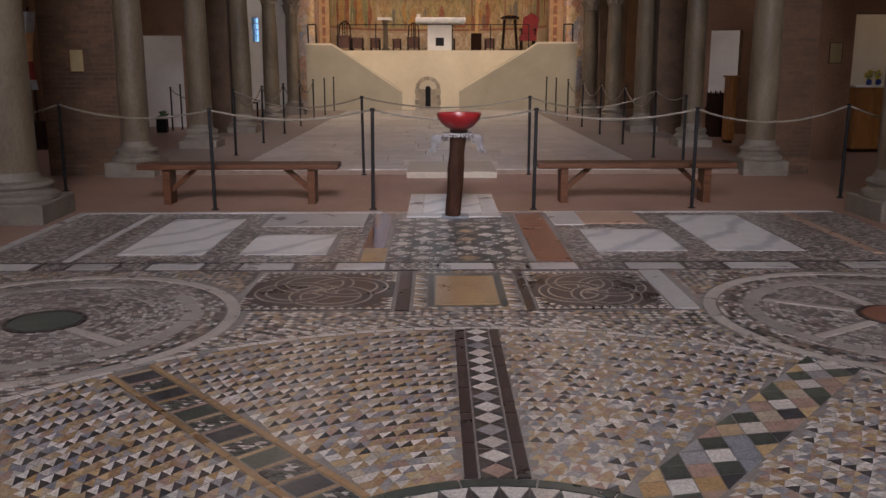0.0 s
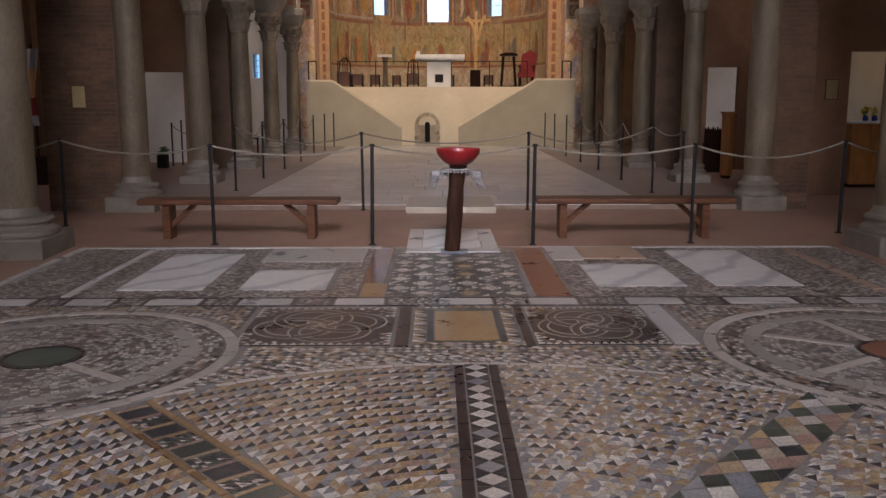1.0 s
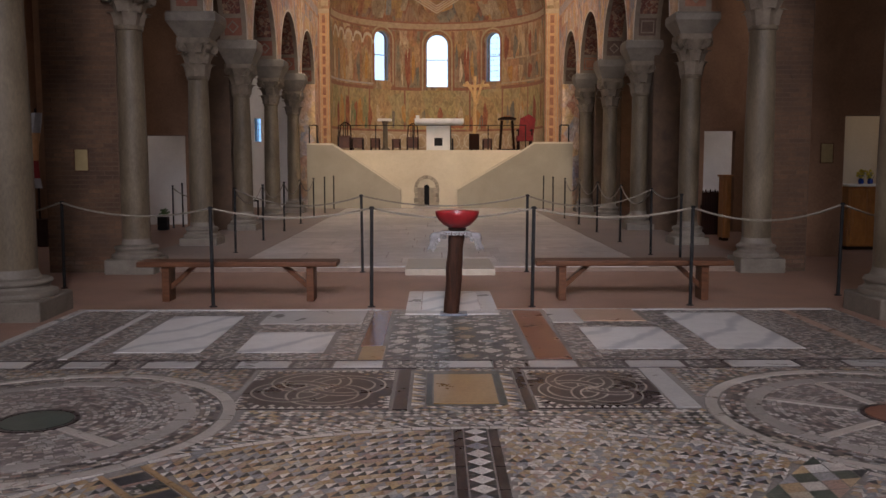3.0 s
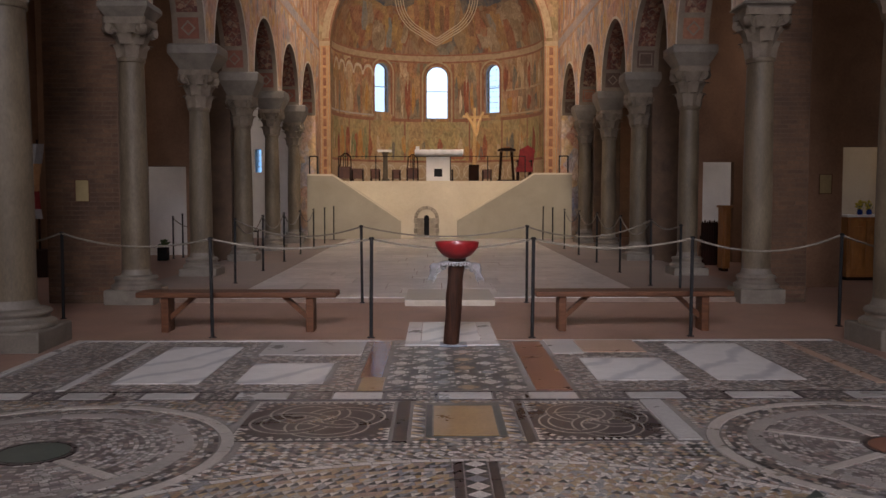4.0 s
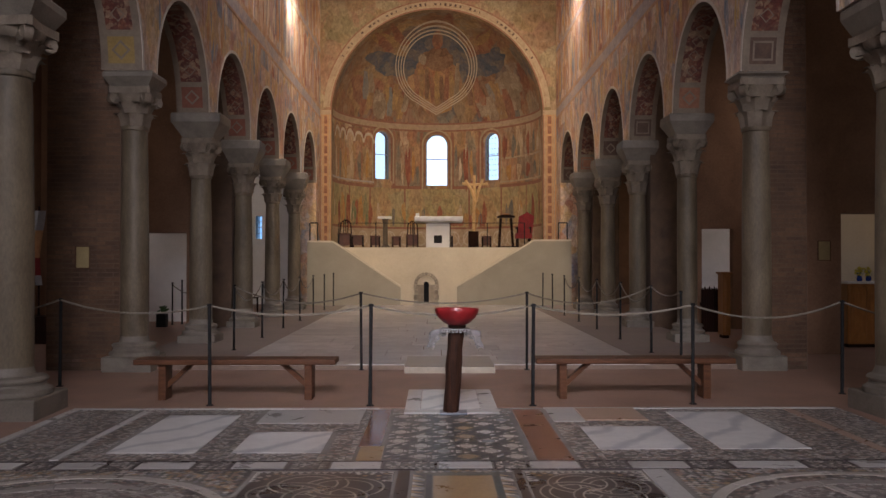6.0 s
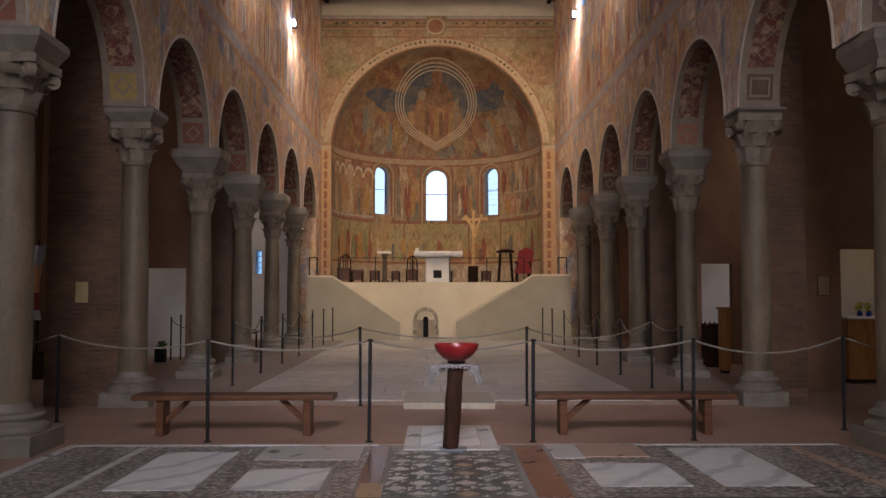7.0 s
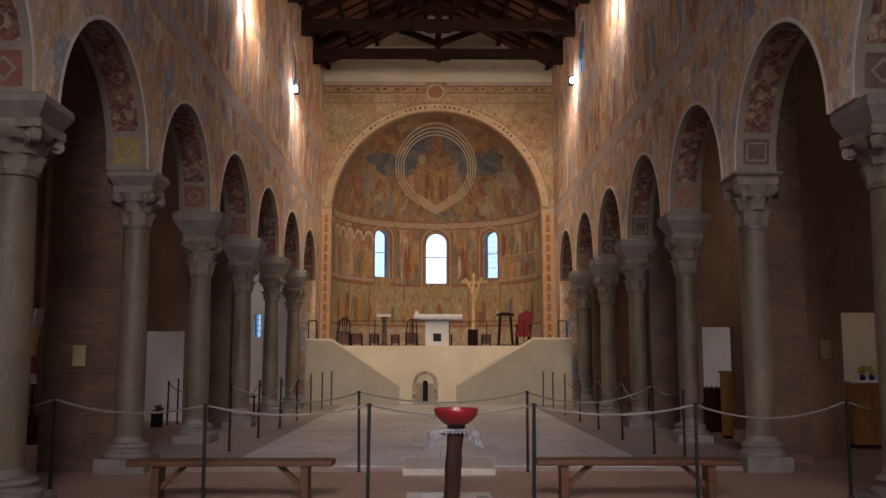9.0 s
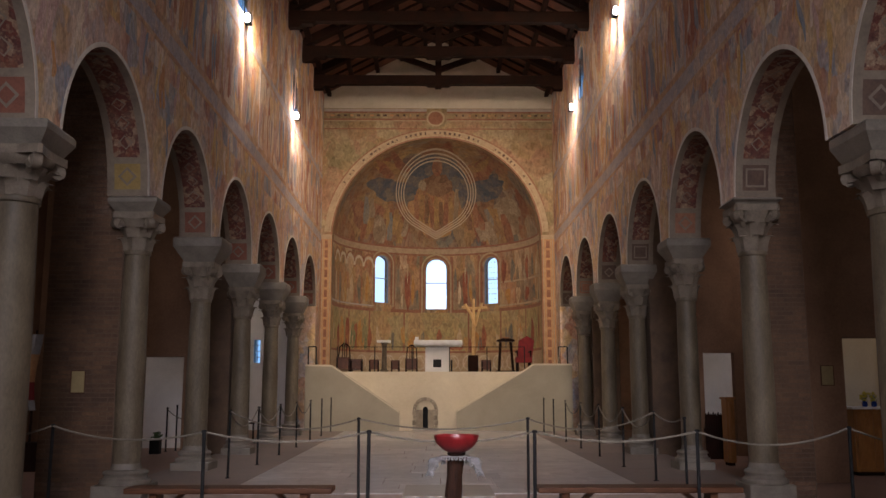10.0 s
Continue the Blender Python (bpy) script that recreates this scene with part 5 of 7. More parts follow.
for side, face in ((-1, XL), (1, XR)):
    w = WEST[side]
    for st in STARTS:
        c = arch_y(st)
        # pale edge of the arch
        bm = bmesh.new()
        n = 26
        for i in range(n):
            a, b = math.pi * i / n, math.pi * (i + 1) / n
            q = [arc(c, a), arc(c, b), arc(c, b, 0.055), arc(c, a, 0.055)]
            vs = [[bm.verts.new((face - side * o, *p)) for p in q] for o in (0.001, 0.007)]
            bm.faces.new(vs[1])
            for k in range(4):
                bm.faces.new((vs[0][k], vs[0][(k + 1) % 4], vs[1][(k + 1) % 4], vs[1][k]))
        part("arch_edge", bm, M_LIME, w)
        # lining of the soffit, dark patterned carpet, framed square over the impost
        def strip(nm, m, x0, x1, a0, a1, off, n=20):
            bm = bmesh.new()
            for i in range(n):
                a, b = a0 + (a1 - a0) * i / n, a0 + (a1 - a0) * (i + 1) / n
                p, q = arc(c, a, -off), arc(c, b, -off)
                xs = (face + side * x0, face + side * x1)
                bm.faces.new([bm.verts.new(v) for v in ((xs[0], *p), (xs[1], *p), (xs[1], *q), (xs[0], *q))])
            bmesh.ops.remove_doubles(bm, verts=bm.verts[:], dist=0.0004)
            part(nm, bm, m, w, "", True)

        def lozenge(nm, m, xc, hx, ac, ha, off):
            bm = bmesh.new()
            pts = [(xc - hx, ac), (xc, ac - ha), (xc + hx, ac), (xc, ac + ha)]
            bm.faces.new([bm.verts.new((face + side * x, *arc(c, a, -off))) for x, a in pts])
            part(nm, bm, m, w)

        pi = math.pi
        k = int(round((st - Y0) / BAY))
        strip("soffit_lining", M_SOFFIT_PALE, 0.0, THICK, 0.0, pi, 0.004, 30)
        sq = (M_BAND_DARK, M_BAND_RED, M_BAND_DARK)[k % 3] if side > 0 else (M_SQUARE_OCHRE if k == 0 else M_SQUARE_RED)
        strip("soffit_square", sq, 0.10, THICK - 0.10, pi - 0.30, pi - 0.06, 0.010, 4)
        if side < 0 or k % 2:
            lozenge("soffit_lozenge", M_SOFFIT_PALE, THICK / 2, 0.13, pi - 0.18, 0.09, 0.018)
            lozenge("soffit_lozenge", sq, THICK / 2, 0.09, pi - 0.18, 0.062, 0.024)
        else:
            strip("soffit_square", M_SOFFIT_PALE, 0.14, THICK - 0.14, pi - 0.27, pi - 0.09, 0.015, 3)
            strip("soffit_square", sq, 0.165, THICK - 0.165, pi - 0.25, pi - 0.11, 0.019, 3)
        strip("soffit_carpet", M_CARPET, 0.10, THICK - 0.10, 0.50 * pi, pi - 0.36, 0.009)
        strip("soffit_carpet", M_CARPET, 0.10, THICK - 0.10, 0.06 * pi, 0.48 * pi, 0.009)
        for i in range(6):
            a = pi - 0.50 - 0.19 * i
            lozenge("soffit_lozenge", M_SOFFIT_PALE, THICK / 2, 0.10, a, 0.07, 0.014)
            lozenge("soffit_lozenge", M_CARPET, THICK / 2, 0.08, a, 0.055, 0.019)
    u = UPPER[side]
    for z0, z1, m in ((6.38, 6.45, M_STRING_EDGE), (6.45, 6.72, M_STRING), (6.72, 6.84, M_STRING_EDGE), (8.62, 8.68, M_STRING_EDGE), (8.68, 8.84, M_STRING)):
        bm = bmesh.new()
        flat(bm, face, -3.9, YEND - 0.01, z0, z1, side, 0.003)
        part("painted_band", bm, m, u)
    for i in range(15):
        y = 3.6 + 1.735 * i
        bm = bmesh.new()
        flat(bm, face, y - 0.035, y + 0.035, 6.77, 8.59, side)
        flat(bm, face, y - 0.06, y - 0.045, 6.77, 8.59, side)
        part("painted_divider", bm, M_STRING_EDGE if i % 3 else M_STRING, u)

# painted scenes of the nave walls, reduced to plain upright patches
SCENE = [fresco("nave_stroke_%s" % nm, [c1, c2, c3], 3.5, (1, 1, 0.35), (0.55, 0.40, 0.29), 0.45) for nm, c1, c2, c3 in (
    ("slate", (0.19, 0.23, 0.29), (0.26, 0.29, 0.34), (0.36, 0.34, 0.34)), ("ochre", (0.60, 0.40, 0.15), (0.52, 0.31, 0.12), (0.66, 0.48, 0.26)),
    ("red", (0.34, 0.12, 0.08), (0.42, 0.19, 0.12), (0.50, 0.28, 0.18)), ("pale", (0.74, 0.63, 0.50), (0.64, 0.51, 0.40), (0.56, 0.42, 0.31)),
    ("orange", (0.58, 0.30, 0.13), (0.50, 0.24, 0.11), (0.62, 0.40, 0.22)), ("rose", (0.52, 0.34, 0.29), (0.44, 0.29, 0.27), (0.58, 0.42, 0.36)))]
prng = random.Random(21)


def wall_patch(face, side, y, z, w, h, lean, m, off, parent):
    """A worn leaning stroke on a long wall."""
    bm = bmesh.new()
    prev = None
    ph = prng.uniform(0, 6)
    for i in range(9):
        t = i / 8
        ww = w * (0.62 + 0.5 * math.sin(math.pi * min(1.0, 0.12 + 0.86 * (1 - t)))) * (1 + 0.28 * math.sin(7 * t + ph)) * (0.7 if i in (0, 8) else 1)
        c = y + lean * (t - 0.5) + 0.05 * math.sin(4 * t + ph)
        row = [bm.verts.new((face - side * off, c + q * ww, z + h * (t - 0.5))) for q in (-0.5, 0.5)]
        if prev:
            bm.faces.new((prev[0], prev[1], row[1], row[0]))
        prev = row
    part("painted_patch", bm, m, parent)


for side, face in ((-1, XL), (1, XR)):
    for i in range(15):
        y0 = 3.6 + 1.735 * i + 0.12
        for q in range(9):
            k = prng.choice((0, 1, 2, 3, 4, 5) if side > 0 else (0, 2, 3, 3, 5, 5, 4))
            h = prng.uniform(0.55, 1.35)
            wall_patch(face, side, y0 + 1.5 * (q + prng.uniform(0.1, 0.9)) / 9, 6.9 + h / 2 + prng.uniform(0, 0.25), prng.uniform(0.08, 0.24), h, prng.uniform(-0.12, 0.12), SCENE[k], 0.0035 + 0.0006 * q, UPPER[side])
        for q in range(3):
            h = prng.uniform(0.5, 1.2)
            wall_patch(face, side, y0 + 1.5 * prng.random(), 9.1 + h / 2 + prng.uniform(0, 0.8), prng.uniform(0.12, 0.3), h, prng.uniform(-0.1, 0.1), SCENE[prng.randrange(6)], 0.0035 + 0.0006 * q, UPPER[side])
    for st in STARTS:
        for q in range(9):
            y = st + prng.uniform(-0.9, 0.9)
            d = abs(y - st)
            low = 4.5 + max(0.0, d - 0.22) * 1.75
            h = min(prng.uniform(0.35, 0.9), 6.33 - low)
            if h < 0.2:
                continue
            k = prng.choice((0, 1, 3, 4, 5, 1) if side > 0 else (0, 5, 3, 5, 4, 1))
            wall_patch(face, side, y, prng.uniform(low + h / 2, 6.34 - h / 2), prng.uniform(0.07, 0.16), h, prng.uniform(-0.1, 0.1), SCENE[k], 0.0035 + 0.0006 * q, WEST[side])

# end wall: borders of the great arch
east = structures["wall_east"]


def arch_band(r0, r1, material, y, t=0.006, a0=0.0, a1=180.0, n=48):
    bm = bmesh.new()
    for i in range(n):
        a, b = radians(a0 + (a1 - a0) * i / n), radians(a0 + (a1 - a0) * (i + 1) / n)
        q = [(AX - r * math.cos(k), AZ + r * math.sin(k)) for r, k in ((r0, a), (r0, b), (r1, b), (r1, a))]
        vs = [[bm.verts.new((p[0], y - o, p[1])) for p in q] for o in (0.0, t)]
        bm.faces.new(vs[1])
        for k in range(4):
            bm.faces.new((vs[0][k], vs[0][(k + 1) % 4], vs[1][(k + 1) % 4], vs[1][k]))
    part("arch_band", bm, material, east)


arch_band(AR, AR + 0.05, M_BAND_RED, YEND)
arch_band(AR + 0.05, AR + 0.29, M_BAND_CREAM, YEND, 0.008, 4, 176)
arch_band(AR + 0.29, AR + 0.33, M_BAND_RED, YEND, 0.006, 18, 162)
arch_band(AR + 0.12, AR + 0.125, M_BAND_RED, YEND, 0.012, 4, 176)
rng = random.Random(7)
for i in range(46):
    a = radians(32 + 2.6 * i)
    if rng.random() < 0.25:
        continue
    bm = bmesh.new()
    w, h = rng.uniform(0.02, 0.05), rng.uniform(0.05, 0.10)
    r = AR + 0.18
    ca, sa = -math.cos(a), math.sin(a)
    prism(bm, [(AX + ca * (r + q) - sa * p * (-1), AZ + sa * (r + q) + ca * p * (-1)) for p, q in ((-w, -h / 2), (w, -h / 2), (w, h / 2), (-w, h / 2))], "y", YEND - 0.014, YEND - 0.007)
    part("inscription_bar", bm, M_BAND_DARK, east)


def wall_rect(x0, x1, z0, z1, m, t=0.006, name="painted_band"):
    bm = bmesh.new()
    box(bm, x0, x1, YEND - t, YEND - 0.0005, z0, z1)
    part(name, bm, m, east)


for x0, x1 in ((XL + 0.005, AX - AR - 0.005), (AX + AR + 0.005, XR - 0.005)):
    wall_rect(x0, x1, 1.93, AZ, M_BAND_ORANGE, 0.006, "pilaster_ground")
    w = x1 - x0
    for f0, f1, m in ((0.0, 0.08, M_BAND_RED), (0.10, 0.19, M_BAND_CREAM), (0.27, 0.31, M_BAND_CREAM), (0.69, 0.73, M_BAND_CREAM), (0.81, 0.90, M_BAND_CREAM)):
        wall_rect(x0 + w * f0, x0 + w * f1, 1.94, AZ - 0.02, m, 0.010, "pilaster_line")
    for i in range(13):
        z = 2.1 + i * 0.345
        wall_rect(x0 + w * 0.36, x0 + w * 0.64, z, z + 0.26, M_BAND_RED, 0.010, "pilaster_panel")
    wall_rect(x0, x1, AZ, AZ + 0.16, M_BAND_CREAM, 0.012, "pilaster_cap")
for z0, z1, m in ((10.52, 10.56, M_BAND_RED), (10.82, 10.86, M_BAND_CREAM), (10.86, 10.92, M_BAND_RED), (11.12, 11.18, M_BAND_RED), (11.18, 11.28, M_BAND_GREY)):
    for x0, x1 in ((XL + 0.02, AX - 0.36), (AX + 0.36, XR - 0.02)):
        wall_rect(x0, x1, z0, z1, m)
for i in range(34):
    x = XL + 0.25 + i * 0.235
    if abs(x - AX) > 0.5:
        wall_rect(x, x + rng.uniform(0.05, 0.14), 11.0, 11.07, M_BAND_DARK if i % 3 else M_BAND_ORANGE, 0.008, "inscription_bar")
wall_rect(XL + 0.005, XR - 0.005, 11.30, 13.9, M_PLASTER, 0.010, "plaster_field")
bm = bmesh.new()
prism(bm, [(AX - 0.04 + 0.33 * math.cos(2 * math.pi * k / 32), 10.93 + 0.30 * math.sin(2 * math.pi * k / 32)) for k in range(32)], "y", YEND - 0.010, YEND - 0.001)
part("painted_roundel", bm, M_BAND_CREAM, east)
bm = bmesh.new()
prism(bm, [(AX - 0.04 + 0.26 * math.cos(2 * math.pi * k / 32), 10.93 + 0.24 * math.sin(2 * math.pi * k / 32)) for k in range(32)], "y", YEND - 0.016, YEND - 0.008)
part("painted_roundel", bm, M_BAND_RED, east)

# apse bands
apse = structures["wall_apse"]
low = structures["wall_apse_lower"]
dome = structures["ceiling_apse"]


def apse_band(z0, z1, d0, d1, m, parent=None, t=0.012, name="painted_band"):
    bm = bmesh.new()
    n = max(2, int(abs(d1 - d0) / 3))
    r = AR - t
    for i in range(n):
        a, b = d0 + (d1 - d0) * i / n, d0 + (d1 - d0) * (i + 1) / n
        bm.faces.new([bm.verts.new(v) for v in (on_apse(a, z0, r), on_apse(b, z0, r), on_apse(b, z1, r), on_apse(a, z1, r))])
        bm.faces.new([bm.verts.new(v) for v in (on_apse(a, z1, r), on_apse(b, z1, r), on_apse(b, z1, AR), on_apse(a, z1, AR))])
        bm.faces.new([bm.verts.new(v) for v in (on_apse(a, z0, r), on_apse(b, z0, r), on_apse(b, z0, AR), on_apse(a, z0, AR))])
    bmesh.ops.remove_doubles(bm, verts=bm.verts[:], dist=0.0004)
    return part(name, bm, m, parent or apse)


apse_band(6.53, 6.60, -90, 90, M_BAND_RED)
apse_band(6.60, 6.80, -90, 90, M_BAND_CREAM, t=0.03)
apse_band(6.80, 6.86, -90, 90, M_BAND_RED, t=0.05)
for d0, d1 in ((-90, -41), (-29, -8), (8, 29), (41, 90)):
    apse_band(4.28, 4.40, d0, d1, M_BAND_RED)
apse_band(4.46, 4.53, 41, 90, M_BAND_CREAM)
apse_band(5.35, 5.42, 41, 90, M_BAND_CREAM)
apse_band(4.46, 4.52, -90, -41, M_BAND_GREY)
apse_band(2.72, 2.80, -90, 90, M_BAND_RED, low)
apse_band(1.95, 2.72, -90, 90, M_BAND_CREAM, low, 0.006, "painted_dado")
for d in (-62, -44, -20, 20, 42, 64):
    apse_band(2.8, 4.28, d - 0.5, d + 0.5, M_BAND_RED, low, 0.010, "painted_divider")
for d in (-27, -9.5, 9.5, 27):
    apse_band(4.40, 6.5, d - 0.9, d + 0.9, M_BAND_RED, None, 0.010, "painted_divider")
# painted figures reduced to plain upright patches
PATCH = [fresco("apse_stroke_%s" % nm, [c1, c2, c3], 3.0, (1, 1, 0.4), (0.34, 0.25, 0.15), 0.3) for nm, c1, c2, c3 in (
    ("ochre", (0.44, 0.23, 0.07), (0.34, 0.17, 0.06), (0.40, 0.27, 0.12)), ("red", (0.24, 0.075, 0.045), (0.32, 0.13, 0.07), (0.18, 0.07, 0.05)),
    ("green", (0.14, 0.17, 0.09), (0.22, 0.21, 0.11), (0.30, 0.25, 0.13)), ("pale", (0.54, 0.43, 0.30), (0.44, 0.33, 0.21), (0.32, 0.21, 0.12)),
    ("slate", (0.13, 0.125, 0.11), (0.18, 0.155, 0.125), (0.25, 0.19, 0.13)))]


def patch(d, z0, z1, w, m, parent, name="painted_patch"):
    bm = bmesh.new()
    n = 22
    r = AR - 0.014
    ph = rng.uniform(0, 6)
    ctr = bm.verts.new(on_apse(d, (z0 + z1) / 2, r))
    rim = []
    for i in range(n):
        a = 2 * math.pi * i / n
        k = (1 + rng.uniform(-0.10, 0.10)) * (1 - 0.28 * math.sin(a)) * (1 + 0.16 * math.sin(3 * a + ph))
        rim.append(bm.verts.new(on_apse(d + w * k * math.cos(a), (z0 + z1) / 2 + (z1 - z0) / 2 * k * math.sin(a), r)))
    for i in range(n):
        bm.faces.new((ctr, rim[i], rim[(i + 1) % n]))
    part(name, bm, m, parent)


for d, z0, z1, w, k in ((-70, 2.95, 4.15, 2.6, 0), (-64.5, 3.0, 3.9, 1.3, 1), (-58, 2.9, 3.95, 2.2, 2), (-52, 2.95, 4.0, 2.2, 0), (-36, 2.9, 3.4, 3.5, 3),
                        (-15, 2.9, 3.6, 2.5, 0), (12, 2.85, 3.3, 4, 1), (24, 2.85, 3.7, 2.5, 0), (30, 2.9, 3.9, 1.6, 1), (50, 3.0, 3.9, 2.0, 4), (58, 2.95, 3.7, 2.0, 3), (72, 2.9, 4.1, 2.0, 1)):
    patch(d, z0, z1, w, PATCH[k], low)
for i in range(9):
    patch(-75 + 3.9 * i, 2.9 + 0.05 * (i % 3), 3.8 + 0.12 * (i % 4), 1.5 + 0.3 * (i % 2), PATCH[(1, 0, 2, 1, 3, 1, 0, 2, 1)[i]], low)
for i in range(5):
    patch(15 + 3.3 * i, 2.88, 3.35 + 0.1 * (i % 2), 1.4, PATCH[(1, 0, 1, 3, 1)[i]], low)
for i in range(6):
    patch(-80 + 6.8 * i, 4.7, 5.75, 1.5, PATCH[(3, 4, 0)[i % 3]], apse)
for i in range(6):
    patch(45 + 7 * i, 5.5, 6.35, 1.8, PATCH[(1, 4, 3)[i % 3]], apse)
for i in range(4):
    patch(48 + 9 * i, 4.65, 5.2, 2.2, PATCH[(0, 3, 1, 4)[i]], apse)
for d in (-18, 18):
    for e, z0, z1, w, k in ((0, 4.6, 6.15, 1.7, 1), (-3.6, 4.7, 5.6, 0.9, 3), (3.4, 4.8, 5.9, 1.0, 0), (0.2, 5.4, 6.2, 0.7, 3), (6.0, 4.6, 5.3, 0.9, 4), (-6.2, 5.2, 6.1, 0.8, 4)):
        patch(d + e, z0, z1, w, PATCH[k], apse)
for i in range(16):
    d = -84 + 11 * i + rng.uniform(-3, 3)
    z = rng.uniform(2.9, 3.25)
    patch(d, z, z + rng.uniform(0.4, 0.95), rng.uniform(0.7, 1.5), PATCH[rng.randrange(5)], low)


def apse_line(pts, w, m, parent, t=0.016, name="painted_line"):
    bm = bmesh.new()
    r = AR - t
    for (da, za), (db, zb) in zip(pts, pts[1:]):
        ax, bx = radians(da) * AR, radians(db) * AR
        d = Vector((bx - ax, zb - za))
        if d.length < 1e-6:
            continue
        n = Vector((-d.y, d.x)).normalized() * w
        q = [(ax + n.x, za + n.y), (bx + n.x, zb + n.y), (bx - n.x, zb - n.y), (ax - n.x, za - n.y)]
        bm.faces.new([bm.verts.new(on_apse(math.degrees(x / AR), z, r)) for x, z in q])
    part(name, bm, m, parent)


M_RING = surface("pale_painted_line", (0.42, 0.34, 0.25), (0.60, 0.50, 0.38), 6, 0.4, 0.85, 0.1, 30)
# painted arcading under the band, window frames, ring pattern of the dado
for i in range(5):
    d = -82 + 8.2 * i
    apse_line([(d + 4.1 - 4.1 * math.cos(math.pi * k / 10), 5.95 + 0.35 * math.sin(math.pi * k / 10)) for k in range(11)], 0.055, M_RING, apse)
    apse_line([(d + 4.1 - 4.1 * math.cos(math.pi * k / 10), 6.10 + 0.33 * math.sin(math.pi * k / 10)) for k in range(11)], 0.03, M_BAND_RED, apse, 0.018)
for d, z0, z1, hw in APSE_WINS:
    a = math.degrees(hw / AR)
    for e, m in ((0.06, M_BAND_RED), (0.14, M_BAND_CREAM)):
        k = 1 + e / hw
        apse_line([(d - a * k, z0 - e)] + [(d - a * k * math.cos(math.pi * i / 14), z1 - hw + hw * k * math.sin(math.pi * i / 14)) for i in range(15)] + [(d + a * k, z0 - e)], 0.03, m, apse, 0.014)
for i in range(15):
    d = -70 + 10 * i
    apse_line([(d + 3.6 * math.cos(2 * math.pi * k / 20), 2.36 + 0.26 * math.sin(2 * math.pi * k / 20)) for k in range(21)], 0.022, M_RING, low)
    apse_line([(d - 5, 2.05), (d, 2.62), (d + 5, 2.05)], 0.014, M_RING, low)


def on_dome(x, z, off=0.02):
    q = (AR - off) ** 2 - x * x - (z - AZ) ** 2
    return (AX + x, ACY + math.sqrt(max(q, 0.0)), z)


def dome_line(pts, w, m, off=0.02, name="painted_line"):
    bm = bmesh.new()
    for (xa, za), (xb, zb) in zip(pts, pts[1:]):
        d = Vector((xb - xa, zb - za))
        if d.length < 1e-6:
            continue
        n = Vector((-d.y, d.x)).normalized() * w
        bm.faces.new([bm.verts.new(on_dome(x, z, off)) for x, z in ((xa + n.x, za + n.y), (xb + n.x, zb + n.y), (xb - n.x, zb - n.y), (xa - n.x, za - n.y))])
    part(name, bm, m, dome)


def dome_patch(cx, cz, hx, hz, m, off=0.012, jag=0.15, name="painted_patch", n=26):
    bm = bmesh.new()
    rings = []
    for j in range(1, 7):
        rg = []
        for i in range(n):
            a = 2 * math.pi * i / n
            k = j / 6 * (1 + (jag * noise.noise(Vector((cx + 2 * math.cos(a), cz + 2 * math.sin(a), hx))) if j == 6 else 0))
            rg.append(bm.verts.new(on_dome(cx + hx * k * math.cos(a), cz + hz * k * math.sin(a), off)))
        rings.append(rg)
    ctr = bm.verts.new(on_dome(cx, cz, off))
    for i in range(n):
        bm.faces.new((ctr, rings[0][i], rings[0][(i + 1) % n]))
    for a, b in zip(rings, rings[1:]):
        for i in range(n):
            bm.faces.new((a[i], a[(i + 1) % n], b[(i + 1) % n], b[i]))
    part(name, bm, m, dome, "", True)


M_DOMEBLUE = fresco("dome_blue", [(0.07, 0.085, 0.11), (0.10, 0.105, 0.12), (0.16, 0.135, 0.11)], 1.8, (1, 1, 0.8), (0.26, 0.19, 0.13), 0.55)
M_DOMEROBE = fresco("dome_robe", [(0.30, 0.13, 0.07), (0.36, 0.22, 0.09), (0.24, 0.13, 0.08), (0.40, 0.24, 0.12)], 1.6, (1, 1, 0.5), (0.36, 0.28, 0.2), 0.3)
M_STROKES = [fresco("dome_stroke_%s" % nm, [c1, c2, c3], 2.0, (1, 1, 0.4), (0.24, 0.17, 0.11), 0.5) for nm, c1, c2, c3 in (
    ("pale", (0.34, 0.27, 0.19), (0.26, 0.2, 0.14), (0.2, 0.14, 0.09)), ("red", (0.24, 0.10, 0.06), (0.3, 0.16, 0.09), (0.18, 0.09, 0.06)),
    ("ochre", (0.36, 0.23, 0.09), (0.28, 0.17, 0.08), (0.22, 0.13, 0.07)), ("brown", (0.15, 0.085, 0.05), (0.2, 0.11, 0.07), (0.24, 0.15, 0.09)),
    ("slate", (0.16, 0.17, 0.18), (0.2, 0.19, 0.18), (0.24, 0.19, 0.14)))]


def stroke(x, z, w, h, lean, m, off):
    """A worn upright brush patch that leans."""
    bm = bmesh.new()
    n = 8
    prev = None
    for i in range(n + 1):
        t = i / n
        ww = w * (0.55 + 0.6 * math.sin(math.pi * min(1, t * 0.8 + 0.15))) * (1 + 0.25 * noise.noise(Vector((x * 3, z * 3, t * 4))))
        cxx = x + lean * (t - 0.5) + 0.05 * noise.noise(Vector((x, t * 3, z)))
        zz = z + h * (t - 0.5)
        row = [bm.verts.new(on_dome(cxx + q * ww, zz, off)) for q in (-0.5, 0, 0.5)]
        if prev:
            for q in range(2):
                bm.faces.new((prev[q], prev[q + 1], row[q + 1], row[q]))
        prev = row
    part("painted_patch", bm, m, dome, "", True)


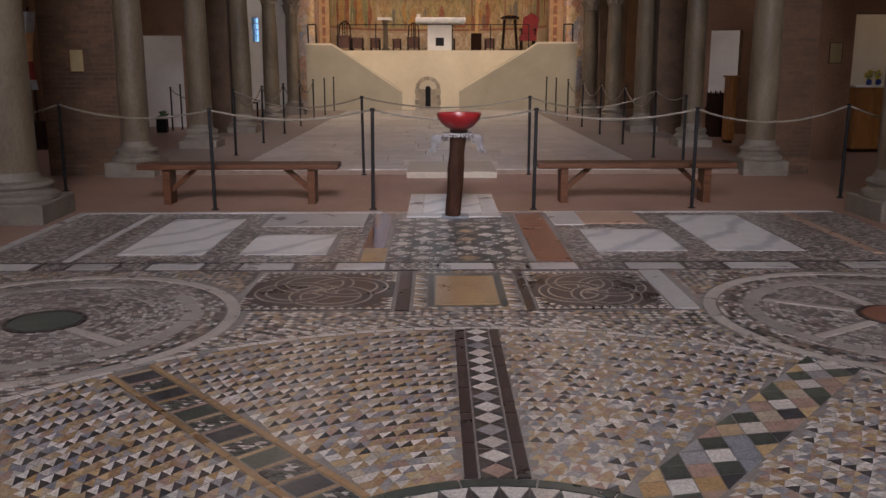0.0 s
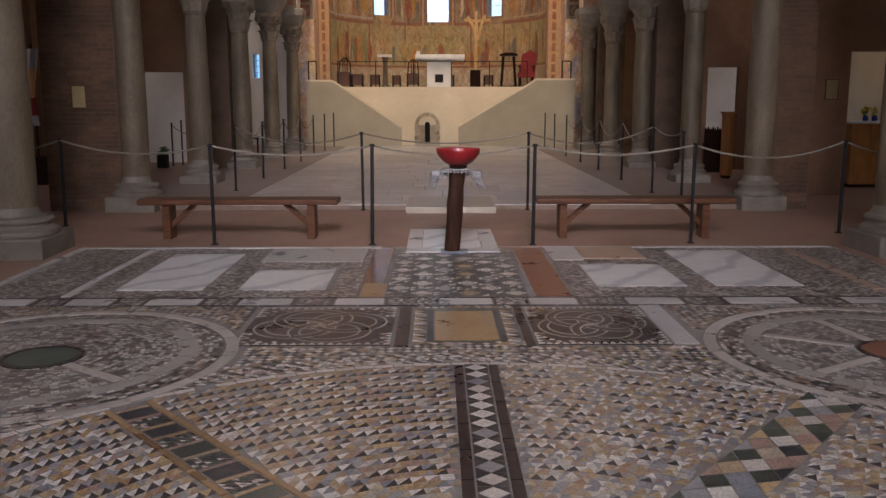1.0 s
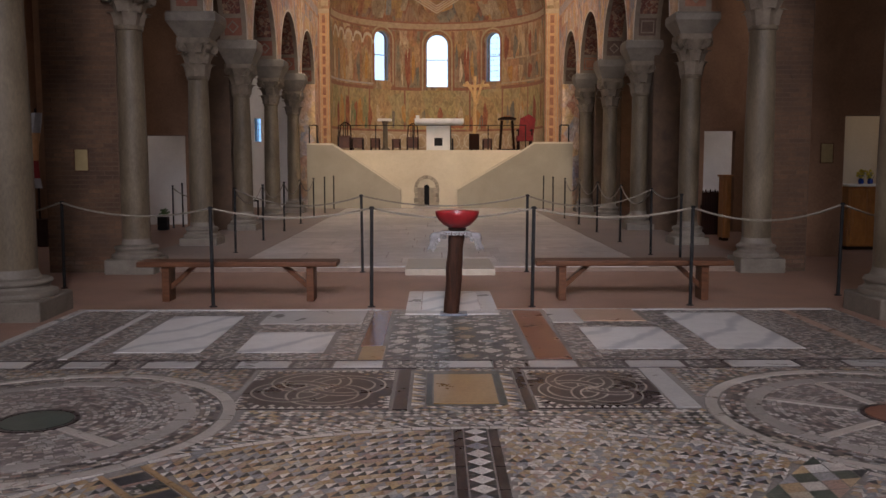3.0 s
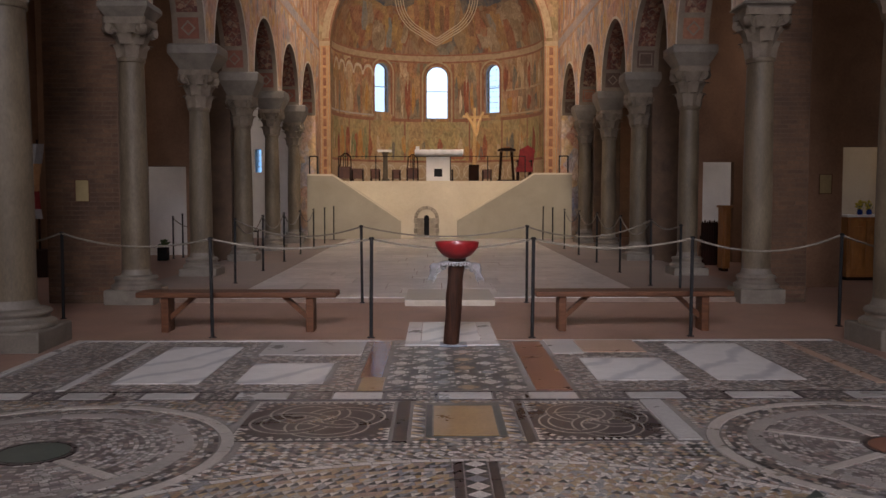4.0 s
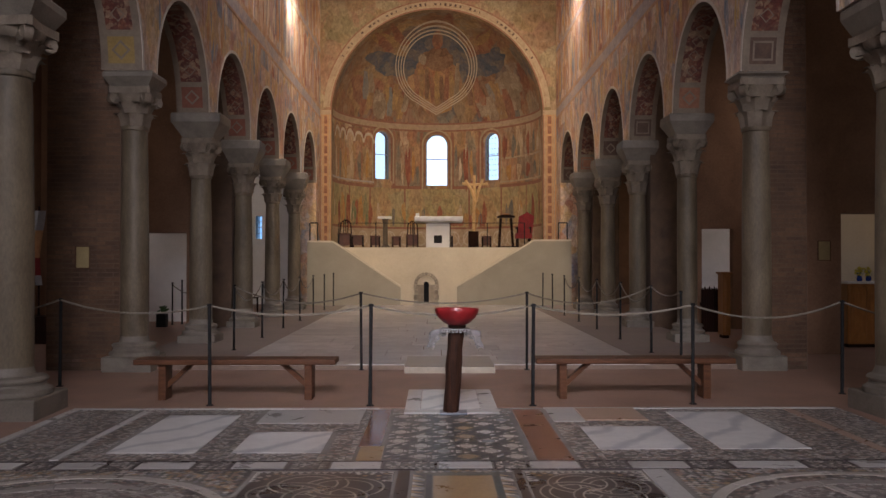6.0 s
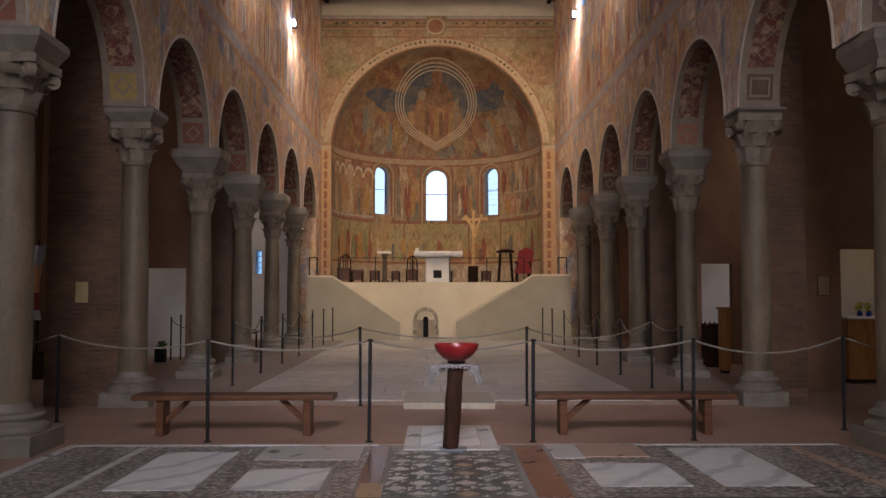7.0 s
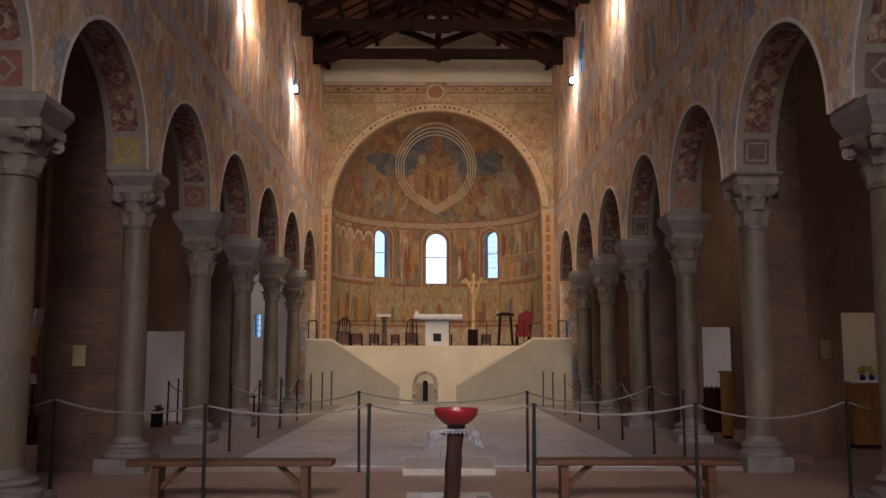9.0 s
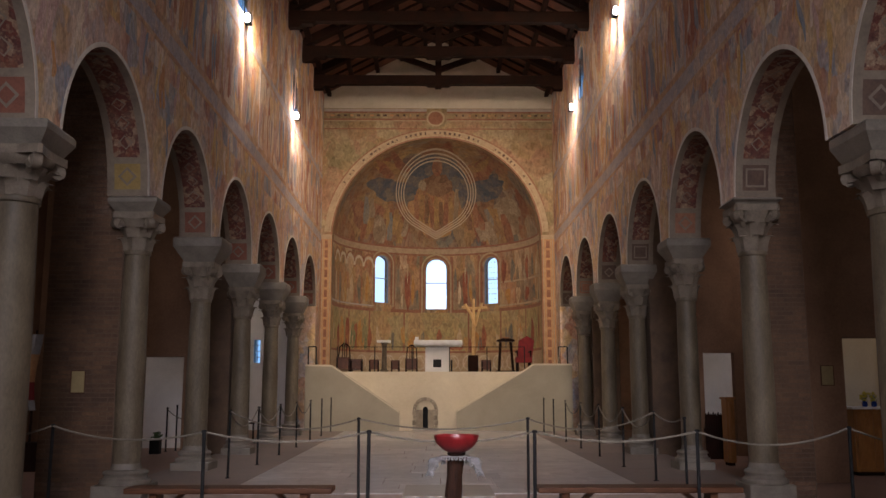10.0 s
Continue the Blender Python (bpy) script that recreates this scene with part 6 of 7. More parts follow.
for x in (-1.75, 1.75):
    dome_patch(x * 1.02, 8.86, 0.70, 0.40, M_DOMEBLUE, 0.010, 0.3, n=48)
dome_patch(-2.45, 7.75, 0.62, 0.62, M_STROKES[1], 0.0105, 0.5)
dome_patch(-1.75, 7.55, 0.42, 0.50, M_STROKES[3], 0.011, 0.5)
dome_patch(2.55, 7.75, 0.60, 0.70, M_STROKES[0], 0.0105, 0.5)
dome_patch(1.95, 7.65, 0.35, 0.62, M_STROKES[2], 0.011, 0.5)
dome_patch(-1.55, 9.45, 0.62, 0.24, M_STROKES[2], 0.011, 0.6)
dome_patch(1.55, 9.42, 0.62, 0.26, M_STROKES[1], 0.011, 0.6)
for i in range(26):
    s = -1 if i % 2 else 1
    x = s * rng.uniform(1.2, 3.0)
    z = 7.15 + rng.uniform(0, 0.25) + (0.95 - 0.25 * abs(x) / 3) * rng.random()
    if x * x + (z + 0.6 - AZ) ** 2 > 11.8:
        continue
    stroke(x, z, rng.uniform(0.16, 0.34), rng.uniform(0.6, 1.1), -s * rng.uniform(0.05, 0.3), M_STROKES[rng.randrange(5)], 0.012 + 0.0006 * i)
for i in range(10):
    s = -1 if i % 2 else 1
    stroke(s * rng.uniform(1.0, 2.0), 9.45 + rng.uniform(-0.1, 0.25), rng.uniform(0.3, 0.6), rng.uniform(0.2, 0.35), s * 0.3, M_STROKES[rng.choice((0, 1, 2))], 0.012 + 0.0006 * i)
dome_patch(-0.02, 8.85, 1.22, 1.15, M_DOMEBLUE, 0.030, 0.1)
dome_patch(-0.02, 8.25, 0.98, 0.98, M_DOMEROBE, 0.034, 0.3)
for i in range(9):
    stroke(-0.78 + 0.195 * i, 8.2 + 0.1 * math.sin(i), 0.17, rng.uniform(0.9, 1.4), rng.uniform(-0.1, 0.1), M_STROKES[(1, 2, 3, 1, 2, 3, 1, 2, 0)[i]], 0.038 + 0.001 * i)
dome_patch(0.02, 9.15, 0.58, 0.36, M_STROKES[3], 0.050, 0.3)
dome_patch(0.02, 9.66, 0.20, 0.24, M_STROKES[1], 0.054, 0.1)
dome_patch(-0.55, 9.12, 0.15, 0.17, M_STROKES[0], 0.054, 0.3)
for k in range(4):
    e = 1.53 - 0.095 * k
    pts = []
    for i in range(61):
        a = radians(-52 + 284 * i / 60)
        pts.append((-0.02 + e * math.cos(a), 8.76 + e * 0.86 * math.sin(a)))
    tip = (-0.02, 7.20 + 0.085 * k)
    dome_line([tip] + pts + [tip], 0.016, M_RING, 0.060)


# ---- roof timbers ----
def truss(y):
    t = thing("roof_truss", "dark timber roof truss with king post", "truss", "roof trusses")
    zb, zt = 11.26, 11.56
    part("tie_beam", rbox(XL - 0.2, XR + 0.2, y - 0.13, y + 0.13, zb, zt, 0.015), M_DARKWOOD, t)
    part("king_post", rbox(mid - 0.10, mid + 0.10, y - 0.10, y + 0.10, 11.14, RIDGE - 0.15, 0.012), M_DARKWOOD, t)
    k = (RIDGE - TOP) / (XR - mid)
    for s in (-1, 1):
        bm = bmesh.new()
        xo = mid + s * (XR - mid)
        prism(bm, [(xo, TOP - 0.26), (mid, RIDGE - 0.32), (mid, RIDGE - 0.06), (xo, TOP)], "y", y - 0.10, y + 0.10)
        part("rafter", bm, M_DARKWOOD, t)
        bm = bmesh.new()
        xs = mid + s * 2.0
        zs = RIDGE - k * 2.0 - 0.28
        prism(bm, [(mid + s * 0.1, zt + 0.15), (mid + s * 0.1, zt + 0.34), (xs, zs), (xs - s * 0.0 + s * 0.15, zs - 0.12)], "y", y - 0.07, y + 0.07)
        part("strut", bm, M_DARKWOOD, t)
        bm = bmesh.new()
        wx = XL if s < 0 else XR
        prism(bm, [(wx + s * 0.1, zb), (wx - s * 0.75, zb), (wx - s * 0.66, zb - 0.07), (wx - s * 0.36, zb - 0.07), (wx - s * 0.28, zb - 0.17), (wx + s * 0.1, zb - 0.17)], "y", y - 0.12, y + 0.12)
        part("bracket", bm, M_DARKWOOD, t)
    bm = bmesh.new()
    prism(bm, [(mid - 0.42, zb), (mid + 0.42, zb), (mid + 0.34, zb - 0.06), (mid - 0.34, zb - 0.06)], "y", y - 0.11, y + 0.11)
    part("bracket", bm, M_DARKWOOD, t)
    return t


t0 = truss(0)
TRUSSES = [27.7 - 2.5 * i for i in range(9)]
t0.matrix_basis = pose(0, TRUSSES[0], 0)
for y in TRUSSES[1:]:
    copy_thing(t0, pose(0, y, 0))
roof = structures["ceiling_nave"]
k = (RIDGE - TOP) / (XR - mid)
for s in (-1, 1):
    for i in range(5):
        d = 0.45 + 0.86 * i
        x = mid + s * d
        z = RIDGE - k * d
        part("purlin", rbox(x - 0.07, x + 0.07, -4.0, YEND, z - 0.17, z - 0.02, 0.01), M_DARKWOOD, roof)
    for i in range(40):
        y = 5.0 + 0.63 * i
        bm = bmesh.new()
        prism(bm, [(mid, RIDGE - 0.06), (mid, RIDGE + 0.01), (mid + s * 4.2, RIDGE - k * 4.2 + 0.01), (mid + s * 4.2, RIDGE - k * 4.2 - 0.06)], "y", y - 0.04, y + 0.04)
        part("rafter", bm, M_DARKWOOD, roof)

# ---- floodlights ----
M_LAMP, nt, bs = mat("lamp_glass")
bs.inputs["Emission Color"].default_value = (1.0, 0.93, 0.82, 1)
bs.inputs["Emission Strength"].default_value = 60.0
for lx, ly, lz in LAMPS:
    s = 1 if lx > 0 else -1
    f = thing("floodlight", "small wall floodlight glowing white under a window", "lamp", "floodlights")
    part("housing", rbox(lx - 0.07, lx + 0.07, ly - 0.02, ly + 0.20, lz - 0.11, lz + 0.11, 0.012), M_IRON, f)
    bm = bmesh.new()
    bmesh.ops.create_uvsphere(bm, u_segments=20, v_segments=12, radius=0.085, matrix=Matrix.Translation((lx, ly - 0.03, lz - 0.02)) @ Matrix.Diagonal((0.75, 0.45, 1.15, 1)))
    part("lens", bm, M_LAMP, f, "glowing lamp glass", True)
    part("arm", rbox(min(lx, lx + s * 0.20), max(lx, lx + s * 0.20), ly + 0.06, ly + 0.10, lz - 0.02, lz + 0.02, 0.004), M_IRON, f)

# ---- windows ----
M_GLASS, nt, bs = mat("old_glass")
bs.inputs["Base Color"].default_value = (0.55, 0.72, 0.80, 1)
bs.inputs["Transmission Weight"].default_value = 1.0
bs.inputs["Roughness"].default_value = 0.12
bs.inputs["IOR"].default_value = 1.12
# side panes: the blue of the sky light is put into the tint
M_GLASS2, nt, bs = mat("blue_glass")
bs.inputs["Base Color"].default_value = (0.40, 0.58, 0.74, 1)
bs.inputs["Transmission Weight"].default_value = 1.0
bs.inputs["Roughness"].default_value = 0.12
bs.inputs["IOR"].default_value = 1.12
M_LEAD = surface("window_lead", (0.10, 0.13, 0.19), (0.16, 0.19, 0.26), 8, 0.2, 0.5, 0.1, 40)


def apse_window(i, d, z0, z1, hw):
    w = tagged(new("window_%d" % i), "round headed apse window of pale blue glass", "window", "apse windows", "structure")
    zc = z1 - hw
    outline = [(-hw, z0)] + [(-hw * math.cos(math.pi * k / 14), zc + hw * math.sin(math.pi * k / 14)) for k in range(15)] + [(hw, z0)]
    m = pose(*on_apse(d, 0, AR + 0.16), 0, 0, -d)
    bm = bmesh.new()
    prism(bm, outline, "y", -0.004, 0.004)
    g = part("pane", bm, M_GLASS if i == 2 else M_GLASS2, w)
    g.visible_shadow = False
    bm = bmesh.new()
    for (xa, za), (xb, zb) in zip(outline, outline[1:] + outline[:1]):
        tube(bm, [(xa, 0, za), (xb, 0, zb)], 0.035, 6)
    part("window_frame", bm, M_LEAD, w)
    part("glazing_bar", rbox(-hw, hw, -0.018, 0.018, z0 + (z1 - z0) * 0.52 - 0.016, z0 + (z1 - z0) * 0.52 + 0.016, 0.004), M_LEAD, w)
    if i == 3:
        for q in range(1, 9):
            z = z0 + (z1 - z0) * q / 9
            bm = bmesh.new()
            x = -hw * 0.8
            while x < hw * 0.8:
                r = rng.uniform(0.012, 0.03)
                lathe(bm, [(r, -0.006), (r, 0.006)], 7, x, 0)
                x += rng.uniform(0.07, 0.16)
            for v in bm.verts:
                v.co = Vector((v.co.x, v.co.z, z + v.co.y))
            part("lead_rosette", bm, M_LEAD, w)
    w.matrix_basis = m


for i, (d, z0, z1, hw) in enumerate(APSE_WINS):
    apse_window(i + 1, d, z0, z1, hw)
w = tagged(new("window_4"), "narrow slit window of blue glass in a white wall", "window", "", "structure")
M_SLIT, nt, bs = mat("slit_glass")
bs.inputs["Base Color"].default_value = (0.16, 0.30, 0.48, 1)
bs.inputs["Transmission Weight"].default_value = 1.0
bs.inputs["Roughness"].default_value = 0.12
bs.inputs["IOR"].default_value = 1.12
bm = bmesh.new()
box(bm, -6.22, -5.98, 30.45, 30.455, 2.25, 3.05)
part("pane", bm, M_SLIT, w).visible_shadow = False
for z in (2.45, 2.65, 2.85):
    part("glazing_bar", rbox(-6.22, -5.98, 30.435, 30.45, z - 0.012, z + 0.012, 0.003), M_LEAD, w)
part("window_frame", rbox(-6.112, -6.088, 30.435, 30.45, 2.25, 3.05, 0.003), M_LEAD, w)
nwin = 5
for side, face in ((-1, XL), (1, XR)):
    x = face + side * 0.05
    WZ0, WZ1 = WZ[side]
    for wy in WINS:
        w = tagged(new("window_%d" % nwin), "narrow clerestory window with clear glass", "window", "clerestory windows", "structure")
        nwin += 1
        bm = bmesh.new()
        box(bm, x - 0.004, x + 0.004, wy - WH + 0.01, wy + WH - 0.01, WZ0 - 0.1, WZ1 - 0.02)
        g = part("pane", bm, M_GLASS, w)
        g.visible_shadow = False
        for dy in (-WH + 0.03, WH - 0.03):
            part("glazing_bar", rbox(x - 0.015, x + 0.015, wy + dy - 0.015, wy + dy + 0.015, WZ0 - 0.1, WZ1 - 0.05, 0.003), M_IRON, w)
        part("glazing_bar", rbox(x - 0.015, x + 0.015, wy - WH, wy + WH, WZ1 - 0.8, WZ1 - 0.77, 0.003), M_IRON, w)


# ---- presbytery furniture ----
ZP = 1.92
alt = thing("altar", "white stone altar block with a dark square niche", "altar")
part("base", rbox(-0.31, 0.49, 29.2, 29.8, ZP, 2.83, 0.01), M_WHITEWASH, alt)
part("slab", rbox(-0.62, 0.84, 29.0, 30.0, 2.83, 2.95, 0.012), M_WHITEWASH, alt)
# flat black plate: the shade of the niche put into colour
part("niche", rbox(-0.05, 0.22, 29.185, 29.21, 2.08, 2.34, 0.004), M_IRON, alt, "dark grille of the niche")
bm = bmesh.new()
nx = 40
prev = None
for i in range(nx + 1):
    x = -0.69 + 1.60 * i / nx
    w = 0.012 * math.sin(i * 0.9)
    side = 0.02 if i in (0, nx) else 0
    col = [bm.verts.new(p) for p in ((x, 28.94 + w, 2.80 + 0.01 * math.sin(i * 0.5)), (x, 28.955, 2.955), (x, 28.98, 2.966 + 0.004 * math.sin(i)), (x, 30.02, 2.966), (x, 30.05 - w, 2.80))]
    if prev:
        for a in range(4):
            bm.faces.new((prev[a], prev[a + 1], col[a + 1], col[a]))
    prev = col
cloth = link("altar_cloth", bm, M_LINEN, True)
sm = cloth.modifiers.new("thickness", "SOLIDIFY")
sm.thickness = 0.006
tagged(cloth, "white linen cloth hanging over the altar", "cloth")
tagged(link("missal", rbox(-0.66, -0.54, 29.2, 29.34, 2.97, 3.08, 0.006), M_LINEN), "small white box standing on the altar", "box")
tagged(link("candle_holder", rbox(0.52, 0.58, 29.1, 29.16, ZP, 2.32, 0.008), M_IRON), "short black holder standing beside the altar", "holder")

# processional cross, gilded, on a dark block
cr = thing("crucifix", "tall gilded wooden cross with raised arms on a block", "cross")
bm = bmesh.new()
tube(bm, [(1.30, 30.0, 2.4), (1.32, 30.0, 3.1), (1.33, 30.0, 4.42)], 0.055, 10, 0.050)
part("shaft", bm, M_GOLD, cr, "", True)
bm = bmesh.new()
tube(bm, [(0.92, 30.0, 4.14), (1.2, 30.0, 4.10), (1.33, 30.0, 4.09), (1.55, 30.0, 4.12), (1.80, 30.0, 4.13)], 0.048, 8)
part("crossbar", bm, M_GOLD, cr, "", True)
bm = bmesh.new()
tube(bm, [(1.03, 29.95, 4.24), (1.24, 29.93, 3.90), (1.36, 29.93, 3.45), (1.27, 29.95, 3.0), (1.31, 29.96, 2.7)], 0.055, 8, 0.03)
tube(bm, [(1.62, 29.95, 4.28), (1.48, 29.93, 3.92), (1.38, 29.93, 3.5)], 0.045, 8)
part("carving", bm, M_GOLD, cr, "plain gilded carving", True)
part("block", rbox(1.13, 1.47, 29.85, 30.15, ZP, 2.50, 0.01), M_DARKWOOD, cr, "dark square block")


M_SEATWOOD = surface("seat_wood", (0.055, 0.02, 0.011), (0.11, 0.04, 0.02), 5, 0.4, 0.6, 0.2, 30)


def stool(x, y, w, h, back=False):
    s = thing("stool", "small dark wooden stool on the presbytery" if not back else "dark wooden chair with a curved back", "chair" if back else "stool", "presbytery seats")
    part("seat", rbox(x - w / 2, x + w / 2, y - w / 2, y + w / 2, ZP + h - 0.05, ZP + h, 0.01), M_SEATWOOD, s)
    part("apron", rbox(x - w / 2 + 0.025, x + w / 2 - 0.025, y - w / 2 + 0.025, y + w / 2 - 0.025, ZP + 0.10, ZP + h - 0.045, 0.008), M_SEATWOOD, s)
    for dx in (-1, 1):
        for dy in (-1, 1):
            part("leg", rbox(x + dx * (w / 2 - 0.03) - 0.02, x + dx * (w / 2 - 0.03) + 0.02, y + dy * (w / 2 - 0.03) - 0.02, y + dy * (w / 2 - 0.03) + 0.02, ZP, ZP + h - 0.04, 0.004), M_DARKWOOD, s)
    if back:
        bm = bmesh.new()
        tube(bm, [(x - w * 0.42, y + w / 2, ZP + h), (x - w * 0.36, y + w / 2 + 0.04, ZP + h + 0.36), (x - w * 0.1, y + w / 2 + 0.05, ZP + h + 0.46), (x + w * 0.1, y + w / 2 + 0.05, ZP + h + 0.46), (x + w * 0.36, y + w / 2 + 0.04, ZP + h + 0.36), (x + w * 0.42, y + w / 2, ZP + h)], 0.02, 8)
        part("backrest", bm, M_DARKWOOD, s, "", True)
        for dx in (-0.15, 0, 0.15):
            part("spindle", rbox(x + dx * w - 0.012, x + dx * w + 0.012, y + w / 2 + 0.02, y + w / 2 + 0.045, ZP + h, ZP + h + 0.44, 0.003), M_DARKWOOD, s)
    return s


stool(-2.02, 29.5, 0.34, 0.42)
stool(-1.32, 29.6, 0.30, 0.40)
stool(-0.78, 29.7, 0.42, 0.46, True)
stool(-2.62, 29.7, 0.40, 0.44)
stool(-3.05, 29.6, 0.46, 0.50, True)
stool(1.75, 30.1, 0.34, 0.42)

lec = thing("stone_lectern", "pale stone reading desk on a slender shaft", "lectern")
part("desk", rbox(-1.93, -1.47, 29.25, 29.6, 2.90, 2.98, 0.01), M_WHITEWASH, lec)
bm = bmesh.new()
lathe(bm, [(0.14, ZP), (0.14, ZP + 0.06), (0.085, ZP + 0.12), (0.075, 2.75), (0.10, 2.86), (0.13, 2.90)], 20, -1.68, 29.42)
part("shaft", bm, M_STONE, lec, "", True)

lec = thing("wooden_lectern", "dark wooden reading desk on two splayed legs", "lectern")
bm = bmesh.new()
prism(bm, [(2.08, 2.94), (2.66, 2.94), (2.66, 2.99), (2.50, 3.04), (2.24, 3.04), (2.08, 2.99)], "y", 29.3, 29.7)
part("desk", bm, M_DARKWOOD, lec)
for x0, x1 in ((2.20, 2.14), (2.54, 2.62)):
    bm = bmesh.new()
    tube(bm, [(x1, 29.5, ZP), (x0, 29.5, 2.92)], 0.045, 8)
    part("leg", bm, M_DARKWOOD, lec, "", True)
part("foot", rbox(2.05, 2.70, 29.4, 29.6, ZP, ZP + 0.06, 0.008), M_DARKWOOD, lec)
tagged(link("book", rbox(2.26, 2.48, 29.38, 29.6, 3.04, 3.08, 0.004), M_ORANGEWOOD), "small open book lying on the lectern", "book")

ch = thing("armchair", "carved wooden armchair with red velvet seat and back", "chair")
part("seat", rbox(2.70, 3.24, 29.3, 29.8, 2.24, 2.42, 0.02), M_VELVET, ch)
bm = bmesh.new()
prism(bm, [(2.78, 2.40), (3.28, 2.40), (3.36, 2.98), (3.26, 3.06), (3.12, 3.15), (2.98, 3.07), (2.84, 3.0)], "y", 29.74, 29.84)
part("backrest", bm, M_VELVET, ch, "tall red velvet back")
for x in (2.76, 3.17):
    for y in (29.34, 29.77):
        part("leg", rbox(x - 0.03, x + 0.03, y - 0.03, y + 0.03, ZP, 2.33, 0.006), M_DARKWOOD, ch)
for x in (2.74, 3.19):
    part("armrest", rbox(x - 0.03, x + 0.03, 29.3, 29.8, 2.58, 2.63, 0.01), M_DARKWOOD, ch)
    part("arm_post", rbox(x - 0.02, x + 0.02, 29.32, 29.36, 2.40, 2.59, 0.004), M_DARKWOOD, ch)

rl = thing("iron_railing", "thin black iron railing along the presbytery edge", "railing")
for x in (-3.16, -1.95, -0.73, 0.48, 1.70, 2.92):
    bm = bmesh.new()
    lathe(bm, [(0.016, ZP), (0.016, 2.74)], 10, x, 28.72)
    part("post", bm, M_IRON, rl, "", True)
bm = bmesh.new()
tube(bm, [(-3.16, 28.72, 2.73), (2.92, 28.72, 2.73)], 0.011, 8)
part("rail", bm, M_IRON, rl)
for x0, x1 in ((-4.05, -3.80), (3.98, 4.26)):
    r2 = thing("stair_handrail", "short black iron handrail at the stair head", "railing", "stair handrails")
    for x in (x0, x1):
        bm = bmesh.new()
        lathe(bm, [(0.02, 2.14), (0.02, 2.72)], 10, x, YP + 0.12)
        part("post", bm, M_IRON, r2)
    bm = bmesh.new()
    tube(bm, [(x0, YP + 0.12, 2.72), (x1, YP + 0.12, 2.72)], 0.02, 8)
    part("rail", bm, M_IRON, r2)

# crypt doorway: stone surround
M_SURROUND = surface("surround_stone", (0.26, 0.21, 0.15), (0.42, 0.35, 0.26), 9, 0.5, 0.85, 0.4, 60, per_piece=0.35)
cd = tagged(new("door_1"), "small round arched crypt doorway with stone surround", "door", "", "structure")
cx = -0.30
for i in range(11):
    a0, a1 = math.pi * i / 11 + 0.012, math.pi * (i + 1) / 11 - 0.012
    bm = bmesh.new()
    prism(bm, [(cx - r * math.cos(a), 0.72 + r * math.sin(a)) for r, a in ((0.29, a0), (0.40, a0), (0.40, a1), (0.29, a1))], "y", YP + 0.28, YP + 0.37)
    part("arch_stone", bm, M_SURROUND, cd)
for s in (-1, 1):
    for i in range(4):
        x0, x1 = sorted((cx + s * 0.29, cx + s * (0.39 + 0.02 * (i % 2))))
        part("jamb_stone", rbox(x0, x1, YP + 0.28, YP + 0.37, CHOIR + 0.163 * i, CHOIR + 0.163 * (i + 1) - 0.008, 0.008), M_SURROUND, cd)
    bm = bmesh.new()
    prism(bm, [(cx + s * 0.085, YP + 0.348), (cx + s * 0.288, YP + 0.29), (cx + s * 0.288, YP + 0.345), (cx + s * 0.085, YP + 0.3495)], "z", CHOIR, 0.72)
    part("splay", bm, M_SURROUND, cd)
# black panel added in the opening for the unlit void of the crypt
part("door_leaf", rbox(cx - 0.15, cx + 0.15, YP + 0.55, YP + 0.60, 0.05, 0.90, 0.004), M_IRON, cd, "dark iron door leaf")
part("sill", rbox(cx - 0.42, cx + 0.42, YP + 0.20, YP + 0.5, CHOIR - 0.01, CHOIR + 0.035, 0.006), M_STEP, cd)

# ---- aisles ----
M_PAPER = surface("yellowed_paper", (0.22, 0.165, 0.075), (0.31, 0.24, 0.12), 5, 0.3, 0.9, 0.1, 60)


def plaque(x0, x1, y, z0, z1):
    p = thing("plaque", "yellowed framed notice hanging on the wall", "plaque", "notices")
    part("sheet", rbox(x0 + 0.012, x1 - 0.012, y - 0.012, y, z0 + 0.012, z1 - 0.012, 0.002), M_PAPER, p)
    for a, b, c, d in ((x0, x1, z0, z0 + 0.012), (x0, x1, z1 - 0.012, z1), (x0, x0 + 0.012, z0 + 0.012, z1 - 0.012), (x1 - 0.012, x1, z0 + 0.012, z1 - 0.012)):
        part("frame", rbox(a, b, y - 0.018, y, c, d, 0.002), M_WOOD, p)


plaque(-4.95, -4.75, COLS[1] - 0.13, 1.40, 1.71)
plaque(6.12, 6.33, 14.0, 1.50, 1.82)


def cabinet(x0, x1, y0, y1, h, label, top=False):
    c = thing("cabinet", label, "cabinet")
    part("body", rbox(x0, x1, y0, y1, 0.06, h - 0.04, 0.008), M_ORANGEWOOD, c)
    part("top", rbox(x0 - 0.03, x1 + 0.03, y0 - 0.03, y1 + 0.02, h - 0.04, h, 0.008), M_LINEN if top else M_ORANGEWOOD, c)
    part("foot", rbox(x0 + 0.02, x1 - 0.02, y0 + 0.03, y1 - 0.02, 0, 0.065, 0.004), M_DARKWOOD, c)
    n = 2 if x1 - x0 > 0.4 else 1
    for i in range(n):
        a, b = x0 + 0.03 + (x1 - x0 - 0.06) * i / n, x0 + 0.03 + (x1 - x0 - 0.06) * (i + 1) / n
        d = part("door", rbox(a + 0.01, b - 0.01, y0 - 0.018, y0 + 0.005, 0.12, h - 0.1, 0.005), M_ORANGEWOOD, c)
        part("panel", rbox(a + 0.06, b - 0.06, y0 - 0.026, y0 - 0.012, 0.22, h - 0.2, 0.006), M_ORANGEWOOD, d)
    return c


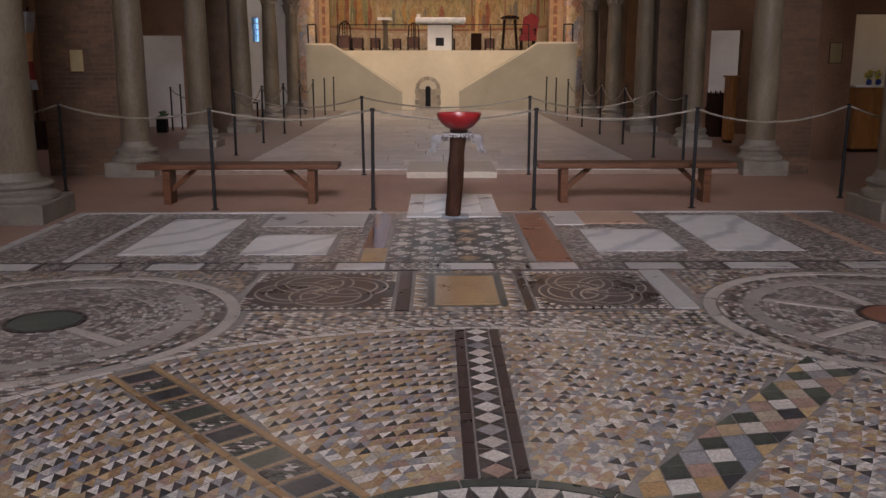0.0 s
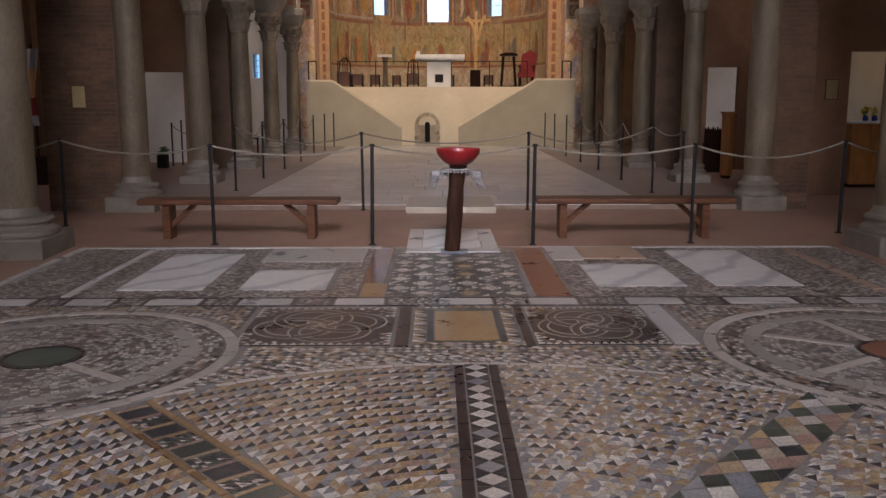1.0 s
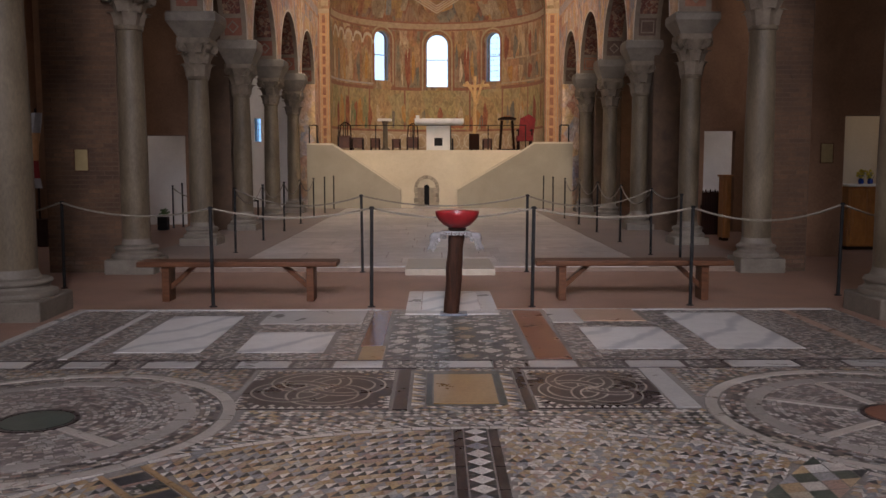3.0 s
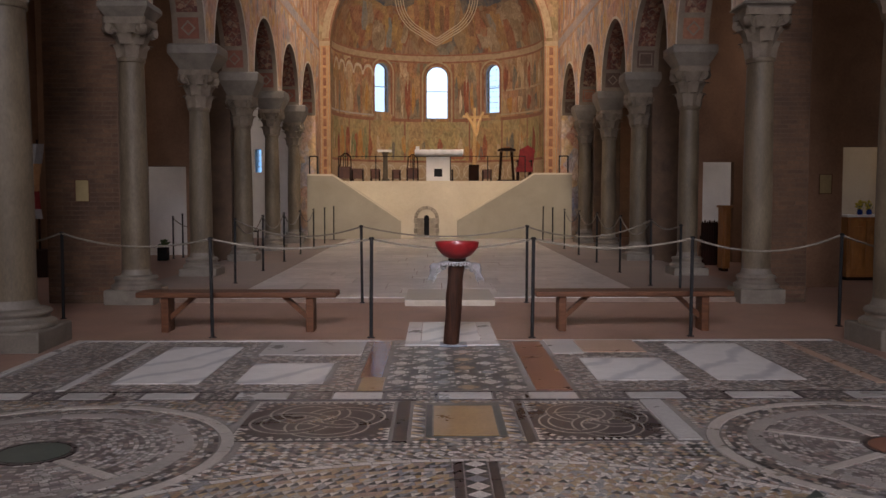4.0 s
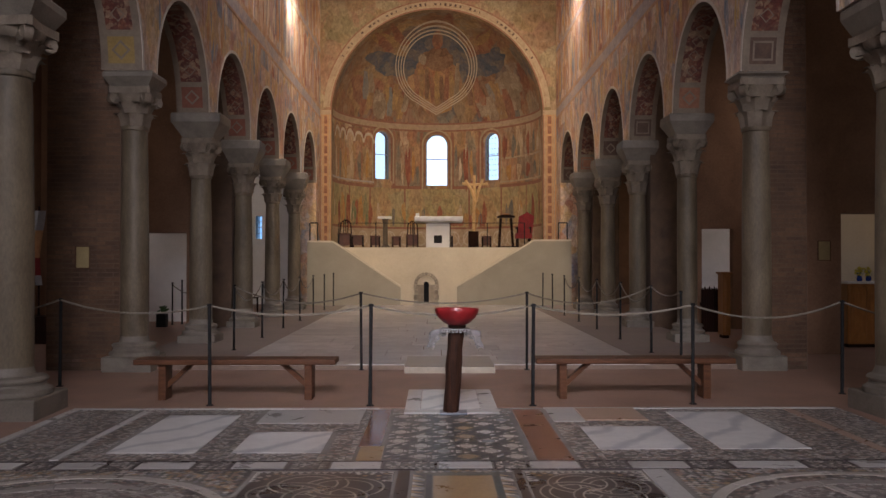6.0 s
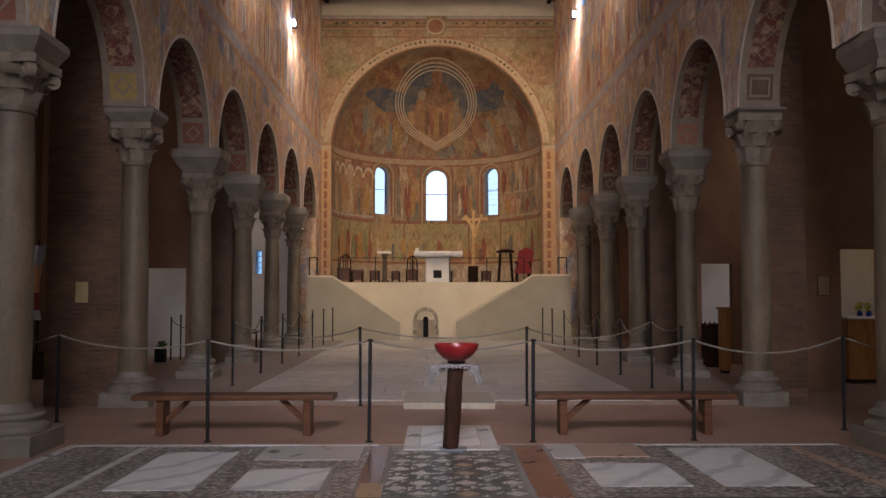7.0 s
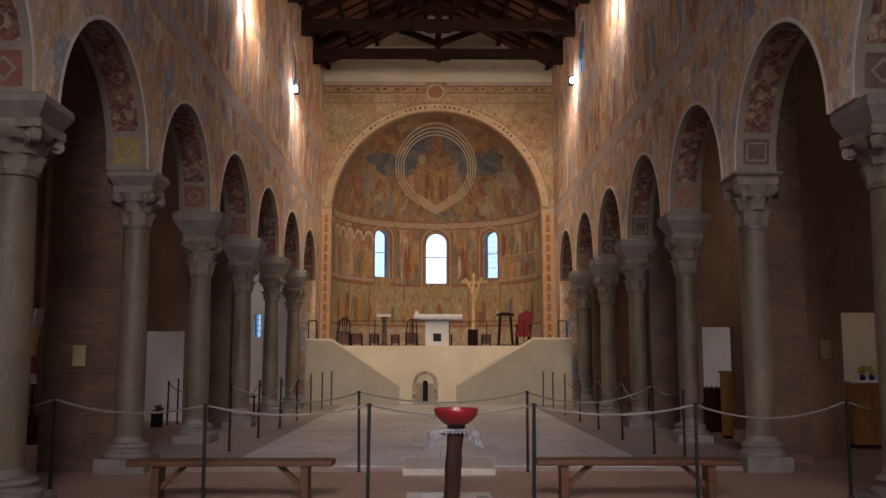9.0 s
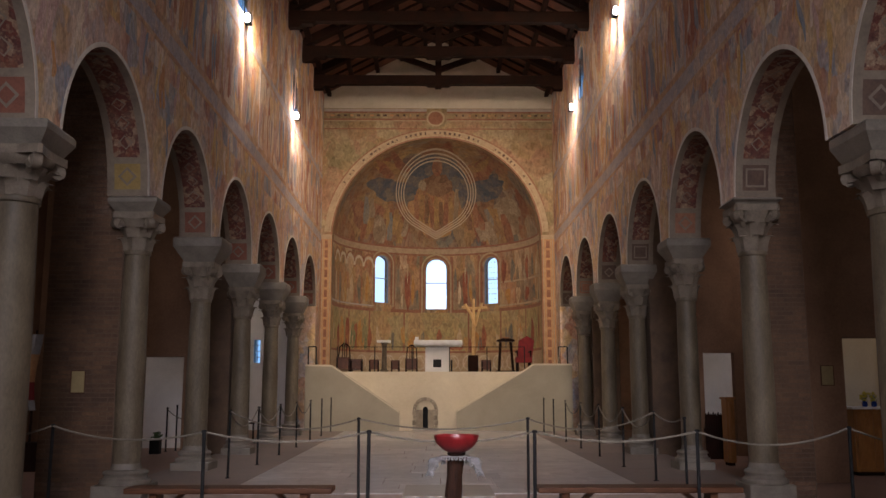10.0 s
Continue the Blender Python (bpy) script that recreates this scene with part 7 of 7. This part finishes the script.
cabinet(7.12, 7.75, 15.1, 15.5, 1.14, "honey coloured wooden cabinet with white cloth top", True)
cabinet(5.55, 5.70, 16.9, 17.2, 1.28, "tall narrow honey coloured wooden cabinet")
M_BLUE = surface("blue_glaze", (0.01, 0.025, 0.16), (0.02, 0.05, 0.26), 8, 0.2, 0.2, 0.05, 60)
M_YELLOW = surface("yellow_petals", (0.42, 0.33, 0.015), (0.60, 0.50, 0.04), 12, 0.3, 0.7, 0.1, 60)
M_LEAF = surface("leaf_green", (0.03, 0.07, 0.02), (0.07, 0.13, 0.04), 12, 0.4, 0.6, 0.1, 60)
for vx in (7.40, 7.56):
    v = thing("vase", "blue glazed vase of yellow flowers on a cabinet", "vase", "vases")
    bm = bmesh.new()
    lathe(bm, [(0.035, 1.14), (0.045, 1.16), (0.048, 1.19), (0.038, 1.215), (0.042, 1.23)], 20, vx, 15.25)
    part("body", bm, M_BLUE, v, "", True)
    bl, lf = bmesh.new(), bmesh.new()
    for i in range(16):
        a, r, h = rng.uniform(0, 6.28), rng.uniform(0.01, 0.075), rng.uniform(0.0, 0.14)
        p = Vector((vx + r * math.cos(a), 15.25 + r * math.sin(a), 1.24 + h))
        tube(lf, [(vx, 15.25, 1.21), p], 0.004, 4)
        bmesh.ops.create_icosphere(bl, subdivisions=1, radius=rng.uniform(0.014, 0.028), matrix=Matrix.Translation(p))
        q = p - Vector((0, 0, 0.08))
        lf.faces.new([lf.verts.new(q + Vector(o)) for o in ((0, 0, 0), (0.03, 0.01, 0.02), (0.05, 0, 0.06), (0.02, -0.01, 0.03))])
    part("blossom", bl, M_YELLOW, v)
    part("foliage", lf, M_LEAF, v)

# row of dark pews seen through the doorway
pw = thing("pew_screen", "dark carved wooden screen with pointed tops", "screen")
for i in range(9):
    x = 5.62 + 0.05 * i
    bm = bmesh.new()
    h = 0.93 + 0.03 * (i % 2)
    prism(bm, [(x - 0.022, 0.0), (x + 0.022, 0.0), (x + 0.022, h - 0.06), (x, h), (x - 0.022, h - 0.06)], "y", 18.4, 18.44)
    part("slat", bm, M_DARKWOOD, pw)
part("rail", rbox(5.58, 6.06, 18.44, 18.48, 0.55, 0.62, 0.004), M_DARKWOOD, pw)

stanchion(-6.16, 20.6, 0, 1.0)
stanchion(-6.02, 20.9, 0, 1.05)
rope((-6.16, 20.6, 0.95), (-5.6, 21.2, 0.8), 0.15)
pot = thing("planter", "black square planter with dark leaves", "planter")
part("box", rbox(-6.32, -6.10, 19.9, 20.1, 0, 0.30, 0.01), M_IRON, pot)
lf = bmesh.new()
for i in range(40):
    a, r = rng.uniform(0, 6.28), rng.uniform(0.01, 0.12)
    p = Vector((-6.21 + r * math.cos(a), 20.0 + r * math.sin(a), 0.30 + rng.uniform(0, 0.14)))
    lf.faces.new([lf.verts.new(p + Vector(o)) for o in ((0, 0, 0), (0.03, 0.01, 0.03), (0.05, 0, 0.07), (0.01, -0.02, 0.05))])
part("leaves", lf, M_LEAF, pot)

bn = thing("banner", "orange and white church banner on a dark stand", "banner")
part("foot", rbox(-7.45, -7.05, 15.9, 16.3, 0, 0.5, 0.01), M_DARKWOOD, bn)
bm = bmesh.new()
lathe(bm, [(0.02, 0.48), (0.02, 2.5)], 8, -7.25, 16.1)
part("pole", bm, M_DARKWOOD, bn)
for z0, z1, m, note in ((2.06, 2.42, M_LACE, "greyish white upper strip"), (1.56, 2.06, M_BAND_ORANGE, "faded orange cloth"), (1.24, 1.56, M_VELVET, "dark red strip"), (1.06, 1.24, M_LACE, "greyish white hem")):
    bm = bmesh.new()
    prev = None
    for i in range(13):
        col = [bm.verts.new((-7.52 + 0.36 * i / 12 + 0.06 * math.sin(z * 3.1), 16.05 + 0.03 * math.sin(i * 1.1 + z), z)) for z in (z0, (z0 + z1) / 2, z1)]
        if prev:
            for q in range(2):
                bm.faces.new((prev[q], prev[q + 1], col[q + 1], col[q]))
        prev = col
    part("cloth", bm, m, bn, note, True)


def dark_chair(x, y, turn):
    c = thing("chair", "plain dark wooden chair standing in the aisle", "chair", "aisle chairs")
    part("seat", rbox(-0.21, 0.21, -0.2, 0.2, 0.43, 0.47, 0.01), M_DARKWOOD, c)
    for dx in (-0.18, 0.18):
        part("leg", rbox(dx - 0.02, dx + 0.02, -0.19, -0.15, 0, 0.44, 0.004), M_DARKWOOD, c)
        part("back_post", rbox(dx - 0.02, dx + 0.02, 0.16, 0.2, 0, 0.98, 0.004), M_DARKWOOD, c)
    for z in (0.62, 0.76, 0.90):
        part("slat", rbox(-0.17, 0.17, 0.17, 0.19, z, z + 0.07, 0.004), M_DARKWOOD, c)
    c.matrix_basis = pose(x, y, 0, 0, 0, turn)


dark_chair(-4.95, 22.0, 70)
dark_chair(-5.15, 23.2, 80)
dark_chair(-5.3, 25.0, 75)

# ---- bricks of the piers ----
M_BRICK2 = tessera("brick_stuff", [(0.105, 0.056, 0.032), (0.12, 0.064, 0.038), (0.092, 0.048, 0.029), (0.13, 0.074, 0.045), (0.11, 0.063, 0.038)], 0.9)
shared = {}


def brick_mesh(w):
    key = round(w, 2)
    if key not in shared:
        bm = bmesh.new()
        box(bm, 0, key, -0.007, 0.01, 0, 0.048)
        me = bpy.data.meshes.new("brick")
        bm.to_mesh(me)
        bm.free()
        me.materials.append(M_BRICK)
        shared[key] = me
    return shared[key]


for p, x0, x1, y in PIERS[:2]:
    count = 0
    z = 0.05
    row = 0
    yf = y
    vs, fs = [], []
    while z < 7.1:
        x = x0 + 0.01
        first = 0.12 if row % 2 else 0.23
        while x < x1 - 0.03:
            w = min(first, x1 - 0.01 - x)
            first = 0.23
            if w < 0.04:
                break
            if count < 290 and 0.2 < z < 4.4:
                ob = bpy.data.objects.new("brick", brick_mesh(w - 0.012))
                scene.collection.objects.link(ob)
                ob.parent = p
                ob.location = (x, yf - rng.uniform(-0.003, 0.003), z)
                count += 1
            else:
                n = len(vs)
                d = yf - 0.006 + rng.uniform(-0.002, 0.002)
                vs += [(x, d, z), (x + w - 0.012, d, z), (x + w - 0.012, d, z + 0.048), (x, d, z + 0.048)]
                vs += [(x, yf, z), (x + w - 0.012, yf, z), (x + w - 0.012, yf, z + 0.048), (x, yf, z + 0.048)]
                fs += [[n + q for q in f] for f in ((0, 1, 2, 3), (0, 4, 5, 1), (1, 5, 6, 2), (2, 6, 7, 3), (3, 7, 4, 0))]
            x += w
        z += 0.062
        row += 1
    me = bpy.data.meshes.new("brickwork")
    me.from_pydata(vs, [], fs)
    me.materials.append(M_BRICK2)
    ob = new("brickwork", me)
    ob.parent = p
    tagged(ob, "old reddish bricks in thick mortar", kind="stuff")
